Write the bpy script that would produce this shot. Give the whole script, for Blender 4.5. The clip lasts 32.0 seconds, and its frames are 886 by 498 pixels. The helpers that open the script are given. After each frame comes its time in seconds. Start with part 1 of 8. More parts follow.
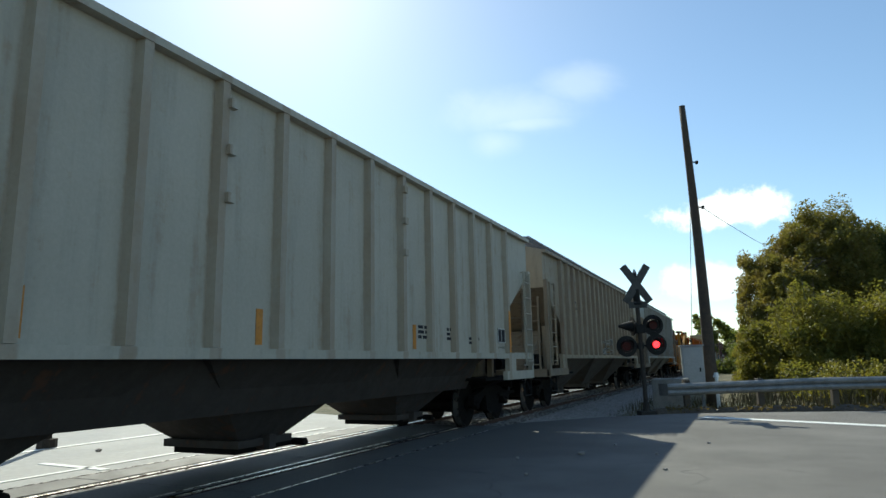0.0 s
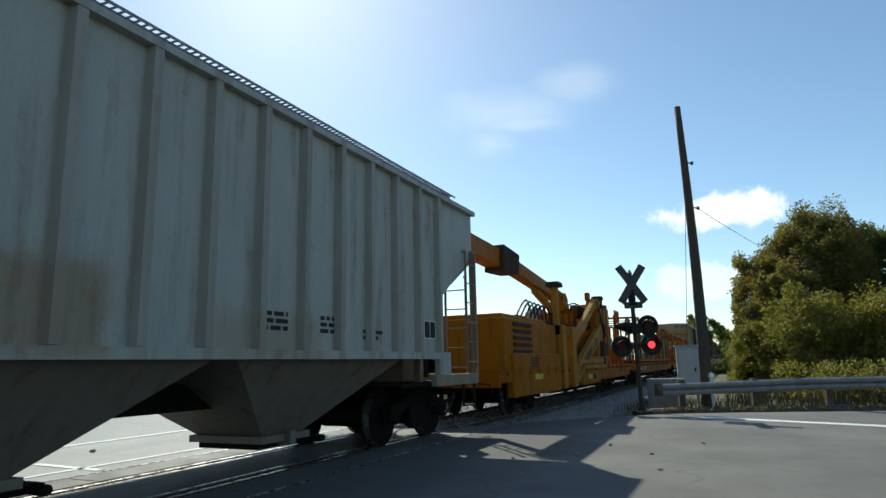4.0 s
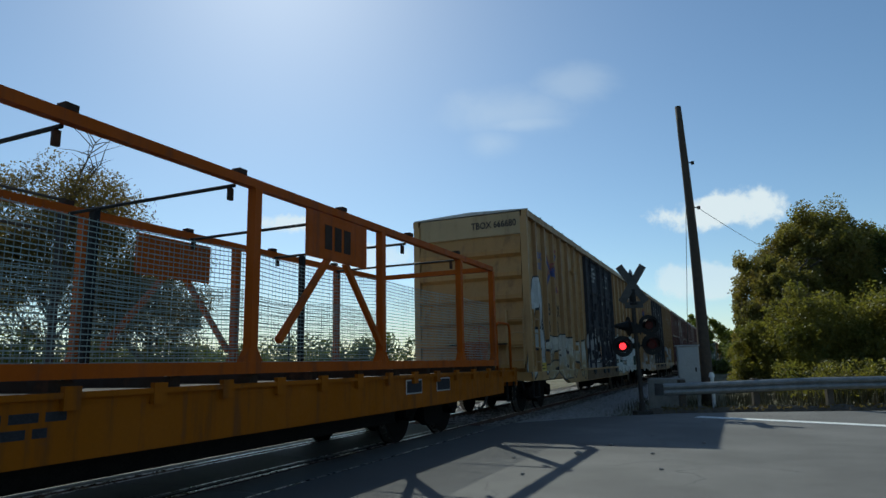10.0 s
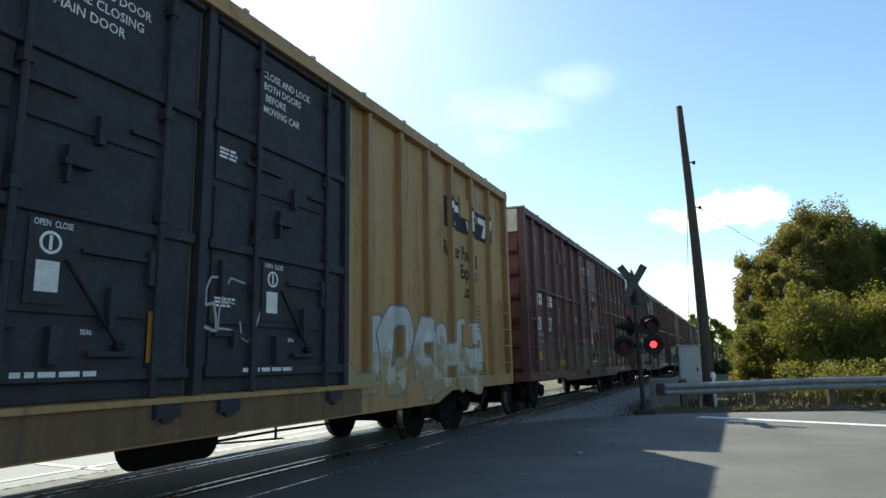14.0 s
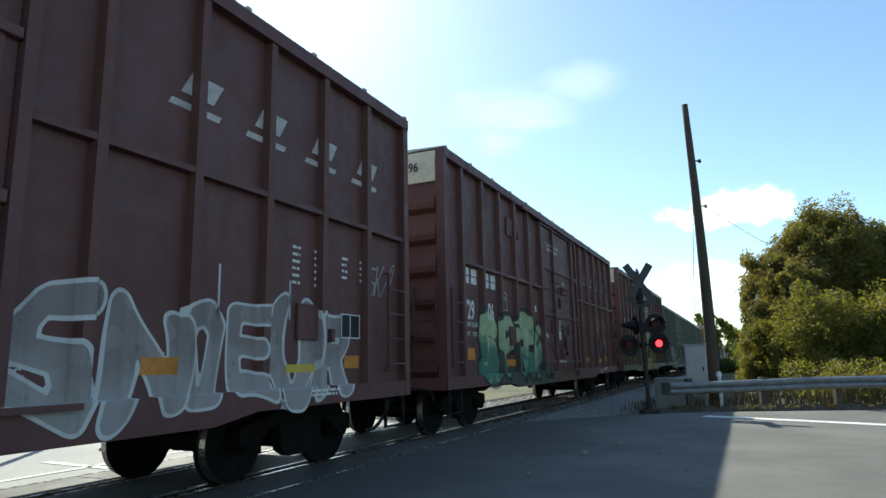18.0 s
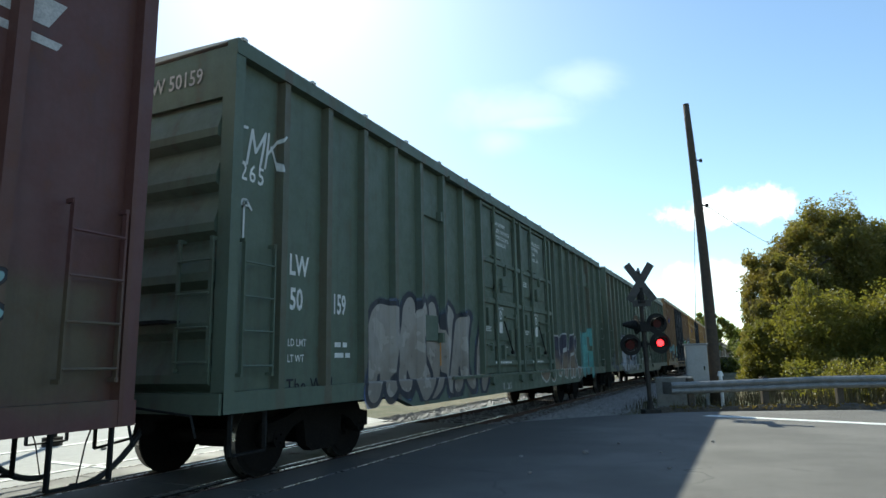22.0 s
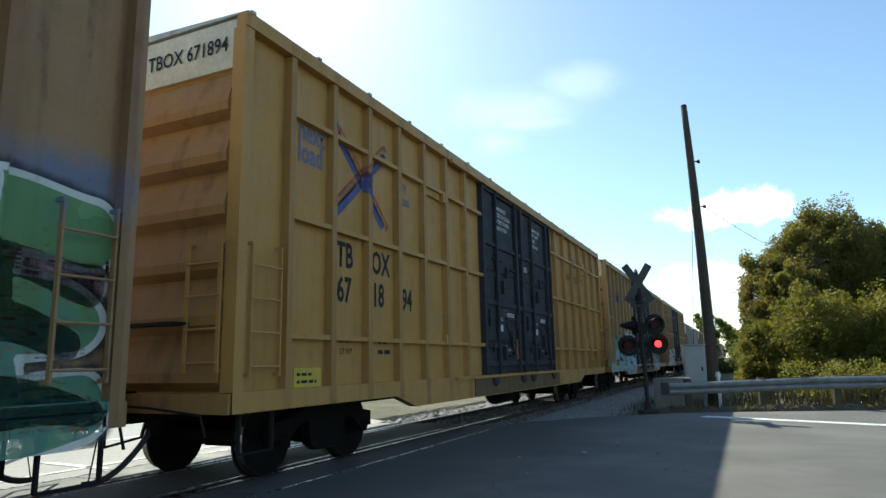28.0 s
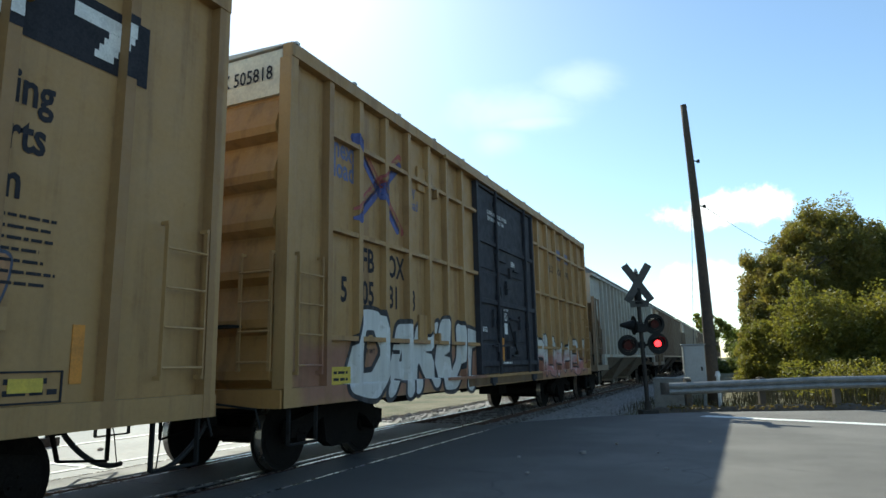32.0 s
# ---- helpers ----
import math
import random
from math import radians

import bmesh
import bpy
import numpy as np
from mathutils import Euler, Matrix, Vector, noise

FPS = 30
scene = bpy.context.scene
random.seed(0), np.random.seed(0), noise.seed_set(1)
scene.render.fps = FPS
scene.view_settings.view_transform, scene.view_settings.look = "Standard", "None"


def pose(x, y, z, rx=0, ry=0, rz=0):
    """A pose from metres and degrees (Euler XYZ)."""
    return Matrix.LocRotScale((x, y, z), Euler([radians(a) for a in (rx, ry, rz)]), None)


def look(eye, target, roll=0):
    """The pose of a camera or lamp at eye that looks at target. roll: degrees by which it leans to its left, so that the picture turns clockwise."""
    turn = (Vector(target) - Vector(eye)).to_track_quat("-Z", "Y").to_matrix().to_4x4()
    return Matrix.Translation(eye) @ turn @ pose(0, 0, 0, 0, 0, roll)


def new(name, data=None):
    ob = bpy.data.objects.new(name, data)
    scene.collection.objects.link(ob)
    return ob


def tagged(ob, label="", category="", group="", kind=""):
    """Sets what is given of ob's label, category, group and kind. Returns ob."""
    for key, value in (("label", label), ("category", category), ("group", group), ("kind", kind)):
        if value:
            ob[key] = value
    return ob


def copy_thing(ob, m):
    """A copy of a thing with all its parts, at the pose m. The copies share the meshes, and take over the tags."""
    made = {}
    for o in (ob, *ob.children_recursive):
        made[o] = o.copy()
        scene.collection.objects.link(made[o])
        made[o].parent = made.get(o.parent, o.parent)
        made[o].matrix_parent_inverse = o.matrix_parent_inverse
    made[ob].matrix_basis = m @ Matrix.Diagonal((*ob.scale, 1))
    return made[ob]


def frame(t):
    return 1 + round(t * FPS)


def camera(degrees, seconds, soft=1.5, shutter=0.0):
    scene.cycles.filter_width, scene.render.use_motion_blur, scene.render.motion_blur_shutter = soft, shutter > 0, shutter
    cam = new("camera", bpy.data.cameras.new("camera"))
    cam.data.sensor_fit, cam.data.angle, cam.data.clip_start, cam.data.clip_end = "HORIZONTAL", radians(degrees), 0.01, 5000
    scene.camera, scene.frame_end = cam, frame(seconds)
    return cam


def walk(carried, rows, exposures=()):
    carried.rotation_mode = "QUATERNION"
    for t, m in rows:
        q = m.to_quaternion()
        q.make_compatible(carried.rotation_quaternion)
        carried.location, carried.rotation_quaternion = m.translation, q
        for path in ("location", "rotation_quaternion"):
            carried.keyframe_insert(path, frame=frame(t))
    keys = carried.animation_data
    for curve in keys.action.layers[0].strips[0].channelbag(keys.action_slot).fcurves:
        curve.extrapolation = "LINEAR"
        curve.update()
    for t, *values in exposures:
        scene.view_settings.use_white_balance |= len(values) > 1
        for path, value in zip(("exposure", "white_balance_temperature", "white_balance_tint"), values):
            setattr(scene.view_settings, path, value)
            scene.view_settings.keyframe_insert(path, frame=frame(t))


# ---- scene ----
# Level crossing with a passing goods train. The track runs along +y at x = TRACK; the train moves towards -y.
cam = camera(69.50, 32.0, soft=1.5, shutter=0.0)
TRACK = -6.158          # centre line of the track
EYE = (0.0, 0.0, 1.279)


def aim(pan, nod=0.0):
    """Camera pose: degrees of pan to the left and of nod upwards from the rest pose."""
    return pose(*EYE, 100.216 + nod, 0, 24.66 + pan) @ pose(0, 0, 0, 0, 0, -1.18)


PAN = ((0, 0.0, 0.0), (0.5, -0.12, 0.01), (1, -0.24, 0.01), (2, -0.35, 0.01), (3.5, -0.38, 0.01), (5.5, -0.44, 0.02), (6.5, -0.49, 0.01), (8, -0.48, 0.01),
       (9, -0.43, 0.0), (9.5, -0.34, 0.0), (10.5, -0.33, -0.02), (11.5, -0.26, 0.0), (12.5, -0.24, -0.01), (14.5, -0.22, -0.01), (16.5, 0.0, -0.03),
       (17, 0.13, -0.06), (18, 0.22, -0.08), (19, 0.26, -0.07), (20, 0.25, -0.08), (21, 0.26, -0.11), (22, 0.32, -0.12), (23, 0.32, -0.11), (24, 0.35, -0.1),
       (25, 0.28, -0.09), (27.5, 0.15, -0.05), (29, 0.11, -0.07), (31, 0.06, -0.08), (32, 0.12, -0.08))
walk(cam, [(t, aim(p, n)) for t, p, n in PAN],
     exposures=((0, 0.38, 6600, -2), (3.3, 0.33, 6600, -2), (4.8, -0.1, 6250, -2), (5.5, -0.2, 6100, -2), (7.0, -0.38, 6050, -2), (9.4, -0.4, 6050, -2), (10.2, -0.3, 6100, -2), (11.0, 0.32, 6650, -2), (11.5, 0.5, 6650, -2),
                (12, 0.6, 6650, -2), (16, 0.7, 6600, -2), (23, 0.68, 6550, -2), (26, 0.64, 6600, -2), (32, 0.68, 6600, -2)))

# ---- sky and sun ----
SUN = Vector((-0.503, 0.600, 0.614)).normalized()
sun = new("sun", bpy.data.lights.new("sun", "SUN"))
sun.data.energy, sun.data.angle, sun.data.color = 4.2, radians(0.53), (1.0, 0.95, 0.86)
sun.matrix_world = look(SUN * 100, (0, 0, 0))

world = bpy.data.worlds.new("sky")
scene.world = world
world.use_nodes = True


def node(nt, kind, **values):
    n = nt.nodes.new(kind)
    for k, v in values.items():
        if k in n.inputs.keys():
            n.inputs[k].default_value = v
    return n


def mathn(nt, op, a, b=None, c=None, clamp=False):
    n = nt.nodes.new("ShaderNodeMath")
    n.operation, n.use_clamp = op, clamp
    for i, v in enumerate((a, b, c)):
        if v is None:
            continue
        if isinstance(v, (int, float)):
            n.inputs[i].default_value = v
        else:
            nt.links.new(v, n.inputs[i])
    return n.outputs[0]


def mixc(nt, fac, a, b, blend="MIX"):
    n = nt.nodes.new("ShaderNodeMix")
    n.data_type, n.blend_type = "RGBA", blend
    for i, v in ((0, fac), (6, a), (7, b)):
        if isinstance(v, (int, float)):
            n.inputs[i].default_value = v
        elif isinstance(v, tuple):
            n.inputs[i].default_value = (*v[:3], 1)
        else:
            nt.links.new(v, n.inputs[i])
    return n.outputs[2]


def ramp(nt, value, lo, hi, a=0.0, b=1.0):
    n = nt.nodes.new("ShaderNodeMapRange")
    n.interpolation_type = "SMOOTHSTEP"
    for i, v in ((1, lo), (2, hi), (3, a), (4, b)):
        n.inputs[i].default_value = v
    nt.links.new(value, n.inputs[0])
    return n.outputs[0]


def noisen(nt, vec, scale, detail=4.0, rough=0.6, distort=0.0, dims="3D"):
    n = nt.nodes.new("ShaderNodeTexNoise")
    n.noise_dimensions = dims
    n.inputs["Scale"].default_value, n.inputs["Detail"].default_value = scale, detail
    n.inputs["Roughness"].default_value, n.inputs["Distortion"].default_value = rough, distort
    if vec is not None:
        nt.links.new(vec, n.inputs["Vector"])
    return n.outputs["Fac"]


def sky_world():
    nt = world.node_tree
    nt.nodes.clear()
    sky = nt.nodes.new("ShaderNodeTexSky")
    sky.sky_type, sky.sun_disc = "NISHITA", False
    sky.sun_elevation = math.asin(SUN.z)
    sky.sun_rotation = math.atan2(SUN.x, SUN.y)
    sky.altitude, sky.air_density, sky.dust_density, sky.ozone_density = 200, 1.0, 0.4, 3.0
    # fair-weather clouds: a thin high veil, and a few small heaps near the horizon
    tc = nt.nodes.new("ShaderNodeTexCoord")
    d = tc.outputs["Generated"]
    heap = noisen(nt, d, 9.0, 6.0, 0.62)
    veil = noisen(nt, d, 4.0, 5.0, 0.6, 0.6)
    total = None
    #        azimuth, elevation, half width, half height (degrees), opacity, kind
    for az, el, w, h, op, src in CLOUDS:
        c = Vector((math.sin(radians(az)) * math.cos(radians(el)), math.cos(radians(az)) * math.cos(radians(el)), math.sin(radians(el))))
        side = Vector((math.cos(radians(az)), -math.sin(radians(az)), 0))
        up = side.cross(c)

        def along(v):
            n = nt.nodes.new("ShaderNodeVectorMath")
            n.operation = "DOT_PRODUCT"
            n.inputs[1].default_value = v
            nt.links.new(d, n.inputs[0])
            return n.outputs["Value"]
        u = mathn(nt, "DIVIDE", along(side), math.sin(radians(w)))
        v = mathn(nt, "DIVIDE", along(up), math.sin(radians(h)))
        r = mathn(nt, "SQRT", mathn(nt, "ADD", mathn(nt, "MULTIPLY", u, u), mathn(nt, "MULTIPLY", v, v)))
        front = mathn(nt, "GREATER_THAN", along(c), 0.2)
        body = mathn(nt, "SUBTRACT", 1.15, r)
        n = mathn(nt, "MULTIPLY_ADD", heap if src == "heap" else veil, 2.6, -1.3)
        m = ramp(nt, mathn(nt, "ADD", body, n), *((0.25, 0.6) if src == "heap" else (0.1, 1.3)))
        m = mathn(nt, "MULTIPLY", mathn(nt, "MULTIPLY", m, front), op)
        total = m if total is None else mathn(nt, "MAXIMUM", total, m)
    colour = mixc(nt, total, sky.outputs[0], CLOUD_WHITE)
    bg = nt.nodes.new("ShaderNodeBackground")
    bg.inputs["Strength"].default_value = SKY
    nt.links.new(colour, bg.inputs["Color"])
    out = nt.nodes.new("ShaderNodeOutputWorld")
    nt.links.new(bg.outputs[0], out.inputs["Surface"])


SKY = 0.125
CLOUD_WHITE = (8.5, 8.6, 8.8)
CLOUDS = ((-0.7, 12.2, 4.7, 2.0, 0.9, "heap"), (-2.0, 6.0, 5.5, 2.2, 0.55, "heap"), (-18.5, 22.0, 7.5, 2.2, 0.22, "veil"), (-17.0, 21.0, 5.0, 0.9, 0.25, "veil"), (-19.5, 19.5, 3.0, 1.6, 0.2, "veil"),
          (-11.5, 24.0, 4.0, 2.0, 0.2, "veil"), (-37.5, 12.5, 6.0, 1.7, 0.75, "heap"), (-33.0, 9.5, 7.0, 1.6, 0.45, "heap"), (40.0, 15.0, 9.0, 3.5, 0.8, "heap"),
          (85.0, 18.0, 11.0, 4.0, 0.8, "heap"), (150.0, 20.0, 12.0, 4.0, 0.7, "heap"), (-110.0, 16.0, 10.0, 3.0, 0.8, "heap"))
sky_world()

# ---- materials ----
MATS = {}


def base_mat(name):
    m = bpy.data.materials.new(name)
    m.use_nodes = True
    nt = m.node_tree
    b = nt.nodes["Principled BSDF"]
    tc = nt.nodes.new("ShaderNodeTexCoord")
    return m, nt, b, tc.outputs["Object"]


def stretch(nt, vec, sx, sy, sz):
    n = nt.nodes.new("ShaderNodeMapping")
    n.inputs["Scale"].default_value = (sx, sy, sz)
    nt.links.new(vec, n.inputs["Vector"])
    return n.outputs[0]


def bump(nt, b, height, strength=0.3, dist=0.01):
    n = nt.nodes.new("ShaderNodeBump")
    n.inputs["Strength"].default_value, n.inputs["Distance"].default_value = strength, dist
    nt.links.new(height, n.inputs["Height"])
    nt.links.new(n.outputs[0], b.inputs["Normal"])


def paint(name, colour, rust=0.25, dirt=0.35, rough=0.55, faded=0.3, tags=(), rust_colour=(0.16, 0.065, 0.03), seams=(), gloss=0.45):
    """Weathered paint on steel: fading, streaks of rust and dirt down the sides, and sprayed tags with outlines."""
    m, nt, b, vec = base_mat(name)
    big = noisen(nt, vec, 0.7, 5.0, 0.6)
    fine = noisen(nt, vec, 22.0, 4.0, 0.65)
    streak = noisen(nt, stretch(nt, vec, 2.0, 2.6, 0.22), 2.2, 4.0, 0.6)
    spots = noisen(nt, vec, 4.5, 7.0, 0.7)
    light = tuple(min(1, c * 1.25 + 0.012) for c in colour)
    col = mixc(nt, mathn(nt, "MULTIPLY", ramp(nt, big, 0.38, 0.66), faded), colour, light)
    for t in tags:
        if isinstance(t[0], str):
            col = wash(nt, vec, col, *t[1:])
        elif not isinstance(t[4], str):
            col = sprayed(nt, vec, col, *t)
    TAGS[name] = [t for t in tags if not isinstance(t[0], str) and isinstance(t[4], str)]
    col = mixc(nt, mathn(nt, "MULTIPLY", ramp(nt, streak, 0.47, 0.72), dirt), col, tuple(c * 0.38 + 0.012 for c in colour))
    col = mixc(nt, mathn(nt, "MULTIPLY", ramp(nt, mathn(nt, "MULTIPLY_ADD", streak, 0.55, mathn(nt, "MULTIPLY", spots, 0.55)), 0.60, 0.70), rust), col, rust_colour)
    # rust and dirt that creep out of the seams beside the posts
    if seams:
        sep = nt.nodes.new("ShaderNodeSeparateXYZ")
        nt.links.new(vec, sep.inputs[0])
        for y0, y1, start, pitch, amount in seams:
            u = mathn(nt, "FRACT", mathn(nt, "DIVIDE", mathn(nt, "SUBTRACT", sep.outputs[1], start - pitch * 0.5 - 0.02), pitch))
            dist = mathn(nt, "MULTIPLY", mathn(nt, "ABSOLUTE", mathn(nt, "SUBTRACT", u, 0.5)), pitch)
            near = ramp(nt, mathn(nt, "MULTIPLY_ADD", spots, -0.09, dist), 0.01, 0.05, 1.0, 0.0)
            inside = mathn(nt, "MULTIPLY", mathn(nt, "GREATER_THAN", sep.outputs[1], y0), mathn(nt, "LESS_THAN", sep.outputs[1], y1))
            col = mixc(nt, mathn(nt, "MULTIPLY", mathn(nt, "MULTIPLY", near, inside), mathn(nt, "MULTIPLY", ramp(nt, big, 0.3, 0.7, 0.4, 1.0), amount)), col, tuple(0.45 * p + 0.4 * q for p, q in zip(colour, rust_colour)))
    col = mixc(nt, 0.22, col, mixc(nt, fine, (0.2, 0.2, 0.2), (0.8, 0.8, 0.8)), "OVERLAY")
    nt.links.new(col, b.inputs["Base Color"])
    nt.links.new(ramp(nt, spots, 0.3, 0.75, rough - 0.1, rough + 0.2), b.inputs["Roughness"])
    b.inputs["Specular IOR Level"].default_value = gloss
    bump(nt, b, mathn(nt, "ADD", mathn(nt, "MULTIPLY", big, 2.2), mathn(nt, "MULTIPLY", fine, 0.25)), 0.35, 0.02)
    MATS[name] = m
    return m


def sprayed(nt, vec, col, y0, y1, z0, z1, fill, fill2, line, size=0.8, opacity=0.9, seed=0.0, wild=0.3):
    """A sprayed piece between y0..y1 and z0..z1: a row of swollen, tilted shapes in two colours with a dark line and a thin pale rim."""
    sep = nt.nodes.new("ShaderNodeSeparateXYZ")
    nt.links.new(vec, sep.inputs[0])
    y, z = sep.outputs[1], sep.outputs[2]

    def wobble(scale, detail, sy=1.0, sz=1.0, off=0.0):
        comb = nt.nodes.new("ShaderNodeCombineXYZ")
        nt.links.new(mathn(nt, "MULTIPLY", y, sy), comb.inputs[0])
        nt.links.new(mathn(nt, "MULTIPLY", z, sz), comb.inputs[1])
        comb.inputs[2].default_value = seed * 2.7 + off
        return noisen(nt, comb.outputs[0], scale, detail, 0.5)
    n1, n2 = wobble(1.7, 1.5), wobble(1.7, 1.5, off=11.0)
    slant = mathn(nt, "MULTIPLY_ADD", z, -0.22, mathn(nt, "MULTIPLY_ADD", n1, wild * 2.2, y))
    u = mathn(nt, "DIVIDE", mathn(nt, "ADD", slant, seed), size)
    slot = nt.nodes.new("ShaderNodeTexWhiteNoise")
    slot.noise_dimensions = "1D"
    nt.links.new(mathn(nt, "FLOOR", u), slot.inputs["W"])
    rnd = slot.outputs["Value"]
    ax = mathn(nt, "ABSOLUTE", mathn(nt, "MULTIPLY_ADD", mathn(nt, "FRACT", u), 2.0, -1.0))
    zc, hh = (z0 + z1) / 2, (z1 - z0) / 2
    zz = mathn(nt, "MULTIPLY_ADD", mathn(nt, "SUBTRACT", rnd, 0.5), -0.35 * hh, mathn(nt, "MULTIPLY_ADD", n2, wild * 1.6, mathn(nt, "SUBTRACT", z, zc + wild * 0.8)))
    bz = mathn(nt, "ABSOLUTE", mathn(nt, "DIVIDE", zz, hh))
    r = mathn(nt, "POWER", mathn(nt, "ADD", mathn(nt, "POWER", ax, 4.0), mathn(nt, "POWER", bz, 4.0)), 0.25)
    # strokes inside the shapes, and hollow places
    ink = wobble(1.9, 1.0, 1.0, 0.6, 23.0)
    stroke = ramp(nt, mathn(nt, "ABSOLUTE", mathn(nt, "SUBTRACT", ink, 0.47)), 0.012, 0.02, 1.0, 0.0)
    hollow = ramp(nt, ink, 0.585, 0.595)
    shade = ramp(nt, mathn(nt, "ADD", mathn(nt, "MULTIPLY", mathn(nt, "DIVIDE", zz, hh), 0.25), wobble(1.1, 3.0, off=5.0)), 0.38, 0.62)
    c2 = mixc(nt, shade, fill2, fill)
    c2 = mixc(nt, mathn(nt, "MULTIPLY", hollow, 0.85), c2, tuple(0.5 * p + 0.5 * q for p, q in zip(line, fill2)))
    c2 = mixc(nt, stroke, c2, line)
    c2 = mixc(nt, ramp(nt, r, 0.80, 0.83), c2, line)
    c2 = mixc(nt, ramp(nt, r, 0.93, 0.945), c2, tuple(min(0.7, 0.95 * p + 0.02) for p in fill))
    inside = ramp(nt, r, 1.02, 1.05, 1.0, 0.0)
    span = mathn(nt, "MULTIPLY", ramp(nt, slant, y0 + wild, y0 + wild + 0.04), ramp(nt, slant, y1 + wild - 0.04, y1 + wild, 1.0, 0.0))
    return mixc(nt, mathn(nt, "MULTIPLY", mathn(nt, "MULTIPLY", inside, span), opacity), col, c2)


def wash(nt, vec, col, y0, y1, z0, z1, tint, soft=0.12, opacity=0.9, seed=0.0):
    """A rolled or faded field of another colour with soft, uneven edges."""
    sep = nt.nodes.new("ShaderNodeSeparateXYZ")
    nt.links.new(vec, sep.inputs[0])
    n = mathn(nt, "MULTIPLY_ADD", noisen(nt, stretch(nt, vec, 1.0, 1.0, 1.0 + 0.1 * seed), 1.9, 4.0, 0.6), 3.2 * soft, -1.6 * soft)
    y, z = mathn(nt, "ADD", sep.outputs[1], n), mathn(nt, "SUBTRACT", sep.outputs[2], n)
    m = mathn(nt, "MULTIPLY", ramp(nt, y, y0 - soft, y0 + soft), ramp(nt, y, y1 - soft, y1 + soft, 1.0, 0.0))
    m = mathn(nt, "MULTIPLY", m, mathn(nt, "MULTIPLY", ramp(nt, z, z0 - soft, z0 + soft), ramp(nt, z, z1 - soft, z1 + soft, 1.0, 0.0)))
    return mixc(nt, mathn(nt, "MULTIPLY", m, opacity), col, tint)


TAGS = {}               # sprayed letter pieces that belong to a paint
GLYPHS = {"A": "0038 3858 5880 2363", "B": "0008 0868 6876 7644 0444 4474 7460 6000", "K": "0008 0378 2580", "I": "4048", "S": "7818 1806 0614 1464 6472 7260 6001", "T": "4048 0888", "U": "0803 0320 2060 6083 8388",
          "R": "0008 0868 6876 7644 0444 3580", "E": "0008 0878 0464 0070", "O": "2006 0628 2868 6886 8660 6020", "C": "7828 2805 0503 0320 2070", "N": "0008 0880 8088", "M": "0008 0843 4388 8880", "H": "0008 8088 0484",
          "Z": "0878 7800 0080", "J": "8882 8260 6020 2002", "X": "0880 0088", "W": "0820 2044 4460 6088", "P": "0008 0868 6886 8664 6404", "G": "7828 2805 0503 0320 2070 7074 7454", "L": "0800 0070", "D": "0008 0858 5885 8583 8350 5000",
          "V": "0840 4088", "Y": "0844 8844 4440", "F": "0008 0878 0464", "0": "4444", "1": "0880", "2": "0088"}


def spray_mat(fill, fill2, line, rim, thin, opacity, z0, z1):
    """Sprayed paint that reads how far it lies from the strokes of its letters: fill, outline and a cloud round both."""
    m, nt, b, vec = base_mat("sprayed_paint")

    def field(name):
        n = nt.nodes.new("ShaderNodeAttribute")
        n.attribute_name = name
        return n.outputs["Fac"]
    fa, fb = field("stroke_even"), field("stroke_odd")
    sep = nt.nodes.new("ShaderNodeSeparateXYZ")
    nt.links.new(vec, sep.inputs[0])
    cloud = noisen(nt, vec, 1.3, 4.0, 0.6)
    up = mathn(nt, "DIVIDE", mathn(nt, "SUBTRACT", sep.outputs[2], z0), z1 - z0)
    tone = ramp(nt, mathn(nt, "MULTIPLY_ADD", up, -0.55, mathn(nt, "ADD", cloud, 0.27)), 0.38, 0.64)
    inner = mixc(nt, tone, fill, fill2)
    over = ramp(nt, mathn(nt, "SUBTRACT", noisen(nt, vec, 3.1, 2.0, 0.5), 0.5), 0.07, 0.085)
    inner = mixc(nt, mathn(nt, "MULTIPLY", over, 0.35), inner, tuple(min(0.75, 1.5 * c + 0.03) for c in fill))
    ca = mixc(nt, ramp(nt, fa, -0.005, 0.003), inner, line)
    cb = mixc(nt, ramp(nt, fb, -0.005, 0.003), inner, line)
    ina, inb = ramp(nt, fa, thin, thin + 0.007, 1.0, 0.0), ramp(nt, fb, thin, thin + 0.007, 1.0, 0.0)
    col, alpha = mixc(nt, inb, ca, cb), mathn(nt, "MAXIMUM", ina, inb)
    if rim:
        soft = noisen(nt, vec, 2.6, 3.0, 0.6)
        halo = ramp(nt, mathn(nt, "MULTIPLY_ADD", soft, 0.22, mathn(nt, "MINIMUM", fa, fb)), 0.15, 0.25, 1.0, 0.0)
        col = mixc(nt, alpha, rim, col)
        alpha = mathn(nt, "MAXIMUM", alpha, mathn(nt, "MULTIPLY", halo, 0.92))
    streak = noisen(nt, stretch(nt, vec, 2.0, 2.6, 0.22), 2.2, 4.0, 0.6)
    col = mixc(nt, mathn(nt, "MULTIPLY", ramp(nt, streak, 0.48, 0.72), 0.32), col, tuple(0.35 * c + 0.01 for c in fill))
    nt.links.new(col, b.inputs["Base Color"])
    b.inputs["Roughness"].default_value = 0.6
    worn = ramp(nt, noisen(nt, vec, 7.0, 5.0, 0.7), 0.28, 0.42, 0.7, 1.0)
    nt.links.new(mathn(nt, "MULTIPLY", alpha, mathn(nt, "MULTIPLY", worn, opacity)), b.inputs["Alpha"])
    return m


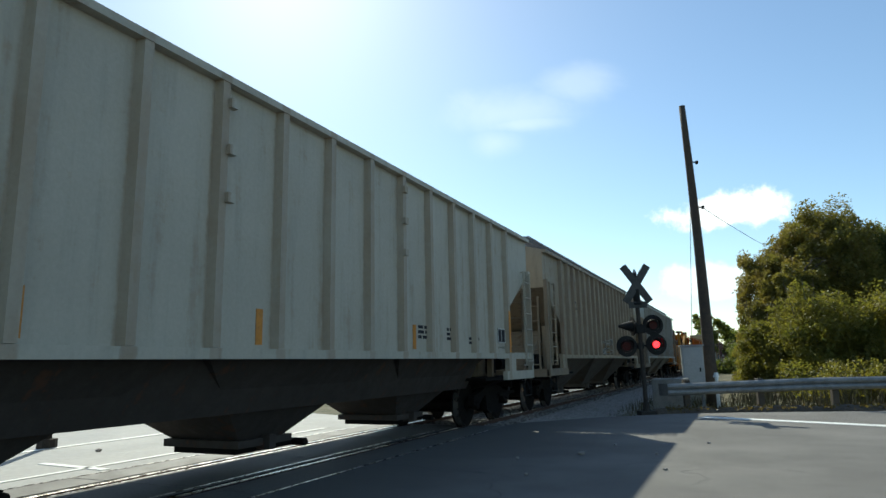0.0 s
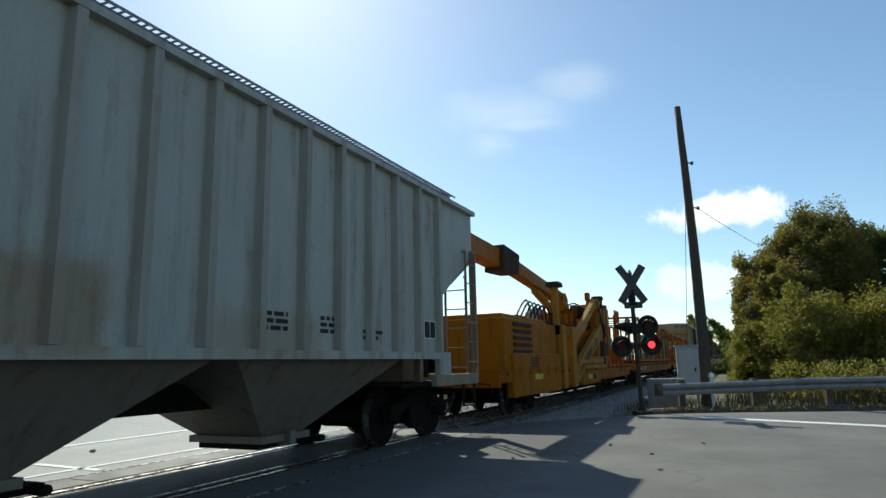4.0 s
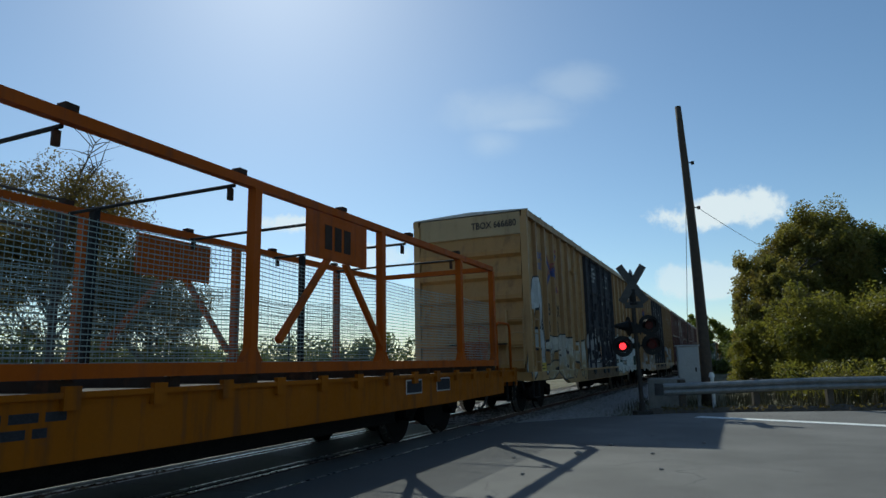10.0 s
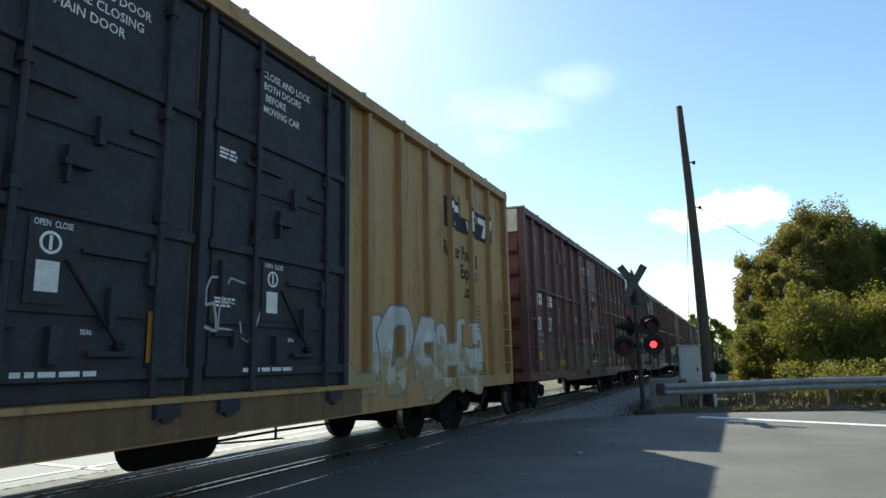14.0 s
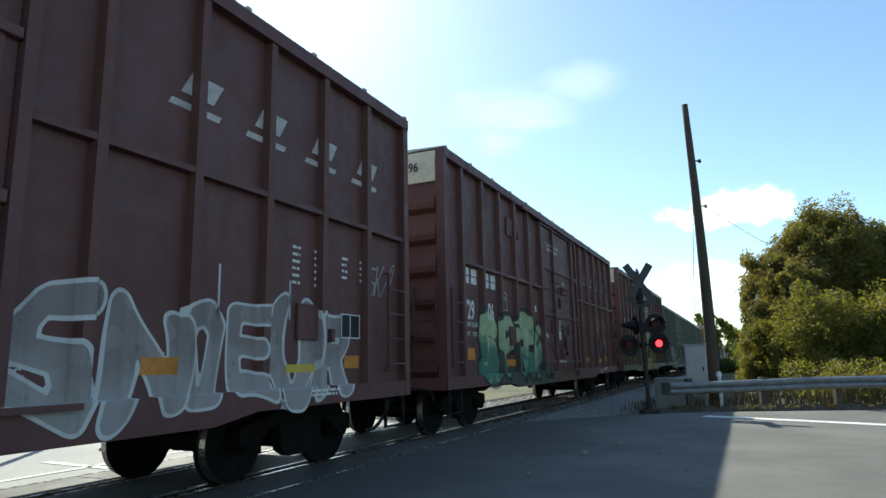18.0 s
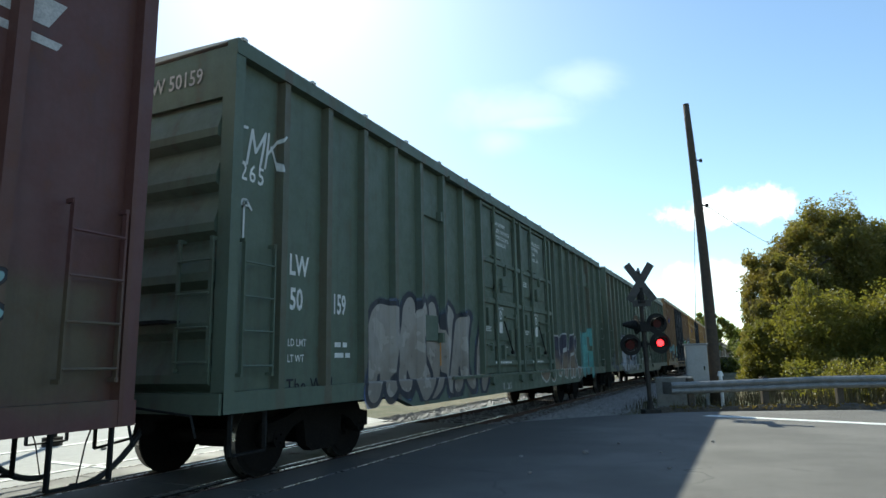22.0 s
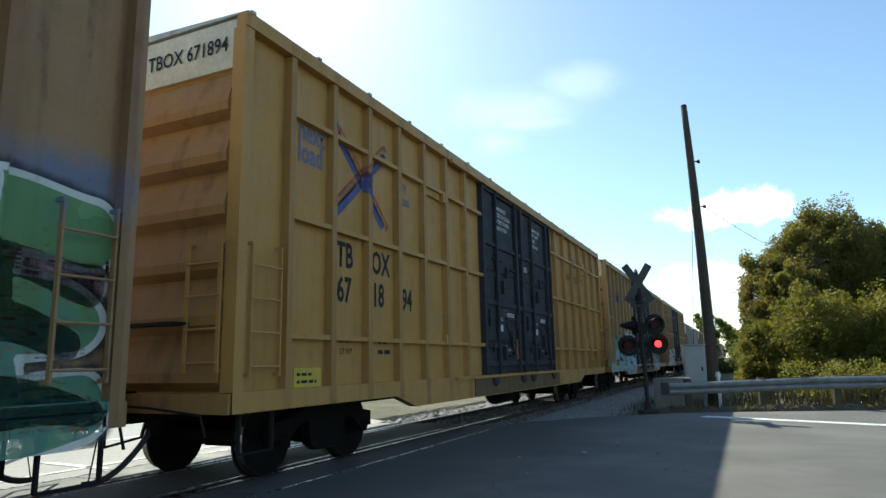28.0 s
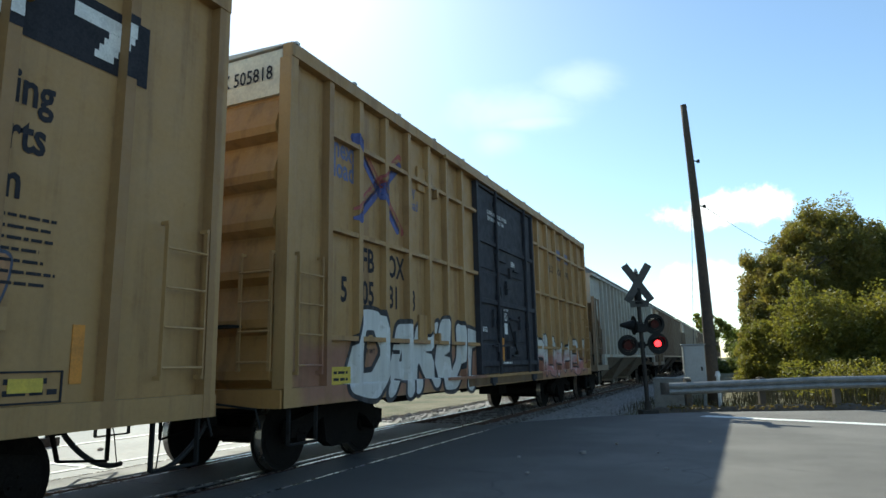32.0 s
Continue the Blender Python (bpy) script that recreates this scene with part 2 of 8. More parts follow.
def graffiti(car, skin, y0, y1, z0, z1, word, fill, fill2, line, rim=None, weight=0.13, opacity=0.95, seed=0.0, slant=0.15, thin=0.03, wave=0.42):
    """A sprayed row of fat letters on a car's side, as a sheet of paint that follows the wall, the posts and the sill."""
    wall, face, inner, outer, posts, sill_top, sill_face = skin
    reach = weight + thin + (0.3 if rim else 0.05)
    step = min(0.032, max(0.011, weight * 0.55))
    ys = np.arange(y0 - reach - 0.15, y1 + reach + 0.15, step)
    knots = [k for p in posts for k in (p - outer, p - inner, p + inner, p + outer) if ys[0] < k < ys[-1]]
    ys = np.unique(np.round(np.concatenate((ys, knots)), 4))
    low = max(z0 - reach, 0.70 if sill_top < 1.3 else sill_top)
    zs = np.arange(low, z1 + reach + 0.1, step)
    if sill_top < 1.3:
        zs = np.unique(np.round(np.concatenate((zs, (sill_top - 0.001, sill_top + 0.006))), 4))
    x = np.full((len(ys), len(zs)), wall)
    for p in posts:
        d = np.abs(ys - p)
        x = np.maximum(x, np.interp(d, (inner, outer), (face, wall))[:, None])
    x[:, zs < sill_top] = np.maximum(x[:, zs < sill_top], sill_face)
    Y, Z = np.meshgrid(ys, zs, indexing="ij")
    k = seed * 1.7
    u = Y - slant * (Z - (z0 + z1) / 2) + wave * 0.19 * (np.sin(2.1 * Y + 2.6 * Z + k) + 0.7 * np.sin(4.3 * Z - 2.9 * Y + 2 * k))
    v = Z + wave * 0.17 * (np.sin(2.4 * Y - 1.9 * Z + 3 * k) + 0.6 * np.sin(5.1 * Y + 2.2 * Z + k))
    rnd = random.Random(int(seed * 100) + 3)
    pitch, hgt = (y1 - y0) / len(word), z1 - z0
    fields = [np.full(Y.shape, 9.0), np.full(Y.shape, 9.0)]
    for i, ch in enumerate(word):
        fat = weight * (rnd.uniform(0.85, 1.2) if wave > 0.1 else 1.0)
        w = pitch * (rnd.uniform(0.84, 1.02) if wave > 0.1 else 1.0) - fat * 1.2
        base = y0 + pitch * i + fat * 0.6 + rnd.uniform(-0.1, 0.1) * wave
        up, h = z0 + fat + rnd.uniform(0, 0.18) * hgt * wave, hgt * (1 - rnd.uniform(0, 0.25) * wave) - 2 * fat
        tilt = rnd.uniform(-0.25, 0.25) * wave
        for s in GLYPHS[ch].split():
            q = [int(c) / 8 for c in s]
            ay, az = base + q[0] * w + tilt * (q[1] - 0.5), up + q[1] * h
            dy, dz = base + q[2] * w + tilt * (q[3] - 0.5) - ay, up + q[3] * h - az
            f = np.clip(((u - ay) * dy + (v - az) * dz) / (dy * dy + dz * dz + 1e-9), 0, 1)
            d = np.hypot(u - ay - f * dy, v - az - f * dz) - fat
            fields[i % 2] = np.minimum(fields[i % 2], d)
    near = np.minimum(*fields) < thin + (0.28 if rim else 0.04)
    idx = np.arange(Y.size).reshape(Y.shape)
    cell = near[:-1, :-1] | near[1:, :-1] | near[1:, 1:] | near[:-1, 1:]
    faces = np.stack((idx[:-1, :-1], idx[1:, :-1], idx[1:, 1:], idx[:-1, 1:]), -1)[cell]
    if not len(faces):
        return None
    used, faces = np.unique(faces, return_inverse=True)
    me = quad_mesh("graffiti", np.stack((x, Y, Z), -1).reshape(-1, 3)[used], faces.reshape(-1, 4))
    for name, f in zip(("stroke_even", "stroke_odd"), fields):
        me.attributes.new(name, "FLOAT", "POINT").data.foreach_set("value", f.reshape(-1)[used].astype(np.float32))
    me.materials.append(spray_mat(fill, fill2, line, rim, thin, opacity, z0, z1))
    ob = new("graffiti" if weight > 0.03 else "sprayed_tag", me)
    ob.parent = car
    return ob


def quad_mesh(name, points, faces):
    me = bpy.data.meshes.new(name)
    n = len(faces)
    me.vertices.add(len(points))
    me.vertices.foreach_set("co", np.ascontiguousarray(points, dtype=np.float32).reshape(-1))
    me.loops.add(4 * n)
    me.loops.foreach_set("vertex_index", np.ascontiguousarray(faces, dtype=np.int32).reshape(-1))
    me.polygons.add(n)
    me.polygons.foreach_set("loop_start", np.arange(0, 4 * n, 4, dtype=np.int32))
    me.update(calc_edges=True)
    return me


def plain(name, colour, rough=0.6, metal=0.0, var=0.25, scale=6.0, relief=0.3, dist=0.01, emit=0.0):
    m, nt, b, vec = base_mat(name)
    n1, n2 = noisen(nt, vec, scale, 5.0, 0.65), noisen(nt, vec, scale * 9, 3.0, 0.6)
    f = mathn(nt, "MULTIPLY_ADD", n2, 0.4, mathn(nt, "MULTIPLY", n1, 0.6))
    col = mixc(nt, ramp(nt, f, 0.35, 0.65), tuple(c * (1 - var) for c in colour), tuple(min(1, c * (1 + var)) for c in colour))
    nt.links.new(col, b.inputs["Base Color"])
    nt.links.new(ramp(nt, n1, 0.3, 0.7, max(0.02, rough - 0.1), min(1, rough + 0.1)), b.inputs["Roughness"])
    b.inputs["Metallic"].default_value = metal
    if relief:
        bump(nt, b, f, relief, dist)
    if emit:
        b.inputs["Emission Color"].default_value = (*colour, 1)
        b.inputs["Emission Strength"].default_value = emit
    MATS[name] = m
    return m


def asphalt_mat():
    m, nt, b, vec = base_mat("asphalt")
    grit = noisen(nt, vec, 90.0, 3.0, 0.7)
    patch = noisen(nt, vec, 0.45, 6.0, 0.6)
    worn = noisen(nt, stretch(nt, vec, 0.25, 1.0, 1.0), 1.4, 4.0, 0.6)
    col = mixc(nt, ramp(nt, patch, 0.35, 0.68), (0.104, 0.097, 0.088), (0.160, 0.150, 0.136))
    col = mixc(nt, mathn(nt, "MULTIPLY", ramp(nt, worn, 0.5, 0.75), 0.4), col, (0.092, 0.086, 0.079))
    # darker strip along the track: the train's shade put into the asphalt colour
    sep = nt.nodes.new("ShaderNodeSeparateXYZ")
    nt.links.new(vec, sep.inputs[0])
    strip = ramp(nt, mathn(nt, "MULTIPLY_ADD", patch, 1.6, sep.outputs[0]), -2.8, -0.9, 1.0, 0.0)
    col = mixc(nt, mathn(nt, "MULTIPLY", strip, 0.75), col, (0.055, 0.052, 0.048))
    col = mixc(nt, 0.45, col, mixc(nt, ramp(nt, grit, 0.35, 0.65), (0.15, 0.15, 0.15), (0.85, 0.85, 0.85)), "OVERLAY")
    v = nt.nodes.new("ShaderNodeTexVoronoi")
    v.feature = "DISTANCE_TO_EDGE"
    v.inputs["Scale"].default_value = 0.32
    wob = nt.nodes.new("ShaderNodeTexNoise")
    wob.inputs["Scale"].default_value = 1.5
    wob.inputs["Detail"].default_value = 6.0
    nt.links.new(vec, wob.inputs["Vector"])
    add = nt.nodes.new("ShaderNodeVectorMath")
    add.operation = "MULTIPLY_ADD"
    nt.links.new(wob.outputs["Color"], add.inputs[0])
    add.inputs[1].default_value = (0.9, 0.9, 0)
    nt.links.new(vec, add.inputs[2])
    nt.links.new(add.outputs[0], v.inputs["Vector"])
    crack = ramp(nt, v.outputs["Distance"], 0.001, 0.006, 1.0, 0.0)
    crack = mathn(nt, "MULTIPLY", crack, ramp(nt, patch, 0.45, 0.6))
    col = mixc(nt, mathn(nt, "MULTIPLY", crack, 0.7), col, (0.03, 0.03, 0.03))
    nt.links.new(col, b.inputs["Base Color"])
    b.inputs["Roughness"].default_value = 0.86
    bump(nt, b, mathn(nt, "SUBTRACT", grit, mathn(nt, "MULTIPLY", crack, 1.5)), 0.5, 0.006)
    MATS["asphalt"] = m


def leaf_mat(name, a, c, e):
    """Leaves: three hues that change from leaf to leaf and from clump to clump, with light passing through."""
    m, nt, b, vec = base_mat(name)
    geo = nt.nodes.new("ShaderNodeNewGeometry")
    clump = noisen(nt, vec, 0.8, 3.0, 0.5)
    col = mixc(nt, ramp(nt, geo.outputs["Random Per Island"], 0.1, 0.95), a, c)
    col = mixc(nt, ramp(nt, clump, 0.5, 0.72), col, e)
    nt.links.new(col, b.inputs["Base Color"])
    b.inputs["Roughness"].default_value = 0.55
    tr = nt.nodes.new("ShaderNodeBsdfTranslucent")
    nt.links.new(mixc(nt, 1.0, col, (1.0, 1.0, 0.55), "MULTIPLY"), tr.inputs["Color"])
    mix = nt.nodes.new("ShaderNodeMixShader")
    mix.inputs[0].default_value = 0.6
    nt.links.new(b.outputs[0], mix.inputs[1])
    nt.links.new(tr.outputs[0], mix.inputs[2])
    nt.links.new(mix.outputs[0], nt.nodes["Material Output"].inputs["Surface"])
    MATS[name] = m


def ground_mat():
    m, nt, b, vec = base_mat("ground")
    n1, n2 = noisen(nt, vec, 0.25, 6.0, 0.65), noisen(nt, vec, 14.0, 4.0, 0.7)
    col = mixc(nt, ramp(nt, n1, 0.4, 0.62), (0.075, 0.075, 0.03), (0.15, 0.125, 0.07))
    col = mixc(nt, 0.5, col, mixc(nt, n2, (0.1, 0.1, 0.1), (0.9, 0.9, 0.9)), "OVERLAY")
    nt.links.new(col, b.inputs["Base Color"])
    b.inputs["Roughness"].default_value = 0.95
    bump(nt, b, n2, 0.8, 0.06)
    MATS["ground"] = m


asphalt_mat()
ground_mat()
plain("marking", (0.72, 0.72, 0.69), 0.7, 0, 0.22, 5.0)
plain("panel", (0.10, 0.094, 0.086), 0.75, 0, 0.3, 3.0)
plain("soil", (0.085, 0.066, 0.046), 0.95, 0, 0.45, 9.0, 0.9, 0.03)
plain("rubber", (0.02, 0.02, 0.02), 0.75, 0, 0.3, 8.0)
plain("rail", (0.45, 0.42, 0.4), 0.28, 0.9, 0.15, 8.0, 0.1)
plain("rail_side", (0.09, 0.05, 0.035), 0.8, 0.2, 0.35, 7.0)
plain("tie", (0.07, 0.055, 0.045), 0.9, 0, 0.4, 6.0, 0.6, 0.01)
plain("ballast", (0.26, 0.24, 0.225), 0.9, 0, 0.45, 11.0, 1.0, 0.05)
plain("kerb", (0.22, 0.21, 0.195), 0.85, 0, 0.2, 5.0)
plain("galvanised", (0.22, 0.225, 0.23), 0.6, 0.4, 0.25, 5.0)
plain("mast_paint", (0.045, 0.040, 0.036), 0.85, 0.0, 0.3, 5.0)
plain("silver_box", (0.31, 0.315, 0.32), 0.5, 0.3, 0.1, 3.0)
plain("black_steel", (0.018, 0.018, 0.018), 0.6, 0.1, 0.4, 6.0)
plain("grimy_steel", (0.010, 0.0085, 0.0075), 0.9, 0.0, 0.5, 6.0, 0.5)
plain("tread", (0.35, 0.33, 0.31), 0.32, 0.9, 0.1, 8.0, 0.1)
plain("pole_wood", (0.06, 0.045, 0.033), 0.9, 0, 0.35, 9.0, 0.7, 0.01)
plain("post_wood", (0.075, 0.06, 0.046), 0.9, 0, 0.35, 9.0, 0.7, 0.01)
plain("bark", (0.085, 0.068, 0.052), 0.95, 0, 0.4, 8.0, 0.8, 0.02)
# sign plates: the shade of their backlit faces is put into this dark colour
plain("sign_back", (0.07, 0.07, 0.068), 0.7, 0.1, 0.25, 5.0)
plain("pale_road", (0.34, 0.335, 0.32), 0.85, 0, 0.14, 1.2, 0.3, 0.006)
plain("white_board", (0.75, 0.75, 0.73), 0.6, 0, 0.15, 5.0)
plain("white_paint", (0.66, 0.66, 0.63), 0.65, 0, 0.18, 6.0, 0)
plain("dark_paint", (0.03, 0.03, 0.035), 0.6, 0, 0.3, 6.0, 0)
plain("cream_paint", (0.62, 0.58, 0.46), 0.6, 0, 0.15, 3.0, 0.2)
plain("blue_paint", (0.12, 0.135, 0.24), 0.6, 0, 0.2, 4.0, 0)
plain("red_paint", (0.40, 0.09, 0.08), 0.6, 0, 0.2, 4.0, 0)
plain("orange_tape", (0.52, 0.21, 0.03), 0.5, 0, 0.2, 6.0, 0)
plain("yellow_label", (0.55, 0.41, 0.06), 0.55, 0, 0.15, 6.0, 0)
plain("lamp_off", (0.05, 0.005, 0.005), 0.35, 0, 0.1, 8.0, 0)
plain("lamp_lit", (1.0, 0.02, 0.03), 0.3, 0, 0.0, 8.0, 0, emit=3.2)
plain("weed", (0.075, 0.068, 0.026), 0.8, 0, 0.5, 2.0, 0)
plain("dry_grass", (0.085, 0.068, 0.034), 0.9, 0, 0.45, 3.0, 0)
plain("net_green", (0.02, 0.24, 0.17), 0.6, 0, 0.25, 4.0, 0)
plain("faded_white", (0.44, 0.42, 0.41), 0.7, 0, 0.25, 5.0, 0)
plain("net_pale", (0.20, 0.27, 0.26), 0.6, 0, 0.25, 4.0, 0)
plain("hose", (0.015, 0.015, 0.016), 0.5, 0, 0.2, 9.0, 0)
for dull in ("mast_paint", "sign_back", "grimy_steel", "black_steel", "rubber", "dark_paint", "lamp_off"):
    MATS[dull].node_tree.nodes["Principled BSDF"].inputs["Specular IOR Level"].default_value = 0.12
leaf_mat("leaf_green", (0.12, 0.15, 0.034), (0.20, 0.22, 0.048), (0.24, 0.225, 0.056))
leaf_mat("leaf_dark", (0.085, 0.105, 0.030), (0.13, 0.15, 0.042), (0.16, 0.155, 0.045))
leaf_mat("leaf_gold", (0.185, 0.178, 0.042), (0.26, 0.228, 0.052), (0.16, 0.175, 0.042))
leaf_mat("leaf_olive", (0.168, 0.156, 0.046), (0.23, 0.198, 0.054), (0.26, 0.190, 0.058))
leaf_mat("leaf_brown", (0.20, 0.165, 0.050), (0.27, 0.21, 0.060), (0.19, 0.185, 0.050))
leaf_mat("leaf_rust", (0.115, 0.080, 0.030), (0.17, 0.125, 0.045), (0.11, 0.10, 0.034))


# ---- building blocks ----
def box(bm, x0, x1, y0, y1, z0, z1, m=None):
    vs = [bm.verts.new((x, y, z)) for x in (x0, x1) for y in (y0, y1) for z in (z0, z1)]
    if m is not None:
        for v in vs:
            v.co = m @ v.co
    for f in ((0, 1, 3, 2), (4, 6, 7, 5), (0, 4, 5, 1), (2, 3, 7, 6), (0, 2, 6, 4), (1, 5, 7, 3)):
        bm.faces.new([vs[i] for i in f])
    return vs


def prism(bm, outline, x0, x1, axis="x"):
    """A solid from an outline of (a, b) pairs, swept from x0 to x1 along an axis."""
    def at(p, k):
        return {"x": (k, p[0], p[1]), "y": (p[0], k, p[1]), "z": (p[0], p[1], k)}[axis]
    lo, hi = [bm.verts.new(at(p, x0)) for p in outline], [bm.verts.new(at(p, x1)) for p in outline]
    n = len(outline)
    fs = [bm.faces.new(lo[::-1]), bm.faces.new(hi)]
    for i in range(n):
        fs.append(bm.faces.new((lo[i], lo[(i + 1) % n], hi[(i + 1) % n], hi[i])))
    bmesh.ops.recalc_face_normals(bm, faces=fs)


def tube(bm, points, r, sides=8, r_end=None, cap=True):
    """A round bar along a line of points, tapering from r to r_end."""
    pts = [Vector(p) for p in points]
    r_end = r if r_end is None else r_end
    rings = []
    ref = Vector((0.13, 0.31, 0.94))
    for i, p in enumerate(pts):
        d = (pts[min(i + 1, len(pts) - 1)] - pts[max(i - 1, 0)]).normalized()
        a = d.cross(ref)
        if a.length < 0.1:
            a = d.cross(Vector((1, 0, 0)))
        a.normalize()
        b = d.cross(a)
        rr = r + (r_end - r) * i / max(1, len(pts) - 1)
        rings.append([bm.verts.new(p + (a * math.cos(k * 2 * math.pi / sides) + b * math.sin(k * 2 * math.pi / sides)) * rr) for k in range(sides)])
    for q, s in zip(rings, rings[1:]):
        for k in range(sides):
            bm.faces.new((q[k], q[(k + 1) % sides], s[(k + 1) % sides], s[k]))
    if cap:
        bm.faces.new(rings[0][::-1])
        bm.faces.new(rings[-1])


def disc(bm, c, r, h, axis="x", sides=20, r2=None):
    """A short round block centred at c."""
    c, d = Vector(c), Vector({"x": (1, 0, 0), "y": (0, 1, 0), "z": (0, 0, 1)}[axis])
    tube(bm, (c - d * h / 2, c + d * h / 2), r, sides, r2)


def bar(bm, a, b, w, h=None):
    """A square bar from a to b."""
    a, b = Vector(a), Vector(b)
    h = w if h is None else h
    d = (b - a)
    q = d.to_track_quat("Y", "Z").to_matrix().to_4x4()
    box(bm, -w / 2, w / 2, 0, d.length, -h / 2, h / 2, Matrix.Translation(a) @ q)


def part(name, bm, material, parent, label="", smooth=False, bevel=0.0):
    """Link a bmesh as one mesh object under a thing or a part."""
    if bevel:
        bmesh.ops.bevel(bm, geom=bm.edges[:], offset=bevel, segments=1, affect="EDGES", clamp_overlap=True)
    me = bpy.data.meshes.new(name)
    bm.to_mesh(me)
    bm.free()
    if smooth:
        me.shade_smooth()
    for x in material if isinstance(material, (list, tuple)) else (material,):
        me.materials.append(MATS[x] if isinstance(x, str) else x)
    ob = new(name, me)
    ob.parent = parent
    if label:
        tagged(ob, label)
    return ob


def lettering(words, size, material, parent, at, face="x", wide=0.85, name="lettering", spacing=1.0, leading=0.9):
    """Words in flat letters on a face that looks along +x (side) or -y (end); at is the lower left corner."""
    cu = bpy.data.curves.new("words", "FONT")
    cu.body, cu.size, cu.space_character, cu.space_line, cu.resolution_u = words, size * 1.4, spacing, leading, 2
    cu.offset = size * (0.035 if size > 0.2 else 0.015)
    ob = bpy.data.objects.new("words", cu)
    me = bpy.data.meshes.new_from_object(ob)
    bpy.data.objects.remove(ob)
    x, y, z = at
    for v in me.vertices:
        a, b = v.co.x * wide, v.co.y
        v.co = (x, y + a, z + b) if face == "x" else (x + a, y, z + b)
    me.materials.append(MATS[material])
    o = new(name, me)
    o.parent = parent
    return o


def bars(rows, material, parent, x, y, z, h, lengths, gap=1.6, name="illegible_lettering"):
    """Lines of writing too small to read: plain bars."""
    bm = bmesh.new()
    rnd = random.Random(int(y * 100 + z * 10))
    for i in range(rows):
        a = y
        end = y + lengths * rnd.uniform(0.7, 1)
        while a < end:
            w = rnd.uniform(1.5, 5) * h
            zz = z - i * h * gap
            vs = [bm.verts.new(p) for p in ((x, a, zz), (x, min(a + w, end), zz), (x, min(a + w, end), zz + h), (x, a, zz + h))]
            bm.faces.new(vs)
            a += w + h * 0.7
    return tagged(part(name, bm, material, parent), kind="stuff")


def thing(name, label, category, group="", kind="", at=(0, 0, 0)):
    ob = new(name)
    ob.location = at
    ob.empty_display_size = 0.2
    return tagged(ob, label, category, group, kind)

# ---- ground, road and track ----
def sheet(name, outline, z, thick, material, label="", category="", kind="structure"):
    bm = bmesh.new()
    prism(bm, outline, z - thick, z, "z")
    ob = part(name, bm, material, None)
    return tagged(ob, label, category, kind=kind)


RAIL_L, RAIL_R = TRACK - 0.7525, TRACK + 0.7525
PANEL_L, PANEL_R = TRACK - 1.48, TRACK + 1.58
PANEL_END = 12.2

sheet("ground", [(-2500, -2500), (2500, -2500), (2500, 2500), (-2500, 2500)], -0.22, 0.3, "ground", "dry grass and weedy earth beside the road", "ground")
sheet("road", [(PANEL_R + 0.004, -26), (60, -26), (60, 2.0), (14, 8.6), (4.6, 14.3), (3.4, 16.6), (3.0, 18.2), (-0.2, 17.2), (-1.6, 16.6), (-3.2, 15.2), (PANEL_R + 0.004, 13.4)], 0.0, 0.3,
      "asphalt", "grey worn asphalt road with fine cracks at the crossing", "road")
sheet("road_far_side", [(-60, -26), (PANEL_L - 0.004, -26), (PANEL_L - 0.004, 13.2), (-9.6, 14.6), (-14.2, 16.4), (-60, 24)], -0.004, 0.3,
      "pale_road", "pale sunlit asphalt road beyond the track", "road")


def stripes():
    def stripe(a, b, w, label="worn white painted line on the asphalt"):
        a, b = Vector((*a, 0)), Vector((*b, 0))
        n = (b - a).normalized().cross(Vector((0, 0, 1))) * w / 2
        bm = bmesh.new()
        pts = [a - n, b - n, b + n, a + n]
        prism(bm, [(p.x, p.y) for p in pts], -0.002, 0.005, "z")
        return tagged(part("road_marking", bm, "marking", None), label, "road marking", "road markings", "structure")
    stripe((-0.95, 15.75), (2.3, 14.35), 0.34)
    stripe((2.3, 14.35), (14.0, 7.4), 0.34)
    stripe((-10.55, -20), (-10.9, 13.8), 0.15)
    stripe((-8.15, -20), (-8.15, 11.6), 0.10)
    stripe((-9.2, 6.2), (-7.75, 6.1), 0.12)


stripes()


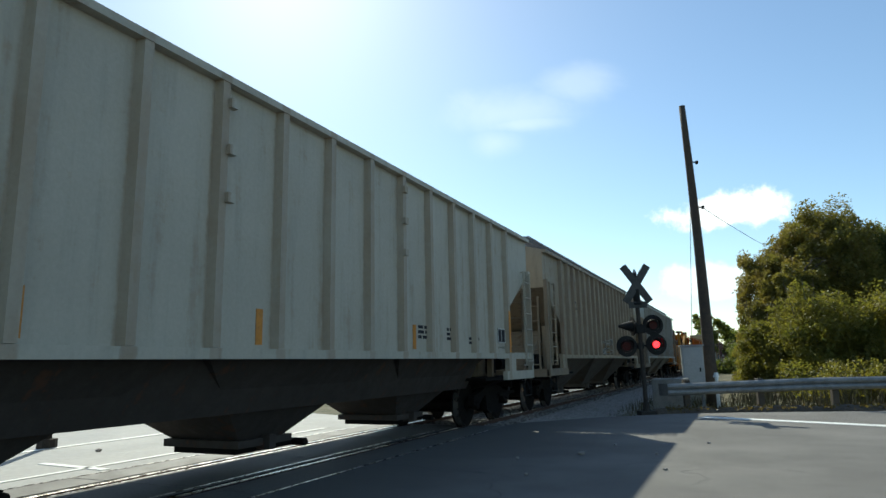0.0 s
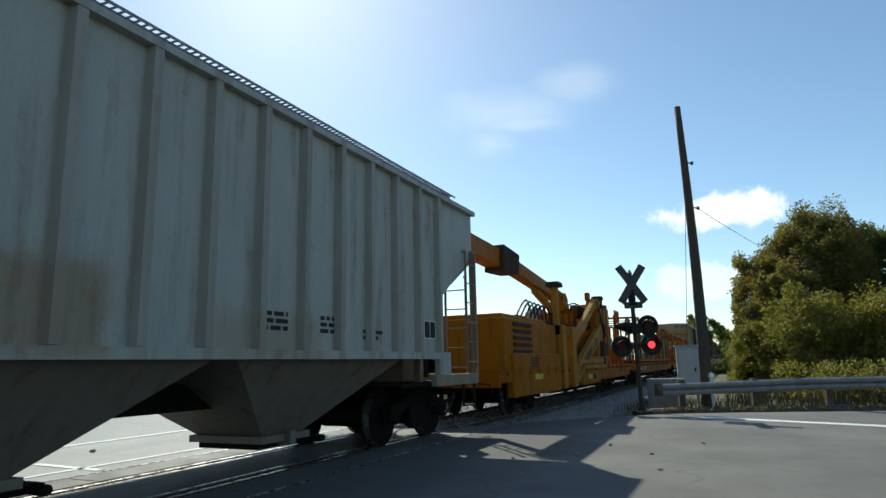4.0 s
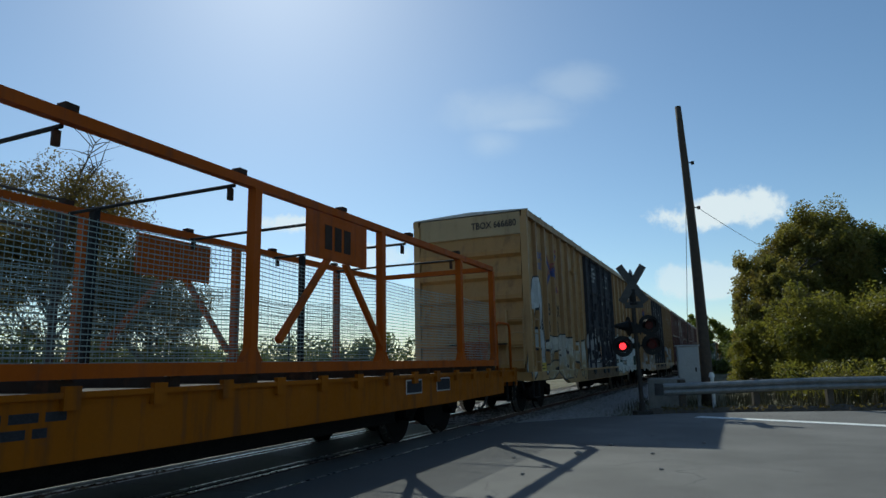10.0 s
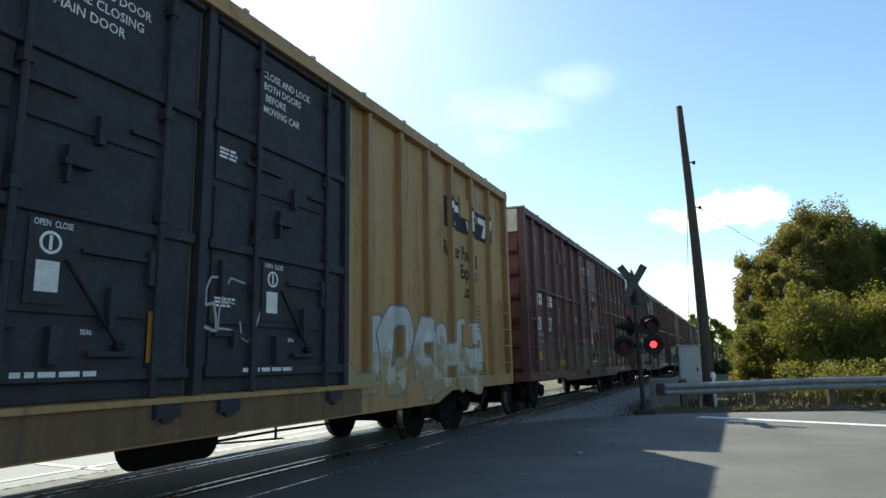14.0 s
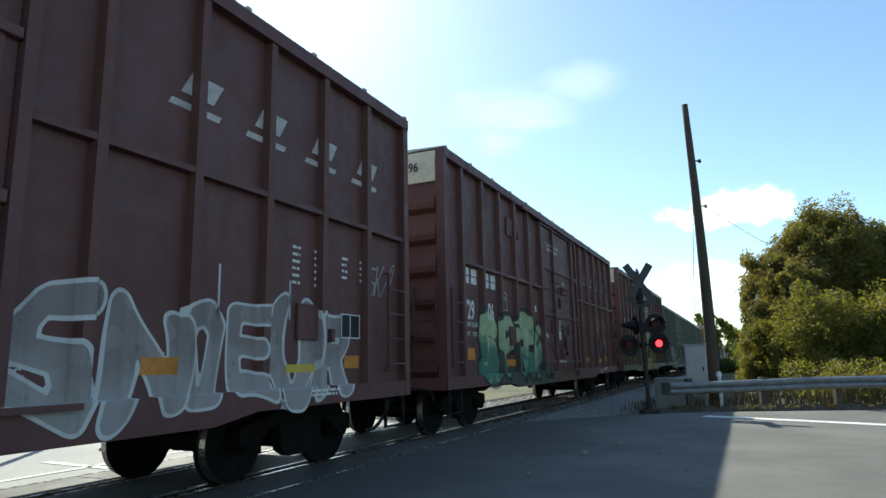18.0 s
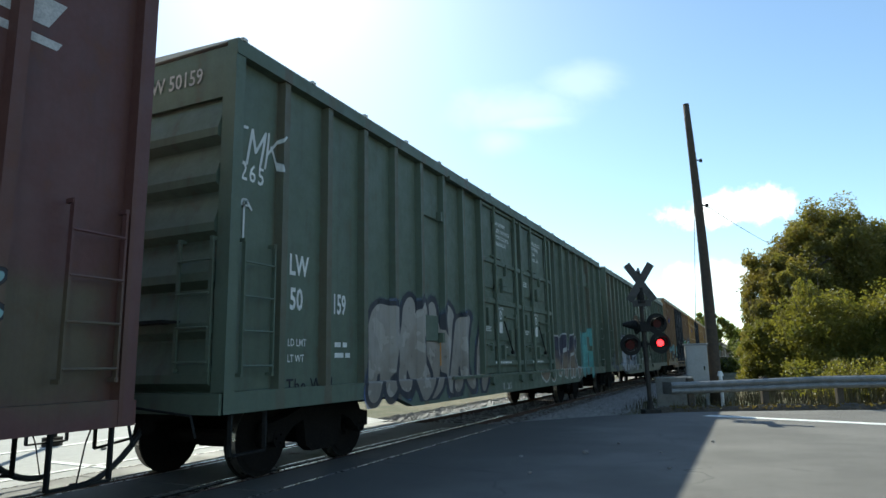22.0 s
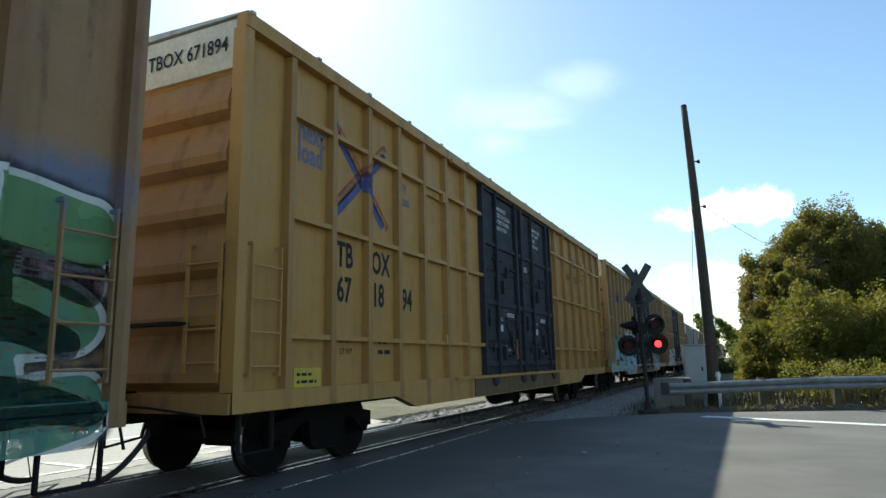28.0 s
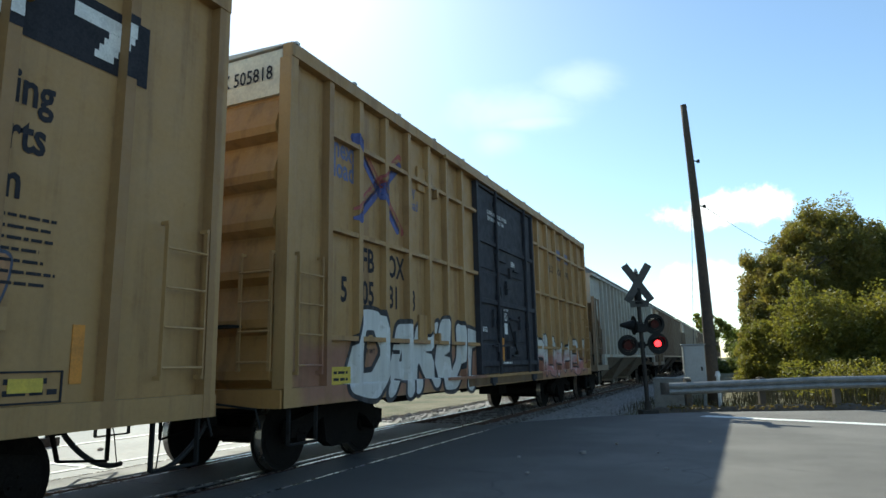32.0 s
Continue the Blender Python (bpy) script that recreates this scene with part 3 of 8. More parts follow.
def track():
    # rails with head, web and foot
    for x, name in ((RAIL_L, "rail"), (RAIL_R, "rail")):
        prof = [(-0.075, -0.18), (0.075, -0.18), (0.075, -0.165), (0.012, -0.145), (0.012, -0.045), (0.036, -0.035), (0.036, -0.006), (0.026, 0.0), (-0.026, 0.0), (-0.036, -0.006),
                (-0.036, -0.035), (-0.012, -0.045), (-0.012, -0.145), (-0.075, -0.165)]
        bm = bmesh.new()
        prism(bm, [(x + a, b) for a, b in prof], -420, 520, "y")
        for f in bm.faces:
            if f.normal.z > 0.6 and f.calc_center_median().z > -0.02:
                f.material_index = 1
        ob = part(name, bm, ("rail_side", "rail"), None)
        tagged(ob, "steel rail with a shiny worn head", "rail", "rails", "structure")
    # crossing panels: field sides and the gauge strip, with dark flangeways beside the rails
    edges = (("panel", PANEL_L, RAIL_L - 0.10), ("rubber", RAIL_L - 0.096, RAIL_L - 0.04), ("rubber", RAIL_L + 0.10, RAIL_L + 0.16), ("panel", RAIL_L + 0.164, RAIL_R - 0.164),
             ("rubber", RAIL_R - 0.16, RAIL_R - 0.10), ("rubber", RAIL_R + 0.04, RAIL_R + 0.096), ("panel", RAIL_R + 0.10, PANEL_R))
    root = thing("crossing_surface", "concrete crossing panels with rubber flangeway strips between the rails", "crossing surface", kind="structure")
    y = -14.0
    k = 0
    while y < PANEL_END - 0.1:
        for m, a, b in edges:
            bm = bmesh.new()
            z = -0.002 if m == "panel" else -0.012
            box(bm, a + 0.004, b - 0.004, y + 0.006, y + 2.432, -0.16, z)
            part("panel" if m == "panel" else "rubber_strip", bm, m, root, bevel=0.006 if m == "panel" else 0)
        y += 2.44
        k += 1
    # steel edge angles of the panels, worn bright
    for x in (PANEL_L + 0.02, RAIL_L + 0.2, RAIL_R - 0.2, PANEL_R - 0.03):
        bm = bmesh.new()
        box(bm, x - 0.016, x + 0.016, -14, PANEL_END - 0.3, -0.03, 0.003)
        part("steel_edge", bm, "rail", root)
    # ballast bed beyond the crossing on both sides, with loose stones on it
    for a, b in ((13.3, 520), (-420, -14.2)):
        bm = bmesh.new()
        prism(bm, [(TRACK - 3.4, -0.25), (TRACK - 1.9, -0.10), (TRACK + 1.9, -0.10), (TRACK + 3.2, -0.25)], a, b, "y")
        tagged(part("ballast_bed", bm, "ballast", None), "grey crushed stone ballast under the track", "ballast", kind="structure")
    bm = bmesh.new()
    rnd = random.Random(3)
    for i in range(9000):
        y = 12.4 + 34 * rnd.random() ** 1.6
        x = TRACK + rnd.uniform(-3.9, 3.7)
        if abs(abs(x - TRACK) - 0.7525) < 0.08:
            continue
        e = abs(x - TRACK)
        z = -0.10 if e < 1.9 else -0.10 - (e - 1.9) * 0.1
        s = rnd.uniform(0.02, 0.05)
        vs = [bm.verts.new((x + s * rnd.uniform(0.6, 1.2) * a, y + s * rnd.uniform(0.6, 1.2) * b, z + s * c + 0.02)) for a, b, c in ((1, 0, 0), (-0.5, 0.9, 0), (-0.5, -0.9, 0), (0, 0.1, 0.9))]
        for f in ((0, 1, 3), (1, 2, 3), (2, 0, 3)):
            bm.faces.new([vs[j] for j in f])
    tagged(part("ballast_stones", bm, "ballast", None), "loose grey ballast stones along the track", "gravel", kind="stuff")
    bm = bmesh.new()
    box(bm, -1.3, 1.3, -0.11, 0.11, -0.2, -0.085)
    first = part("tie", bm, "tie", None)
    tagged(first, "dark creosoted wooden tie under the rails", "railway tie", "track ties")
    first.location = (TRACK, 13.0, 0)
    for i in range(1, 120):
        o = first.copy()
        scene.collection.objects.link(o)
        o.location = (TRACK, 13.0 + 0.52 * i, 0)


track()


def guardrail():
    d = Vector((1, 0.393, 0)).normalized()
    n = Vector((d.y, -d.x, 0))
    a = Vector((-1.95, 18.27, 0))
    root = thing("guardrail", "weathered galvanised steel W-beam guardrail on wooden posts", "guardrail")
    prof = [(0.0, 0.42), (0.055, 0.45), (0.075, 0.50), (0.055, 0.545), (0.01, 0.575), (0.055, 0.605), (0.075, 0.655), (0.055, 0.705), (0.0, 0.735)]
    length = 26.0
    seg = 3.81
    k = 0
    s = 0.0
    while s < length:
        e = min(s + seg, length)
        bm = bmesh.new()
        rows = []
        for q in (s, e + 0.06):
            base = a + d * q
            drop = -0.09 if q == 0 else 0
            rows.append([[bm.verts.new(base + n * (u + w + 0.004 * (k % 2)) + Vector((0, 0, z + drop))) for u, z in prof] for w in (0.09, 0.086)])
        for i in range(len(prof) - 1):
            bm.faces.new((rows[0][0][i], rows[1][0][i], rows[1][0][i + 1], rows[0][0][i + 1]))
            bm.faces.new((rows[0][1][i + 1], rows[1][1][i + 1], rows[1][1][i], rows[0][1][i]))
        for i in (0, len(prof) - 1):
            bm.faces.new((rows[0][0][i], rows[0][1][i], rows[1][1][i], rows[1][0][i]))
        part("rail_beam", bm, "galvanised", root)
        s, k = e, k + 1
    # end shoe, rounded
    bm = bmesh.new()
    for i in range(7):
        u0, u1 = math.pi * i / 7, math.pi * (i + 1) / 7
        p = [a + n * (0.13 - 0.13 * math.sin(u)) * 1.0 + d * (-0.16 * math.sin(u)) + n * (0.12 * math.cos(u) - 0.05) for u in (u0, u1)]
        vs = [bm.verts.new(q + Vector((0, 0, z))) for q in p for z in (0.34, 0.65)]
        bm.faces.new((vs[0], vs[2], vs[3], vs[1]))
    bmesh.ops.solidify(bm, geom=bm.faces[:], thickness=0.004)
    part("end_shoe", bm, "galvanised", root, "rounded galvanised end shoe")
    i = 0
    s = 0.55
    while s < length:
        c = a + d * s
        m = Matrix.Translation(c) @ Matrix.Rotation(math.atan2(d.y, d.x), 4, "Z")
        bm = bmesh.new()
        box(bm, -0.08, 0.08, -0.02, 0.13, -0.4, 0.74, m)
        part("post", bm, "post_wood", root, bevel=0.01)
        bm = bmesh.new()
        box(bm, -0.07, 0.07, -0.085, -0.022, 0.42, 0.72, m)
        part("spacer_block", bm, "post_wood", root)
        bm = bmesh.new()
        disc(bm, m @ Vector((0, -0.115, 0.575)), 0.018, 0.02, "y", 8)
        part("bolt", bm, "galvanised", root)
        s += 1.905
        i += 1


guardrail()


# ---- crossing signal ----
FLASHERS = []


def crossing_signal(at=(-2.34, 17.28, -0.02), turn=26):
    root = thing("crossing_signal", "railway crossing signal with crossbuck and red flashing lamps", "crossing signal", at=at)
    root.rotation_euler = (0, radians(-1.0), radians(turn))
    # local -y is the face
    bm = bmesh.new()
    tube(bm, ((0, 0, 0.0), (0, 0, 3.55)), 0.055, 12)
    part("mast", bm, "mast_paint", root, smooth=False)
    bm = bmesh.new()
    disc(bm, (0, 0, 0.12), 0.10, 0.24, "z", 12, 0.075)
    box(bm, -0.2, 0.2, -0.2, 0.2, -0.1, 0.03)
    part("base", bm, "mast_paint", root)
    bm = bmesh.new()
    disc(bm, (0, 0, 3.6), 0.06, 0.1, "z", 10, 0.02)
    part("mast_cap", bm, "galvanised", root)
    for k, ang in enumerate((56, -56)):
        bm = bmesh.new()
        m = Matrix.Translation((0, -0.075 - 0.012 * k, 3.26)) @ Matrix.Rotation(radians(ang), 4, "Y")
        box(bm, -0.575, 0.575, -0.005, 0.005, -0.10, 0.10, m)
        part("crossbuck_blade", bm, "sign_back", root, "crossbuck blade with its backlit shade put into a dark colour", bevel=0.003)
    bm = bmesh.new()
    box(bm, -0.24, 0.24, -0.075, -0.065, 2.63, 2.80)
    part("track_count_sign", bm, "sign_back", root, bevel=0.003)
    bm = bmesh.new()
    disc(bm, (0, 0, 2.95), 0.09, 0.34, "z", 12, 0.10)
    disc(bm, (0, 0, 2.74), 0.13, 0.06, "z", 14)
    part("bell", bm, "black_steel", root, "dark round crossing bell on the mast")
    # lamp arms: front pair low, rear pair higher, one more seen from the side
    def lamp(x, y, z, face, lit_phase):
        s = -1 if face else 1
        unit = part("lamp_backboard", _backboard(x, y, z, s), "black_steel", root, "black round lamp backboard")
        bm = bmesh.new()
        # hood: a half sleeve over the lens
        n = 12
        for i in range(n):
            a0, a1 = math.pi * (i / n) * 1.3 - 0.47, math.pi * ((i + 1) / n) * 1.3 - 0.47
            ln = 0.26
            vs = []
            for a in (a0, a1):
                vs += [bm.verts.new((x + 0.16 * math.cos(a), y + s * 0.02, z + 0.16 * math.sin(a))),
                       bm.verts.new((x + 0.16 * math.cos(a), y + s * (0.10 + (ln - 0.10) * max(0, math.sin(a))), z + 0.16 * math.sin(a)))]
            bm.faces.new((vs[0], vs[1], vs[3], vs[2]))
        bmesh.ops.solidify(bm, geom=bm.faces[:], thickness=0.004)
        part("hood", bm, "black_steel", unit)
        bm = bmesh.new()
        n = 20
        rings = [[bm.verts.new((x + r * math.cos(2 * math.pi * i / n), y - s * dy, z + r * math.sin(2 * math.pi * i / n))) for i in range(n)] for r, dy in ((0.118, 0.0), (0.162, 0.0), (0.15, 0.2), (0.112, 0.18))]
        for p, q in zip(rings, rings[1:] + rings[:1]):
            for i in range(n):
                bm.faces.new((p[i], p[(i + 1) % n], q[(i + 1) % n], q[i]))
        bm.faces.new(rings[2])
        bm.faces.new(rings[3][::-1])
        part("housing", bm, "black_steel", unit)
        if lit_phase is None:
            bm = bmesh.new()
            disc(bm, (x, y + s * 0.022, z), 0.105, 0.01, "y", 20)
            part("lens", bm, "lamp_off", unit, "dark red lens, unlit")
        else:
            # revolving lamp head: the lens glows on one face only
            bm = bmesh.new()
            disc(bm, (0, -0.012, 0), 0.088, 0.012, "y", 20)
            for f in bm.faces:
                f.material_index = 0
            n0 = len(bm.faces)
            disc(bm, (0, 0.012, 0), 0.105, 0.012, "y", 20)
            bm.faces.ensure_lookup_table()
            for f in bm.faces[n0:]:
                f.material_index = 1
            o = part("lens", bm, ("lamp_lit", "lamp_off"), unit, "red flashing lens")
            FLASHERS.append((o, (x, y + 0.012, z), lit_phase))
        return unit

    def _backboard(x, y, z, s):
        bm = bmesh.new()
        n = 28
        ring = [(math.cos(2 * math.pi * i / n), math.sin(2 * math.pi * i / n)) for i in range(n)]
        r0, r1 = 0.165, 0.27
        for yy, flip in ((y, False), (y + 0.006, True)):
            inner, outer = [bm.verts.new((x + r0 * a, yy, z + r0 * b)) for a, b in ring], [bm.verts.new((x + r1 * a, yy, z + r1 * b)) for a, b in ring]
            for i in range(n):
                f = (inner[i], outer[i], outer[(i + 1) % n], inner[(i + 1) % n])
                bm.faces.new(f if flip else f[::-1])
        return bm
    bm = bmesh.new()
    bar(bm, (-0.40, 0.06, 1.66), (0.40, 0.06, 1.66), 0.05)
    bar(bm, (0, 0.02, 1.58), (0, 0.02, 1.74), 0.14)
    part("cross_arm", bm, "black_steel", root)
    bm = bmesh.new()
    bar(bm, (-0.05, 0.10, 2.16), (0.42, 0.10, 2.16), 0.05)
    bar(bm, (0, 0.04, 2.08), (0, 0.04, 2.24), 0.14)
    part("cross_arm", bm, "black_steel", root)
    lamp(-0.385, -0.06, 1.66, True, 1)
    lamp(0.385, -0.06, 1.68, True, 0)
    lamp(0.37, 0.02, 2.18, True, None)
    # the pair that faces the other road, seen edge on
    bm = bmesh.new()
    disc(bm, (-0.16, 0.05, 2.17), 0.25, 0.012, "x", 24)
    part("side_lamp_backboard", bm, "black_steel", root)
    bm = bmesh.new()
    tube(bm, ((-0.16, 0.05, 2.17), (-0.52, 0.05, 2.19)), 0.15, 14, 0.04)
    part("side_hood", bm, "black_steel", root)
    bm = bmesh.new()
    disc(bm, (-0.05, 0.05, 2.17), 0.11, 0.2, "x", 14)
    part("side_housing", bm, "black_steel", root)
    bm = bmesh.new()
    box(bm, -0.12, 0.12, -0.12, 0.12, 1.98, 2.2)
    part("junction_box", bm, "black_steel", root, bevel=0.01)
    return root


crossing_signal()


def signal_case():
    root = thing("signal_case", "silver metal equipment case on a post by the track", "signal case", at=(-1.42, 21.2, -0.2))
    root.rotation_euler = (0, 0, radians(8))
    bm = bmesh.new()
    box(bm, -0.31, 0.31, -0.22, 0.22, 0.45, 1.86)
    part("cabinet", bm, "silver_box", root, bevel=0.012)
    bm = bmesh.new()
    box(bm, -0.27, 0.27, -0.236, -0.222, 0.5, 1.8)
    d = part("door", bm, "silver_box", root, bevel=0.005)
    bm = bmesh.new()
    box(bm, 0.17, 0.21, -0.262, -0.238, 1.1, 1.22)
    part("handle", bm, "black_steel", d)
    bm = bmesh.new()
    box(bm, -0.35, 0.35, -0.27, 0.27, 1.862, 1.9)
    part("roof", bm, "silver_box", root, bevel=0.01)
    for x in (-0.22, 0.22):
        bm = bmesh.new()
        box(bm, x - 0.04, x + 0.04, -0.1, 0.1, 0, 0.449)
        part("leg", bm, "galvanised", root)
    v = thing("vent_pipe", "short white capped pipe beside the signal case", "pipe", at=(-0.78, 21.0, -0.2))
    bm = bmesh.new()
    tube(bm, ((0, 0, 0), (0, 0, 0.95)), 0.05, 10)
    part("stem", bm, "white_board", v)
    bm = bmesh.new()
    disc(bm, (0, 0, 1.0), 0.09, 0.14, "z", 12, 0.05)
    part("cap", bm, "white_board", v)
    c = thing("concrete_block", "pale low concrete block behind the guardrail", "concrete block", at=(-2.0, 20.2, -0.22))
    bm = bmesh.new()
    box(bm, -0.5, 0.5, -0.3, 0.3, 0, 0.95)
    part("block", bm, "kerb", c, bevel=0.02)


signal_case()


def utility_pole():
    root = thing("utility_pole", "tall dark leaning wooden utility pole without crossarms", "utility pole", at=(-0.98, 22.2, -0.22))
    top = Vector((-0.13, 0, 10.0))
    bm = bmesh.new()
    tube(bm, [(top.x * t + 0.06 * math.sin(t * 3.1), 0, top.z * t) for t in [i / 10 for i in range(11)]], 0.2, 14, 0.10)
    part("shaft", bm, "pole_wood", root, smooth=True)
    for z, w in ((8.0, 0.16), (6.45, 0.2)):
        bm = bmesh.new()
        t = z / 10
        bar(bm, (top.x * t + 0.1, -0.02, z), (top.x * t + 0.1 + w, -0.02, z - 0.05), 0.035)
        disc(bm, (top.x * t + 0.12 + w, -0.02, z - 0.05), 0.05, 0.10, "z", 8)
        part("insulator_bracket", bm, "black_steel", root)
    # slack wires: two drops, and one that runs off behind the trees
    def wire(a, b, sag, n=14):
        bm = bmesh.new()
        a, b = Vector(a), Vector(b)
        tube(bm, [a.lerp(b, i / n) - Vector((0, 0, sag * 4 * (i / n) * (1 - i / n))) for i in range(n + 1)], 0.009, 5)
        part("wire", bm, "hose", root)
    wire((-0.05, 0, 8.0), (-0.55, 0, 0.9), 0.0)
    wire((-0.08, -0.1, 7.2), (-0.1, -0.1, 0.9), 0.0)
    wire((0.2, 0, 6.42), (7.5, 24.0, 6.3), 0.5)


utility_pole()

# ---- the train ----
HW = 1.596             # half the width of the car bodies
WHEEL_R = 0.44


def gone(t):
    """Metres that the train has rolled after t seconds; it slows down a little."""
    return 10.0 * t - 0.0055 * t * t


CARS = []              # (thing, place of its front end at the start)
WHEELS = []            # (wheelset, place in its truck, along the car, place of the car)


def wheelset_mesh():
    bm = bmesh.new()
    tube(bm, ((-1.05, 0, 0), (1.05, 0, 0)), 0.085, 10)
    for s in (-1, 1):
        x = s * 0.7525
        disc(bm, (x, 0, 0), WHEEL_R, 0.12, "x", 30)
        disc(bm, (x - s * 0.07, 0, 0), WHEEL_R + 0.028, 0.03, "x", 30)
        disc(bm, (x + s * 0.066, 0, 0), WHEEL_R - 0.06, 0.012, "x", 24, WHEEL_R - 0.07)
        disc(bm, (x + s * 0.09, 0, 0), 0.13, 0.06, "x", 16)
        disc(bm, (s * 1.03, 0, 0), 0.10, 0.10, "x", 12)
        for k in range(3):
            a = k * 2.094
            disc(bm, (s * 1.085, 0.055 * math.cos(a), 0.055 * math.sin(a)), 0.016, 0.03, "x", 6)
    bm.normal_update()
    for f in bm.faces:
        c = f.calc_center_median()
        if abs(f.normal.x) < 0.3 and abs(abs(c.x) - 0.7525) < 0.065 and math.hypot(c.y, c.z) > 0.4:
            f.material_index = 1
    me = bpy.data.meshes.new("wheelset")
    bm.to_mesh(me)
    bm.free()
    for m in ("grimy_steel", "tread"):
        me.materials.append(MATS[m])
    return me


def side_frame_mesh(s):
    bm = bmesh.new()
    if True:
        x0, x1 = (0.93, 1.07) if s > 0 else (-1.07, -0.93)
        out = [(-1.08, 0.42), (-1.08, 0.62), (-0.75, 0.68), (-0.35, 0.80), (0.35, 0.80), (0.75, 0.68), (1.08, 0.62), (1.08, 0.42), (0.78, 0.42), (0.62, 0.55), (0.42, 0.62), (0.36, 0.30), (0.22, 0.22),
               (-0.22, 0.22), (-0.36, 0.30), (-0.42, 0.62), (-0.62, 0.55), (-0.78, 0.42)]
        prism(bm, out, x0, x1, "x")
        for y in (-0.24, -0.08, 0.08, 0.24):
            for z in (0.36, 0.43, 0.50):
                disc(bm, (s * 1.0, y, z + 0.03), 0.07, 0.035, "z", 10)
    me = bpy.data.meshes.new("side_frame")
    bm.to_mesh(me)
    bm.free()
    me.materials.append(MATS["grimy_steel"])
    return me


WHEELSET, FRAMES = wheelset_mesh(), (side_frame_mesh(-1), side_frame_mesh(1))


def truck(car, y, place):
    """A two-axle truck under a car, centred y metres behind its front end."""
    bm = bmesh.new()
    box(bm, -0.92, 0.92, y - 0.18, y + 0.18, 0.34, 0.74)
    disc(bm, (0, y, 0.80), 0.2, 0.16, "z", 14)
    t = part("truck", bm, "grimy_steel", car, "grimy cast steel two-axle truck")
    for me in FRAMES:
        f = new("side_frame", me)
        f.parent, f.location = t, (0, y, 0)
    for dy in (-0.89, 0.89):
        w = new("wheelset", WHEELSET)
        w.parent, w.location = t, (0, y + dy, WHEEL_R)
        WHEELS.append((w, (0, y + dy, WHEEL_R), place + y + dy))
        bm = bmesh.new()
        for s in (-1, 1):
            box(bm, s * 0.70 - 0.06, s * 0.70 + 0.06, y + dy * 0.47 - 0.03, y + dy * 0.47 + 0.03, 0.32, 0.58)
        bar(bm, (-0.75, y + dy * 0.42, 0.42), (0.75, y + dy * 0.42, 0.42), 0.06)
        box(bm, -0.69, 0.69, y + dy * 0.38 - 0.05, y + dy * 0.38 + 0.05, 0.24, 0.62)
        part("brake_beam", bm, "grimy_steel", t)


def couplers(car, L, reach=0.62, z=0.88, lead=0.0):
    for y0, s in ((-lead, -1), (L, 1)):
        bm = bmesh.new()
        box(bm, -0.16, 0.16, min(y0 + s * -0.5, y0 + s * 0.2), max(y0 + s * -0.5, y0 + s * 0.2), z - 0.17, z + 0.17)
        box(bm, -0.075, 0.075, min(y0, y0 + s * reach), max(y0, y0 + s * reach), z - 0.08, z + 0.08)
        box(bm, -0.17, 0.13, min(y0 + s * (reach - 0.28), y0 + s * reach), max(y0 + s * (reach - 0.28), y0 + s * reach), z - 0.15, z + 0.15)
        c = part("coupler", bm, "grimy_steel", car, bevel=0.02)
        bm = bmesh.new()
        pts = [(s * -0.42, y0 + s * (-0.12 + 0.78 * k / 9), z - 0.16 - 0.5 * math.sin(k / 9 * 1.75) ** 0.8) for k in range(10)]
        tube(bm, pts, 0.030, 8)
        hose = part("air_hose", bm, "hose", car, smooth=True)
        bm = bmesh.new()
        box(bm, s * -0.42 - 0.05, s * -0.42 + 0.05, min(y0 - s * 0.2, y0 - s * 0.06), max(y0 - s * 0.2, y0 - s * 0.06), z - 0.26, z - 0.08)
        bar(bm, (s * -0.42, y0 - s * 0.1, z - 0.1), (s * -0.30, y0 - s * 0.1, z + 0.06), 0.02)
        part("angle_cock", bm, "grimy_steel", hose)
        bm = bmesh.new()
        tube(bm, ((s * -0.42, y0 + s * 0.6, z - 0.63), (s * -0.3, y0 + s * 0.45, z - 0.3), (s * -0.2, y0 + s * 0.3, z - 0.1)), 0.008, 4)
        part("hose_chain", bm, "grimy_steel", hose)
        bm = bmesh.new()
        bar(bm, (s * 0.5, y0 - s * 0.25, z - 0.12), (s * 0.5, y0 - s * 0.25, z - 0.46), 0.03)
        bar(bm, (s * 0.5, y0 - s * 0.25, z - 0.46), (s * 0.5, y0 - s * 0.75, z - 0.40), 0.025)
        bar(bm, (s * 0.5, y0 - s * 0.75, z - 0.40), (s * 0.5, y0 - s * 0.85, z - 0.05), 0.03)
        part("brake_pipe_bracket", bm, "grimy_steel", car)
        bm = bmesh.new()
        tube(bm, [(0.15, y0 + s * 0.25, z + 0.05), (0.7, y0 + s * 0.22, z + 0.02), (1.35, y0 + s * 0.16, z - 0.05), (1.42, y0 + s * 0.16, z - 0.25)], 0.014, 6)
        part("uncoupling_lever", bm, "black_steel", car)


def ladder(car, material, x, y, z0, z1, w=0.46, n=5, face="x", name="ladder"):
    """Rungs between two stiles, standing off the side (face x) or the end (face y)."""
    bm = bmesh.new()
    def at(u, z, off):
        return (x + off, y + u, z) if face == "x" else (x + u, y + off, z)
    o = 0.09 if face == "x" else (-0.09 if face == "y" else 0.09)
    for u in (0, w):
        bar(bm, at(u, z0, o * 0.8), at(u, z1, o * 0.8), 0.045, 0.02)
        for z in (z0 + 0.02, z1 - 0.02):
            bar(bm, at(u, z, 0), at(u, z, o), 0.035)
    for i in range(n):
        z = z0 + (z1 - z0) * (i + 0.3) / n
        tube(bm, (at(0, z, o), at(w, z, o)), 0.013, 6)
    return part(name, bm, material, car)


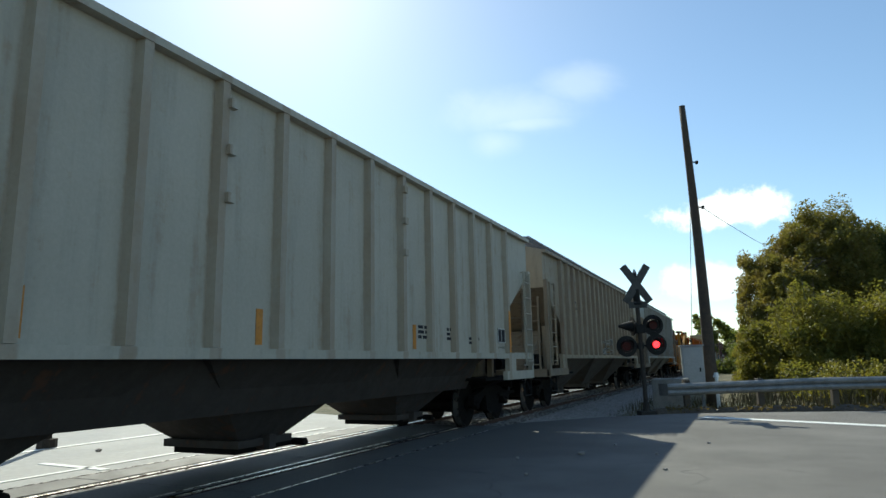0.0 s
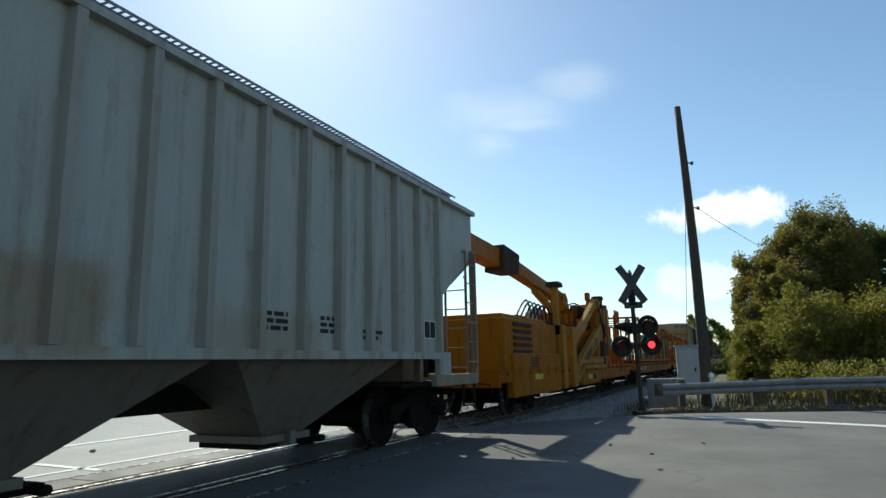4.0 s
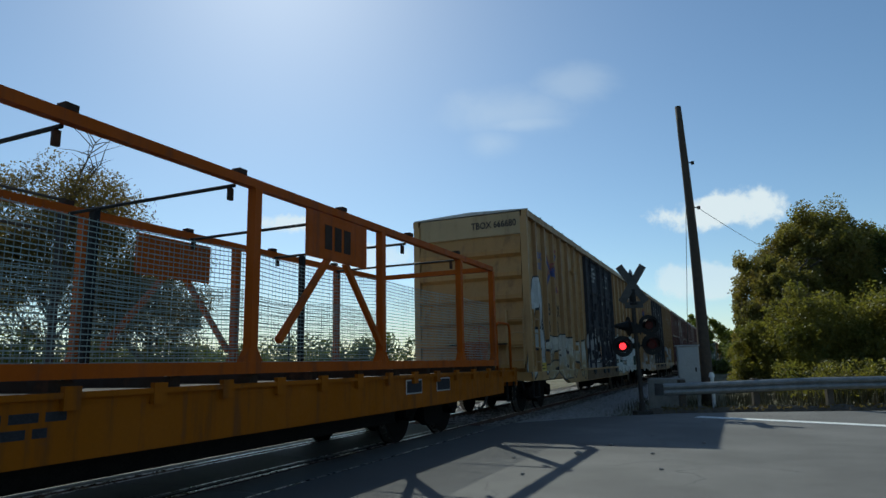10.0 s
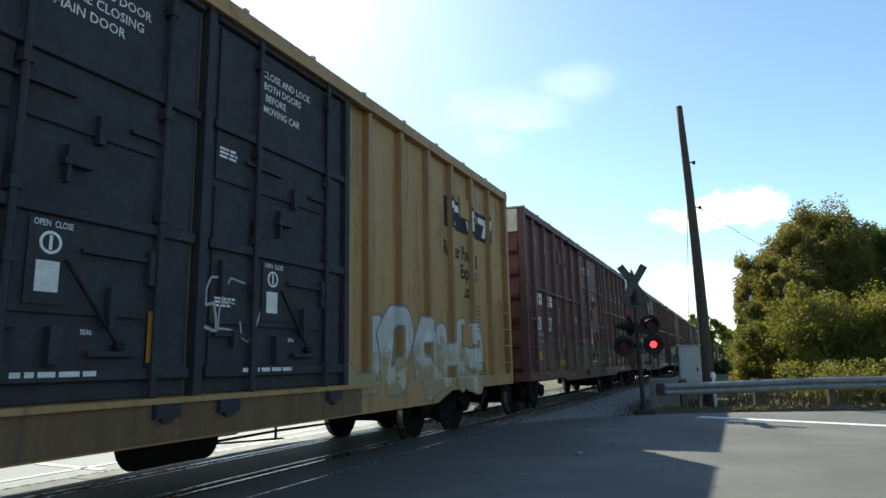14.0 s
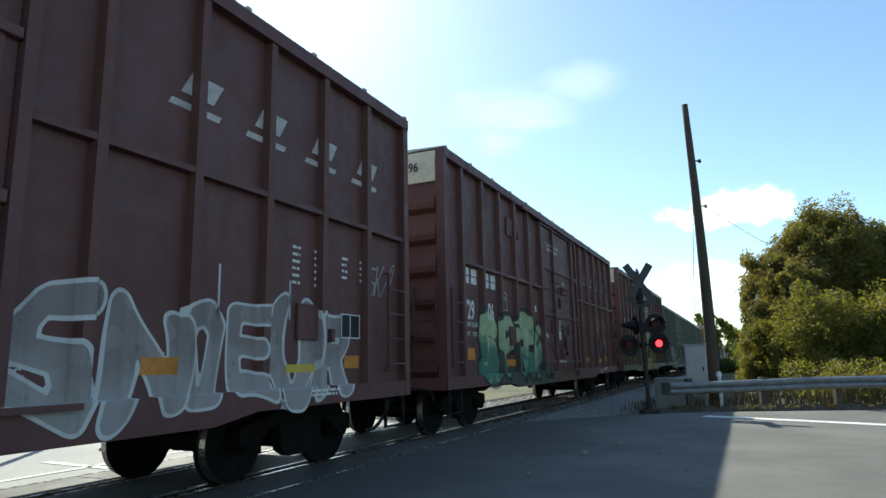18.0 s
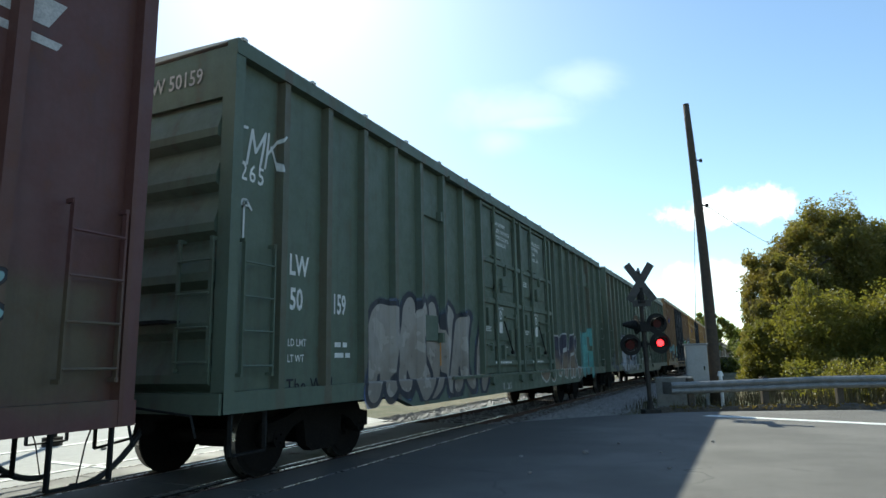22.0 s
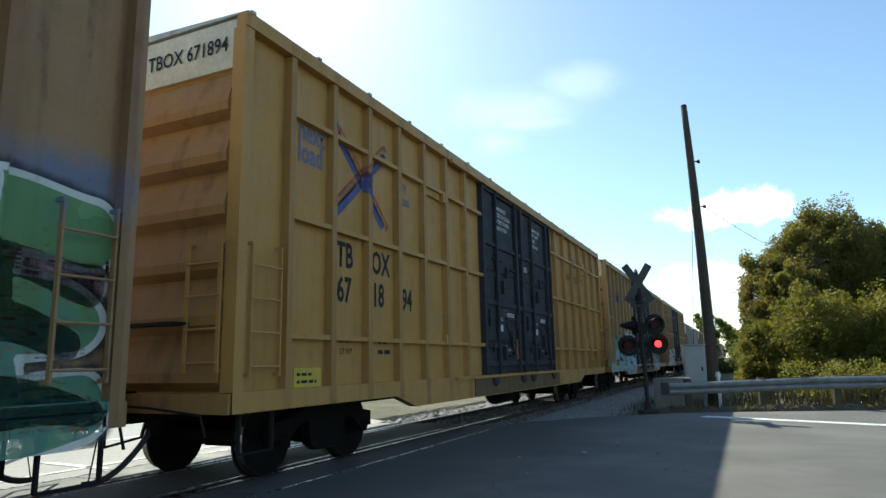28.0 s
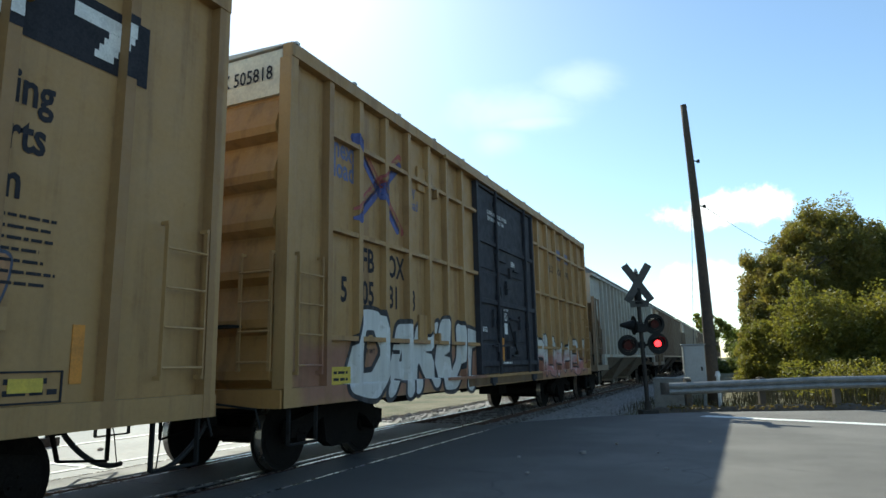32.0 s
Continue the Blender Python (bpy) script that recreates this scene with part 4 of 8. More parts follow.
def stirrup(car, x, y, z, w=0.5, drop=0.4):
    bm = bmesh.new()
    for a, b in (((x, y, z), (x, y, z - drop)), ((x, y + w, z), (x, y + w, z - drop)), ((x, y, z - drop), (x, y + w, z - drop))):
        bar(bm, a, b, 0.045, 0.02)
    part("stirrup_step", bm, "black_steel", car)


def patch(car, material, x, y0, y1, z0, z1, name, label=""):
    bm = bmesh.new()
    box(bm, x - 0.004, x + 0.004, y0, y1, z0, z1)
    return part(name, bm, material, car, label)


def boxcar(place, L, top, body, door_mat, doors, posts_front, posts_rear, label, end="boxed", belts=(), sill=0.83, cream=True, number="", words=(), extra=None, end_paint=None, end_panel="cream_paint", door_sill=None, deep=0.0):
    """A boxcar with outside posts. doors: (from, to) along the car; belts: heights of horizontal stiffeners."""
    car = thing("boxcar", label, "boxcar", "cars of the goods train")
    CARS.append((car, place))
    d0, d1 = doors
    side = HW - 0.11
    floor = sill + 0.16
    bm = bmesh.new()
    # shell with walls, floor and ends
    box(bm, -side, side, 0.10, L - 0.10, floor, top - 0.10)
    part("body", bm, body, car)
    rear_posts = [d1 + 0.02 + (L - 0.74 - d1) * (i + 0.6) / posts_rear for i in range(posts_rear)]
    bm = bmesh.new()
    for s in (-1, 1):
        x0, x1 = sorted((s * (side - 0.02), s * (HW - 0.005)))
        zd = sill - deep
        out = [(0.0, sill), (3.3, sill), (3.9, zd), (L - 3.9, zd), (L - 3.3, sill), (L, sill), (L, floor + 0.05), (0.0, floor + 0.05)]
        prism(bm, out, x0, x1, "x")
    part("side_sill", bm, body, car)
    if door_sill:
        for s in (-1, 1):
            bm = bmesh.new()
            box(bm, *sorted((s * (HW - 0.03), s * (HW + 0.012))), d0 - 0.7, d1 + 0.35, sill - deep + 0.02, floor + 0.03)
            part("door_sill", bm, door_sill, car, "grimy scuffed sill plate under the doors with shade in its colour")
    bm = bmesh.new()
    for s in (-1, 1):
        x0, x1 = sorted((s * (side - 0.02), s * (HW + 0.012)))
        box(bm, x0, x1, 0.0, L, top - 0.16, top)
    part("top_chord", bm, body, car)
    # roof with shallow ridge and cross ribs
    bm = bmesh.new()
    prism(bm, [(-HW, top + 0.004), (HW, top + 0.004), (HW, top + 0.02), (0, top + 0.085), (-HW, top + 0.02)], 0.02, L - 0.02, "y")
    part("roof", bm, "roof_metal", car)
    n = int(L / 1.2)
    for i in range(n + 1):
        bm = bmesh.new()
        y = 0.1 + (L - 0.2) * i / n
        for s in (-1, 1):
            bar(bm, (0, y, top + 0.09), (s * (HW + 0.02), y, top + 0.022), 0.07, 0.035)
        part("roof_rib", bm, "roof_metal", car)
    # corner plates
    for y0, y1 in ((0.0, 0.14), (L - 0.14, L)):
        for s in (-1, 1):
            bm = bmesh.new()
            x0, x1 = sorted((s * (side - 0.06), s * HW))
            box(bm, x0, x1, y0, y1, sill, top - 0.162)
            part("corner_post", bm, body, car)
    # posts
    spans = [(0.86, d0 - 0.02, posts_front), (d1 + 0.02, L - 0.72, posts_rear)]
    for a, b, k in spans:
        for i in range(k):
            y = a + (b - a) * (i + (0 if a < 2 else 0.6)) / k
            for s in (-1, 1):
                bm = bmesh.new()
                x0, x1 = s * (side - 0.01), s * (HW - 0.01)
                out = [(x0, y - 0.062), (x1, y - 0.05), (x1, y + 0.05), (x0, y + 0.062)]
                prism(bm, out, floor + 0.05, top - 0.163, "z")
                part("side_post", bm, body, car)
    for z in belts:
        for a, b in ((0.86, d0 - 0.03), (d1 + 0.03, L - 0.16)):
            for s in (-1, 1):
                bm = bmesh.new()
                x0, x1 = sorted((s * (side - 0.01), s * (HW - 0.016)))
                box(bm, x0, x1, a, b, z - 0.03, z + 0.03)
                part("belt_rail", bm, body, car)
    # doors: two plug doors a side with flat panels, two heavy rails, lock rods and gear
    mid = (d0 + d1) / 2
    two = d1 - d0 > 4.4
    leaves = ((d0 + 0.05, mid - 0.09), (mid + 0.09, d1 - 0.05)) if two else ((d0 + 0.05, d1 - 0.05),)
    for s in (-1, 1):
        for a, b in leaves:
            w = b - a
            bm = bmesh.new()
            box(bm, *sorted((s * (side - 0.01), s * (HW - 0.07))), a, b, floor + 0.06, top - 0.2)
            dr = part("door", bm, door_mat, car, bevel=0.01)
            ra, rb, rc = top - 1.38, floor + 1.50, floor + 0.26
            for q0, q1, spans in ((0.03, 0.25, ((rc, floor + 0.68), (floor + 0.68, rb), (rb, ra - 0.6), (ra - 0.6, ra), (ra, top - 0.26))),
                                  (0.29, 0.80, ((rc, floor + 0.68), (floor + 0.68, rb), (rb, ra - 0.6), (ra - 0.6, ra), (ra, top - 0.26))),
                                  (0.84, 0.97, ((rc, rb), (rb, ra), (ra, top - 0.26)))):
                for z0, z1 in spans:
                    bm = bmesh.new()
                    box(bm, *sorted((s * (HW - 0.071), s * (HW - 0.045))), a + q0 * w, a + q1 * w, z0 + 0.035, z1 - 0.035)
                    part("raised_panel", bm, door_mat, dr, bevel=0.008)
            for z, h in ((ra, 0.045), (rb, 0.05), (rc, 0.05), (top - 0.24, 0.03)):
                bm = bmesh.new()
                box(bm, *sorted((s * (HW - 0.071), s * (HW - 0.005))), a + 0.01, b - 0.01, z - h, z + h)
                part("door_rail", bm, door_mat, dr, bevel=0.008)
            for q in (0.27, 0.82):
                y = a + w * q
                bm = bmesh.new()
                tube(bm, ((s * (HW + 0.01), y, floor + 0.02), (s * (HW + 0.01), y, top - 0.12)), 0.030, 8)
                for z in (floor + 0.3, floor + 1.1, rb + 0.12, ra - 0.15, top - 0.5):
                    box(bm, *sorted((s * (HW - 0.045), s * (HW + 0.045))), y - 0.045, y + 0.045, z - 0.05, z + 0.05)
                part("lock_rod", bm, door_mat, dr)
            y = a + w * 0.41
            bm = bmesh.new()
            box(bm, *sorted((s * (HW - 0.044), s * (HW - 0.028))), y - 0.17, y + 0.17, floor + 0.78, floor + 1.42)
            part("dial_plate", bm, door_mat, dr)
            bm = bmesh.new()
            bar(bm, (s * (HW + 0.012), y + 0.10, floor + 1.12), (s * (HW + 0.012), y + 0.62, floor + 0.46), 0.022, 0.018)
            disc(bm, (s * (HW - 0.005), y + 0.62, floor + 0.48), 0.04, 0.06, "x", 12)
            part("door_lever", bm, "black_steel", dr)
            for xo, g0, g1, h0, h1 in ((0.02, 0.34, 0.78, 0.40, 0.44), (0.03, 0.02, 0.12, 0.34, 0.62), (0.02, 0.05, 0.085, 1.72, 2.02), (0.03, 0.02, 0.26, 1.86, 1.91), (0.02, -0.62, -0.55, 0.5, 0.66), (0.025, 0.5, 0.56, 0.62, 0.95), (0.02, 0.86, 0.92, 1.0, 1.3),
                                       (0.0, -0.85, -0.2, 0.60, 0.635), (0.0, 0.25, 0.85, 1.20, 1.235), (0.01, -0.32, -0.24, 1.62, 1.86), (0.0, 0.62, 0.95, 2.30, 2.335), (0.015, 0.3, 0.36, 2.1, 2.34), (0.01, -0.8, -0.72, 1.0, 1.35), (0.0, -0.5, 0.1, 2.42, 2.45)):
                bm = bmesh.new()
                box(bm, *sorted((s * (HW - 0.044), s * (HW + xo))), y + g0, y + g1, floor + h0, floor + h1)
                part("lock_gear", bm, door_mat, dr)
        x0, x1 = sorted((s * (HW - 0.01), s * (HW + 0.05)))
        for za, zb in ((floor, floor + 0.05), (top - 0.2, top - 0.13)):
            bm = bmesh.new()
            box(bm, x0, x1, d0 - 1.6, d1 + 0.6, za, zb)
            part("door_track", bm, body, car)
        for a, b in leaves:
            for q in (0.12, 0.88):
                bm = bmesh.new()
                y = a + (b - a) * q
                box(bm, *sorted((s * (HW - 0.02), s * (HW + 0.07))), y - 0.13, y + 0.13, floor - 0.12, floor - 0.004)
                disc(bm, (s * (HW + 0.04), y, floor - 0.1), 0.07, 0.04, "x", 12)
                part("door_roller", bm, door_mat, car)
        for e in (d0, d1) + ((mid,) if two else ()):
            bm = bmesh.new()
            box(bm, *sorted((s * (side - 0.01), s * (HW + 0.002))), e - 0.05, e + 0.05, floor + 0.055, top - 0.205)
            part("door_post", bm, door_mat, car)
    # corrugated ends
    for y0, s in ((0.10, -1), (L - 0.10, 1)):
        bm = bmesh.new()
        z = floor + 0.05
        zt = top - 0.62
        k = 6
        h = (zt - z) / k
        prof = [(y0, z)]
        for i in range(k):
            zz = z + h * i
            prof += [(y0 + s * 0.015, zz + h * 0.03), (y0 + s * 0.125, zz + h * 0.17), (y0 + s * 0.13, zz + h * 0.34), (y0 + s * 0.02, zz + h * 0.96)]
        prof += [(y0, zt)]
        prism(bm, prof, -side + 0.08, side - 0.08, "x")
        part("corrugated_end", bm, end_paint or body, car)
        bm = bmesh.new()
        ya, yb = sorted((y0, y0 + s * 0.05))
        box(bm, -side + 0.07, side - 0.07, ya, yb, zt + 0.03, top - 0.02)
        part("end_top_panel", bm, end_panel if cream else (end_paint or body), car)
        bm = bmesh.new()
        ya, yb = sorted((y0 - s * 0.05, y0 + s * 0.14))
        box(bm, -HW + 0.02, HW - 0.02, ya, yb, sill, floor + 0.04)
        part("end_sill", bm, end_paint or body, car)
        bm = bmesh.new()
        ya, yb = sorted((y0 + s * 0.10, y0 + s * 0.34))
        box(bm, -0.5, 1.0, ya, yb, 1.72, 1.75)
        part("brake_step", bm, "black_steel", car)
    ladder(car, body, HW - 0.06, 0.20, sill + 0.35, sill + 1.75, 0.46, 4)
    ladder(car, body, HW - 0.06, L - 0.66, sill + 0.35, sill + 1.75, 0.46, 4)
    ladder(car, body, 0.98, 0.02, sill + 0.4, sill + 1.75, 0.44, 4, "y", "end_ladder")
    ladder(car, body, -HW + 0.06 - 0.1, 0.20, sill + 0.35, sill + 1.75, 0.46, 4)
    for y in (0.15, L - 0.65):
        stirrup(car, HW - 0.05, y, sill)
        stirrup(car, -HW + 0.05, y, sill)
    for y, z in ((d0 - 2.5, top - 1.0), (L - 2.6, top - 1.05), (L - 2.6, sill + 0.75), (d0 - 2.5, sill + 0.8)):
        if L < 16 and cream and z > 3 and y > d1:
            continue
        bm = bmesh.new()
        box(bm, HW - 0.108, HW - 0.065, y, y + 0.55, z, z + 0.42)
        part("tack_board", bm, body, car, bevel=0.008)
        bm = bmesh.new()
        bar(bm, (HW - 0.04, y + 0.6, z - 0.02), (HW - 0.04, y + 0.6, z + 0.14), 0.1, 0.07)
        part("bracket", bm, body, car)
    # underframe
    bm = bmesh.new()
    box(bm, -0.33, 0.33, 0.1, L - 0.1, sill - 0.10, floor - 0.002)
    for i in range(1, 9):
        y = L * i / 9
        box(bm, -HW + 0.12, HW - 0.12, y - 0.06, y + 0.06, sill + 0.02, floor - 0.003)
    part("underframe", bm, "grimy_steel", car)
    bm = bmesh.new()
    disc(bm, (-0.55, L * 0.42, 0.72), 0.22, 0.9, "y", 14)
    box(bm, 0.45, 0.95, L * 0.55, L * 0.55 + 0.5, 0.55, 0.86)
    tube(bm, ((0.5, 3.5, 0.72), (0.5, L - 3.5, 0.72)), 0.03, 6)
    bar(bm, (0.6, L * 0.46, 0.68), (0.2, L * 0.7, 0.68), 0.04)
    part("brake_gear", bm, "grimy_steel", car)
    if deep and door_sill:
        bm = bmesh.new()
        disc(bm, (0.75, L * 0.535, 0.55), 0.23, 0.95, "y", 16)
        for y in (L * 0.535 - 0.3, L * 0.535 + 0.3):
            box(bm, 0.50, 1.0, y - 0.03, y + 0.03, 0.52, floor - 0.004)
        part("air_reservoir", bm, "grimy_steel", car, bevel=0.02)
        bm = bmesh.new()
        tube(bm, ((0.6, L * 0.56, 0.45), (0.6, L - 6.7, 0.47), (0.6, L - 3.2, 0.43)), 0.016, 6)
        tube(bm, ((0.6, L * 0.56, 0.45), (0.6, L - 6.6, 0.36)), 0.012, 6)
        bar(bm, (0.6, L - 6.75, floor - 0.004), (0.6, L - 6.75, 0.36), 0.025)
        part("brake_rod", bm, "grimy_steel", car)
    couplers(car, L)
    inset = 1.9 if L < 16 else 2.35
    truck(car, inset, place)
    truck(car, L - inset, place)
    if number:
        lettering(number, 0.18, "dark_paint" if cream else "faded_white", car, ((0.08 if len(number) > 7 else 0.45) if cream else 0.2, 0.036, top - 0.38), "y", 0.82)
    for w in words:
        text, size, mat, y, z = w[:5]
        lettering(text, size, mat, car, (HW - 0.104 if len(w) < 6 else w[5], y, z), wide=w[6] if len(w) > 6 else 0.8)
    if extra:
        extra(car, L, top, sill, rear_posts)
    posts = rear_posts + [0.86 + (d0 - 0.88) * i / posts_front for i in range(posts_front)]
    for t in TAGS.get(body, ()):
        graffiti(car, (HW - 0.1045, HW - 0.0065, 0.05, 0.064, posts, floor + 0.051, HW - 0.001), *t)
    if door_mat != body:
        for t in TAGS.get(door_mat, ()):
            graffiti(car, (HW - 0.041, HW - 0.041, 0.05, 0.064, (), 0.0, HW), *t)
    return car


def side_paint(car, name, material, quads, posts, label="", lift=0.0):
    """Flat paint that runs over the side and its posts alike; quads: (y0, y1, z0, z1, slant)."""
    bm = bmesh.new()
    cuts = sorted(c for y in posts for c in (y - 0.063, y - 0.05, y + 0.05, y + 0.063))
    for y0, y1, z0, z1, lean in quads:
        h = z1 - z0
        n = 4 if lean else 1
        for k in range(n):
            za, zb = z0 + h * k / n, z0 + h * (k + 1) / n
            s = lean * (k + 0.5) / n
            edges = [y0 + s] + [c for c in cuts if y0 + s < c < y1 + s] + [y1 + s]
            for a, b in zip(edges, edges[1:]):
                m = (a + b) / 2
                near = min((abs(m - y) for y in posts), default=9)
                if 0.05 < near < 0.063:
                    continue
                x = (HW - 0.006 if near < 0.05 else HW - 0.104) + lift
                bm.faces.new([bm.verts.new(p) for p in ((x, a, za), (x, b, za), (x, b, zb), (x, a, zb))])
    return part(name, bm, material, car, label)


def door_words(car, d0, d1, top, mat="white_paint", dials=True, floor=1.0, spanish=False):
    x = HW - 0.042
    mid = (d0 + d1) / 2
    two = d1 - d0 > 4.4
    leaves = ((d0 + 0.05, mid - 0.09), (mid + 0.09, d1 - 0.05)) if two else ((d0 + 0.05, d1 - 0.05),)
    if two:
        lettering("  IMPORTANT\nCLOSE THIS DOOR\nBEFORE CLOSING\n  MAIN DOOR", 0.088, mat, car, (x, d0 + 0.80, top - 0.56), wide=0.92, leading=1.15)
        lettering("CLOSE AND LOCK\n BOTH DOORS\n  BEFORE\n MOVING CAR", 0.085, mat, car, (x, mid + 0.80, top - 0.58), wide=0.88, leading=1.15)
    else:
        lettering("CLOSE AND LOCK DOORS\n BEFORE MOVING CAR", 0.085, mat, car, (x, d0 + 0.6, top - 0.75), wide=0.85, leading=1.1)
    for a, b in leaves:
        y = a + (b - a) * 0.41
        xd = HW - 0.026
        if spanish:
            lettering("ABRIR CERRAR\nOPEN  CLOSE", 0.05, mat, car, (x, y - 0.12, floor + 1.36), wide=0.8)
            lettering("ASD", 0.07, mat, car, (xd, y - 0.12, floor + 1.14), wide=0.9)
            patch(car, "white_paint", xd, y - 0.12, y + 0.02, floor + 0.92, floor + 1.06, "placard")
            lettering("SEAL\nCANDADO", 0.05, mat, car, (x, y + 0.2, floor + 0.58), wide=0.9)
            bars(2, mat, car, x, y + 0.35, floor + 1.3, 0.03, 0.5)
            continue
        lettering("OPEN  CLOSE", 0.05, mat, car, (xd, y - 0.14, floor + 1.35), wide=0.72)
        bm = bmesh.new()
        n = 20
        for i in range(n):
            a0, a1 = 2 * math.pi * i / n, 2 * math.pi * (i + 1) / n
            vs = [bm.verts.new((xd, y + r * math.cos(t), floor + 1.23 + r * math.sin(t))) for t, r in ((a0, 0.065), (a1, 0.065), (a1, 0.088), (a0, 0.088))]
            bm.faces.new(vs)
        vs = [bm.verts.new((xd, y + p, floor + 1.23 + q)) for p, q in ((-0.013, -0.055), (0.013, -0.055), (0.013, 0.055), (-0.013, 0.055))]
        bm.faces.new(vs)
        part("lock_dial", bm, mat, car)
        patch(car, "white_paint", xd, y - 0.10, y + 0.08, floor + 0.86, floor + 1.09, "placard")
        lettering("SEAL", 0.04, mat, car, (x, y + 0.3, floor + 0.56), wide=0.9)
        bars(1, mat, car, HW - 0.003, y - 0.45, floor + 0.24, 0.04, 1.0)
        bars(3, mat, car, x, a + 0.12, floor + 0.95, 0.022, 0.3)
    bars(3, mat, car, x, mid + 0.2, top - 1.62, 0.026, 0.3)


def tapes(car, L, z, material="orange_tape", n=6, x=None):
    for i in range(n):
        y = 0.9 + (L - 1.8) * i / (n - 1)
        patch(car, material, (HW - 0.102) if x is None else x, y, y + 0.1, z, z + 0.42, "reflector_tape", "faded reflective tape")


# paints of the single cars
paint("roof_metal", (0.42, 0.42, 0.40), 0.3, 0.3)
WHITE, SILVER, BLACK = (0.62, 0.63, 0.62), (0.46, 0.50, 0.50), (0.02, 0.02, 0.025)
YELLOW = (0.345, 0.208, 0.082)
S60 = ((0.5, 7.0, 0.86, 0.8743, 0.75), (11.92, 18.5, 12.549, 0.982, 0.75))
S50 = ((0.5, 5.9, 0.86, 1.024, 0.7), (9.72, 15.5, 10.36, 1.028, 0.7))
SH = ((1.0, 16.0, 1.67, 0.9614, 0.85),)
def LOGO(y):
    """The faded crossed arrows on the yellow cars as plain blue and red bars."""
    blue, red = (0.07, 0.10, 0.30), (0.36, 0.08, 0.075)
    return tuple((y - 0.66 + dy, y + 0.66 + dy, 3.24 + dz, 4.46 + dz, g, c, c, c, None, 0.062, 0.78, 0.0, 0.0, 0.001, 0.0) for g, c, dy, dz in (("1", blue, -0.07, 0.0), ("1", red, 0.06, 0.0), ("2", red, 0.0, 0.08), ("2", blue, 0.0, -0.05)))


PALE = (0.60, 0.61, 0.59)
paint("yellow_a", YELLOW, 0.22, 0.35, tags=LOGO(2.5) + (("wash", 11.95, 14.2, 1.9, 2.75, (0.30, 0.22, 0.16), 0.25, 0.7),
      (0.1, 1.75, 0.85, 3.5, "A", (0.46, 0.48, 0.48), (0.36, 0.37, 0.36), BLACK, None, 0.22, 0.92, 0.4, 0.05, 0.05), (1.6, 6.9, 0.80, 1.98, "ZEBRA", (0.44, 0.42, 0.36), (0.36, 0.27, 0.14), BLACK, None, 0.17, 0.9, 1.3, 0.2, 0.035),
      (17.72, 18.46, 2.70, 3.55, "CB", (0.04, 0.04, 0.045), (0.05, 0.05, 0.055), (0.06, 0.06, 0.065), (0.55, 0.55, 0.54), 0.11, 0.95, 6.2, 0.0, 0.03, 0.2), (17.75, 18.05, 2.85, 3.35, "SM", PALE, PALE, PALE, None, 0.013, 0.95, 2.2, 0.1, 0.0),
      ("wash", 12.1, 17.1, 0.8, 2.1, (0.56, 0.58, 0.56), 0.07, 0.92), (12.0, 17.4, 0.74, 2.35, "ZUSEN", (0.66, 0.68, 0.66), (0.58, 0.60, 0.57), (0.02, 0.05, 0.035), None, 0.165, 0.97, 7.7, 0.1, 0.04, 0.35)), seams=S60)
paint("yellow_b", YELLOW, 0.22, 0.42, tags=LOGO(2.5) + ((0.75, 7.3, 0.78, 2.2, "BOCHMNU", (0.25, 0.15, 0.07), (0.40, 0.38, 0.33), (0.60, 0.60, 0.57), None, 0.13, 0.92, 3.9, 0.05, 0.05),
      (0.06, 0.8, 2.85, 3.15, "RYE", (0.06, 0.05, 0.04), BLACK, BLACK, None, 0.018, 0.8, 1.1, 0.2, 0.0), (0.12, 0.75, 2.5, 2.85, "GSU", (0.06, 0.05, 0.04), BLACK, BLACK, None, 0.018, 0.8, 2.1, 0.2, 0.0),
      (12.0, 17.0, 0.78, 2.1, "JOOHB", (0.50, 0.50, 0.48), (0.36, 0.27, 0.14), (0.20, 0.19, 0.18), None, 0.17, 0.88, 5.1, 0.1, 0.03)), seams=S60)
paint("yellow_c", (0.29, 0.165, 0.075), 0.45, 0.45, tags=LOGO(2.5) + ((0.5, 6.9, 0.85, 2.2, "TRSZUE", (0.26, 0.42, 0.40), (0.42, 0.30, 0.16), (0.05, 0.07, 0.08), None, 0.15, 0.85, 9.3, 0.1, 0.03),
      ("wash", 16.3, 18.5, 2.45, 2.95, (0.08, 0.16, 0.30), 0.15, 0.7), (12.4, 18.55, 0.74, 2.7, "FRUUE", (0.12, 0.25, 0.10), (0.10, 0.24, 0.18), PALE, (0.035, 0.035, 0.045), 0.22, 0.97, 2.2, 0.0, 0.055, 0.25),
      (13.6, 18.3, 0.95, 2.1, "OEBSE", (0.42, 0.24, 0.30), (0.10, 0.20, 0.36), (0.5, 0.5, 0.5), None, 0.09, 0.8, 3.2, 0.0, 0.03, 0.5)), seams=S60)
paint("yellow_d", (0.43, 0.235, 0.062), 0.10, 0.22, tags=LOGO(2.5), seams=S60)
paint("yellow_end", (0.335, 0.178, 0.052), 0.25, 0.5)
# door sills: yellow darkened for grime and for the shade low on the side
paint("yellow_grimy", (0.14, 0.085, 0.04), 0.45, 0.6, 0.75)
paint("maroon_end", (0.118, 0.043, 0.037), 0.3, 0.4)
paint("green_end", (0.088, 0.115, 0.083), 0.2, 0.4)
paint("tan_panel", (0.34, 0.25, 0.13), 0.15, 0.3)
paint("hopper_grime", (0.235, 0.185, 0.13), 0.4, 0.45, 0.75)
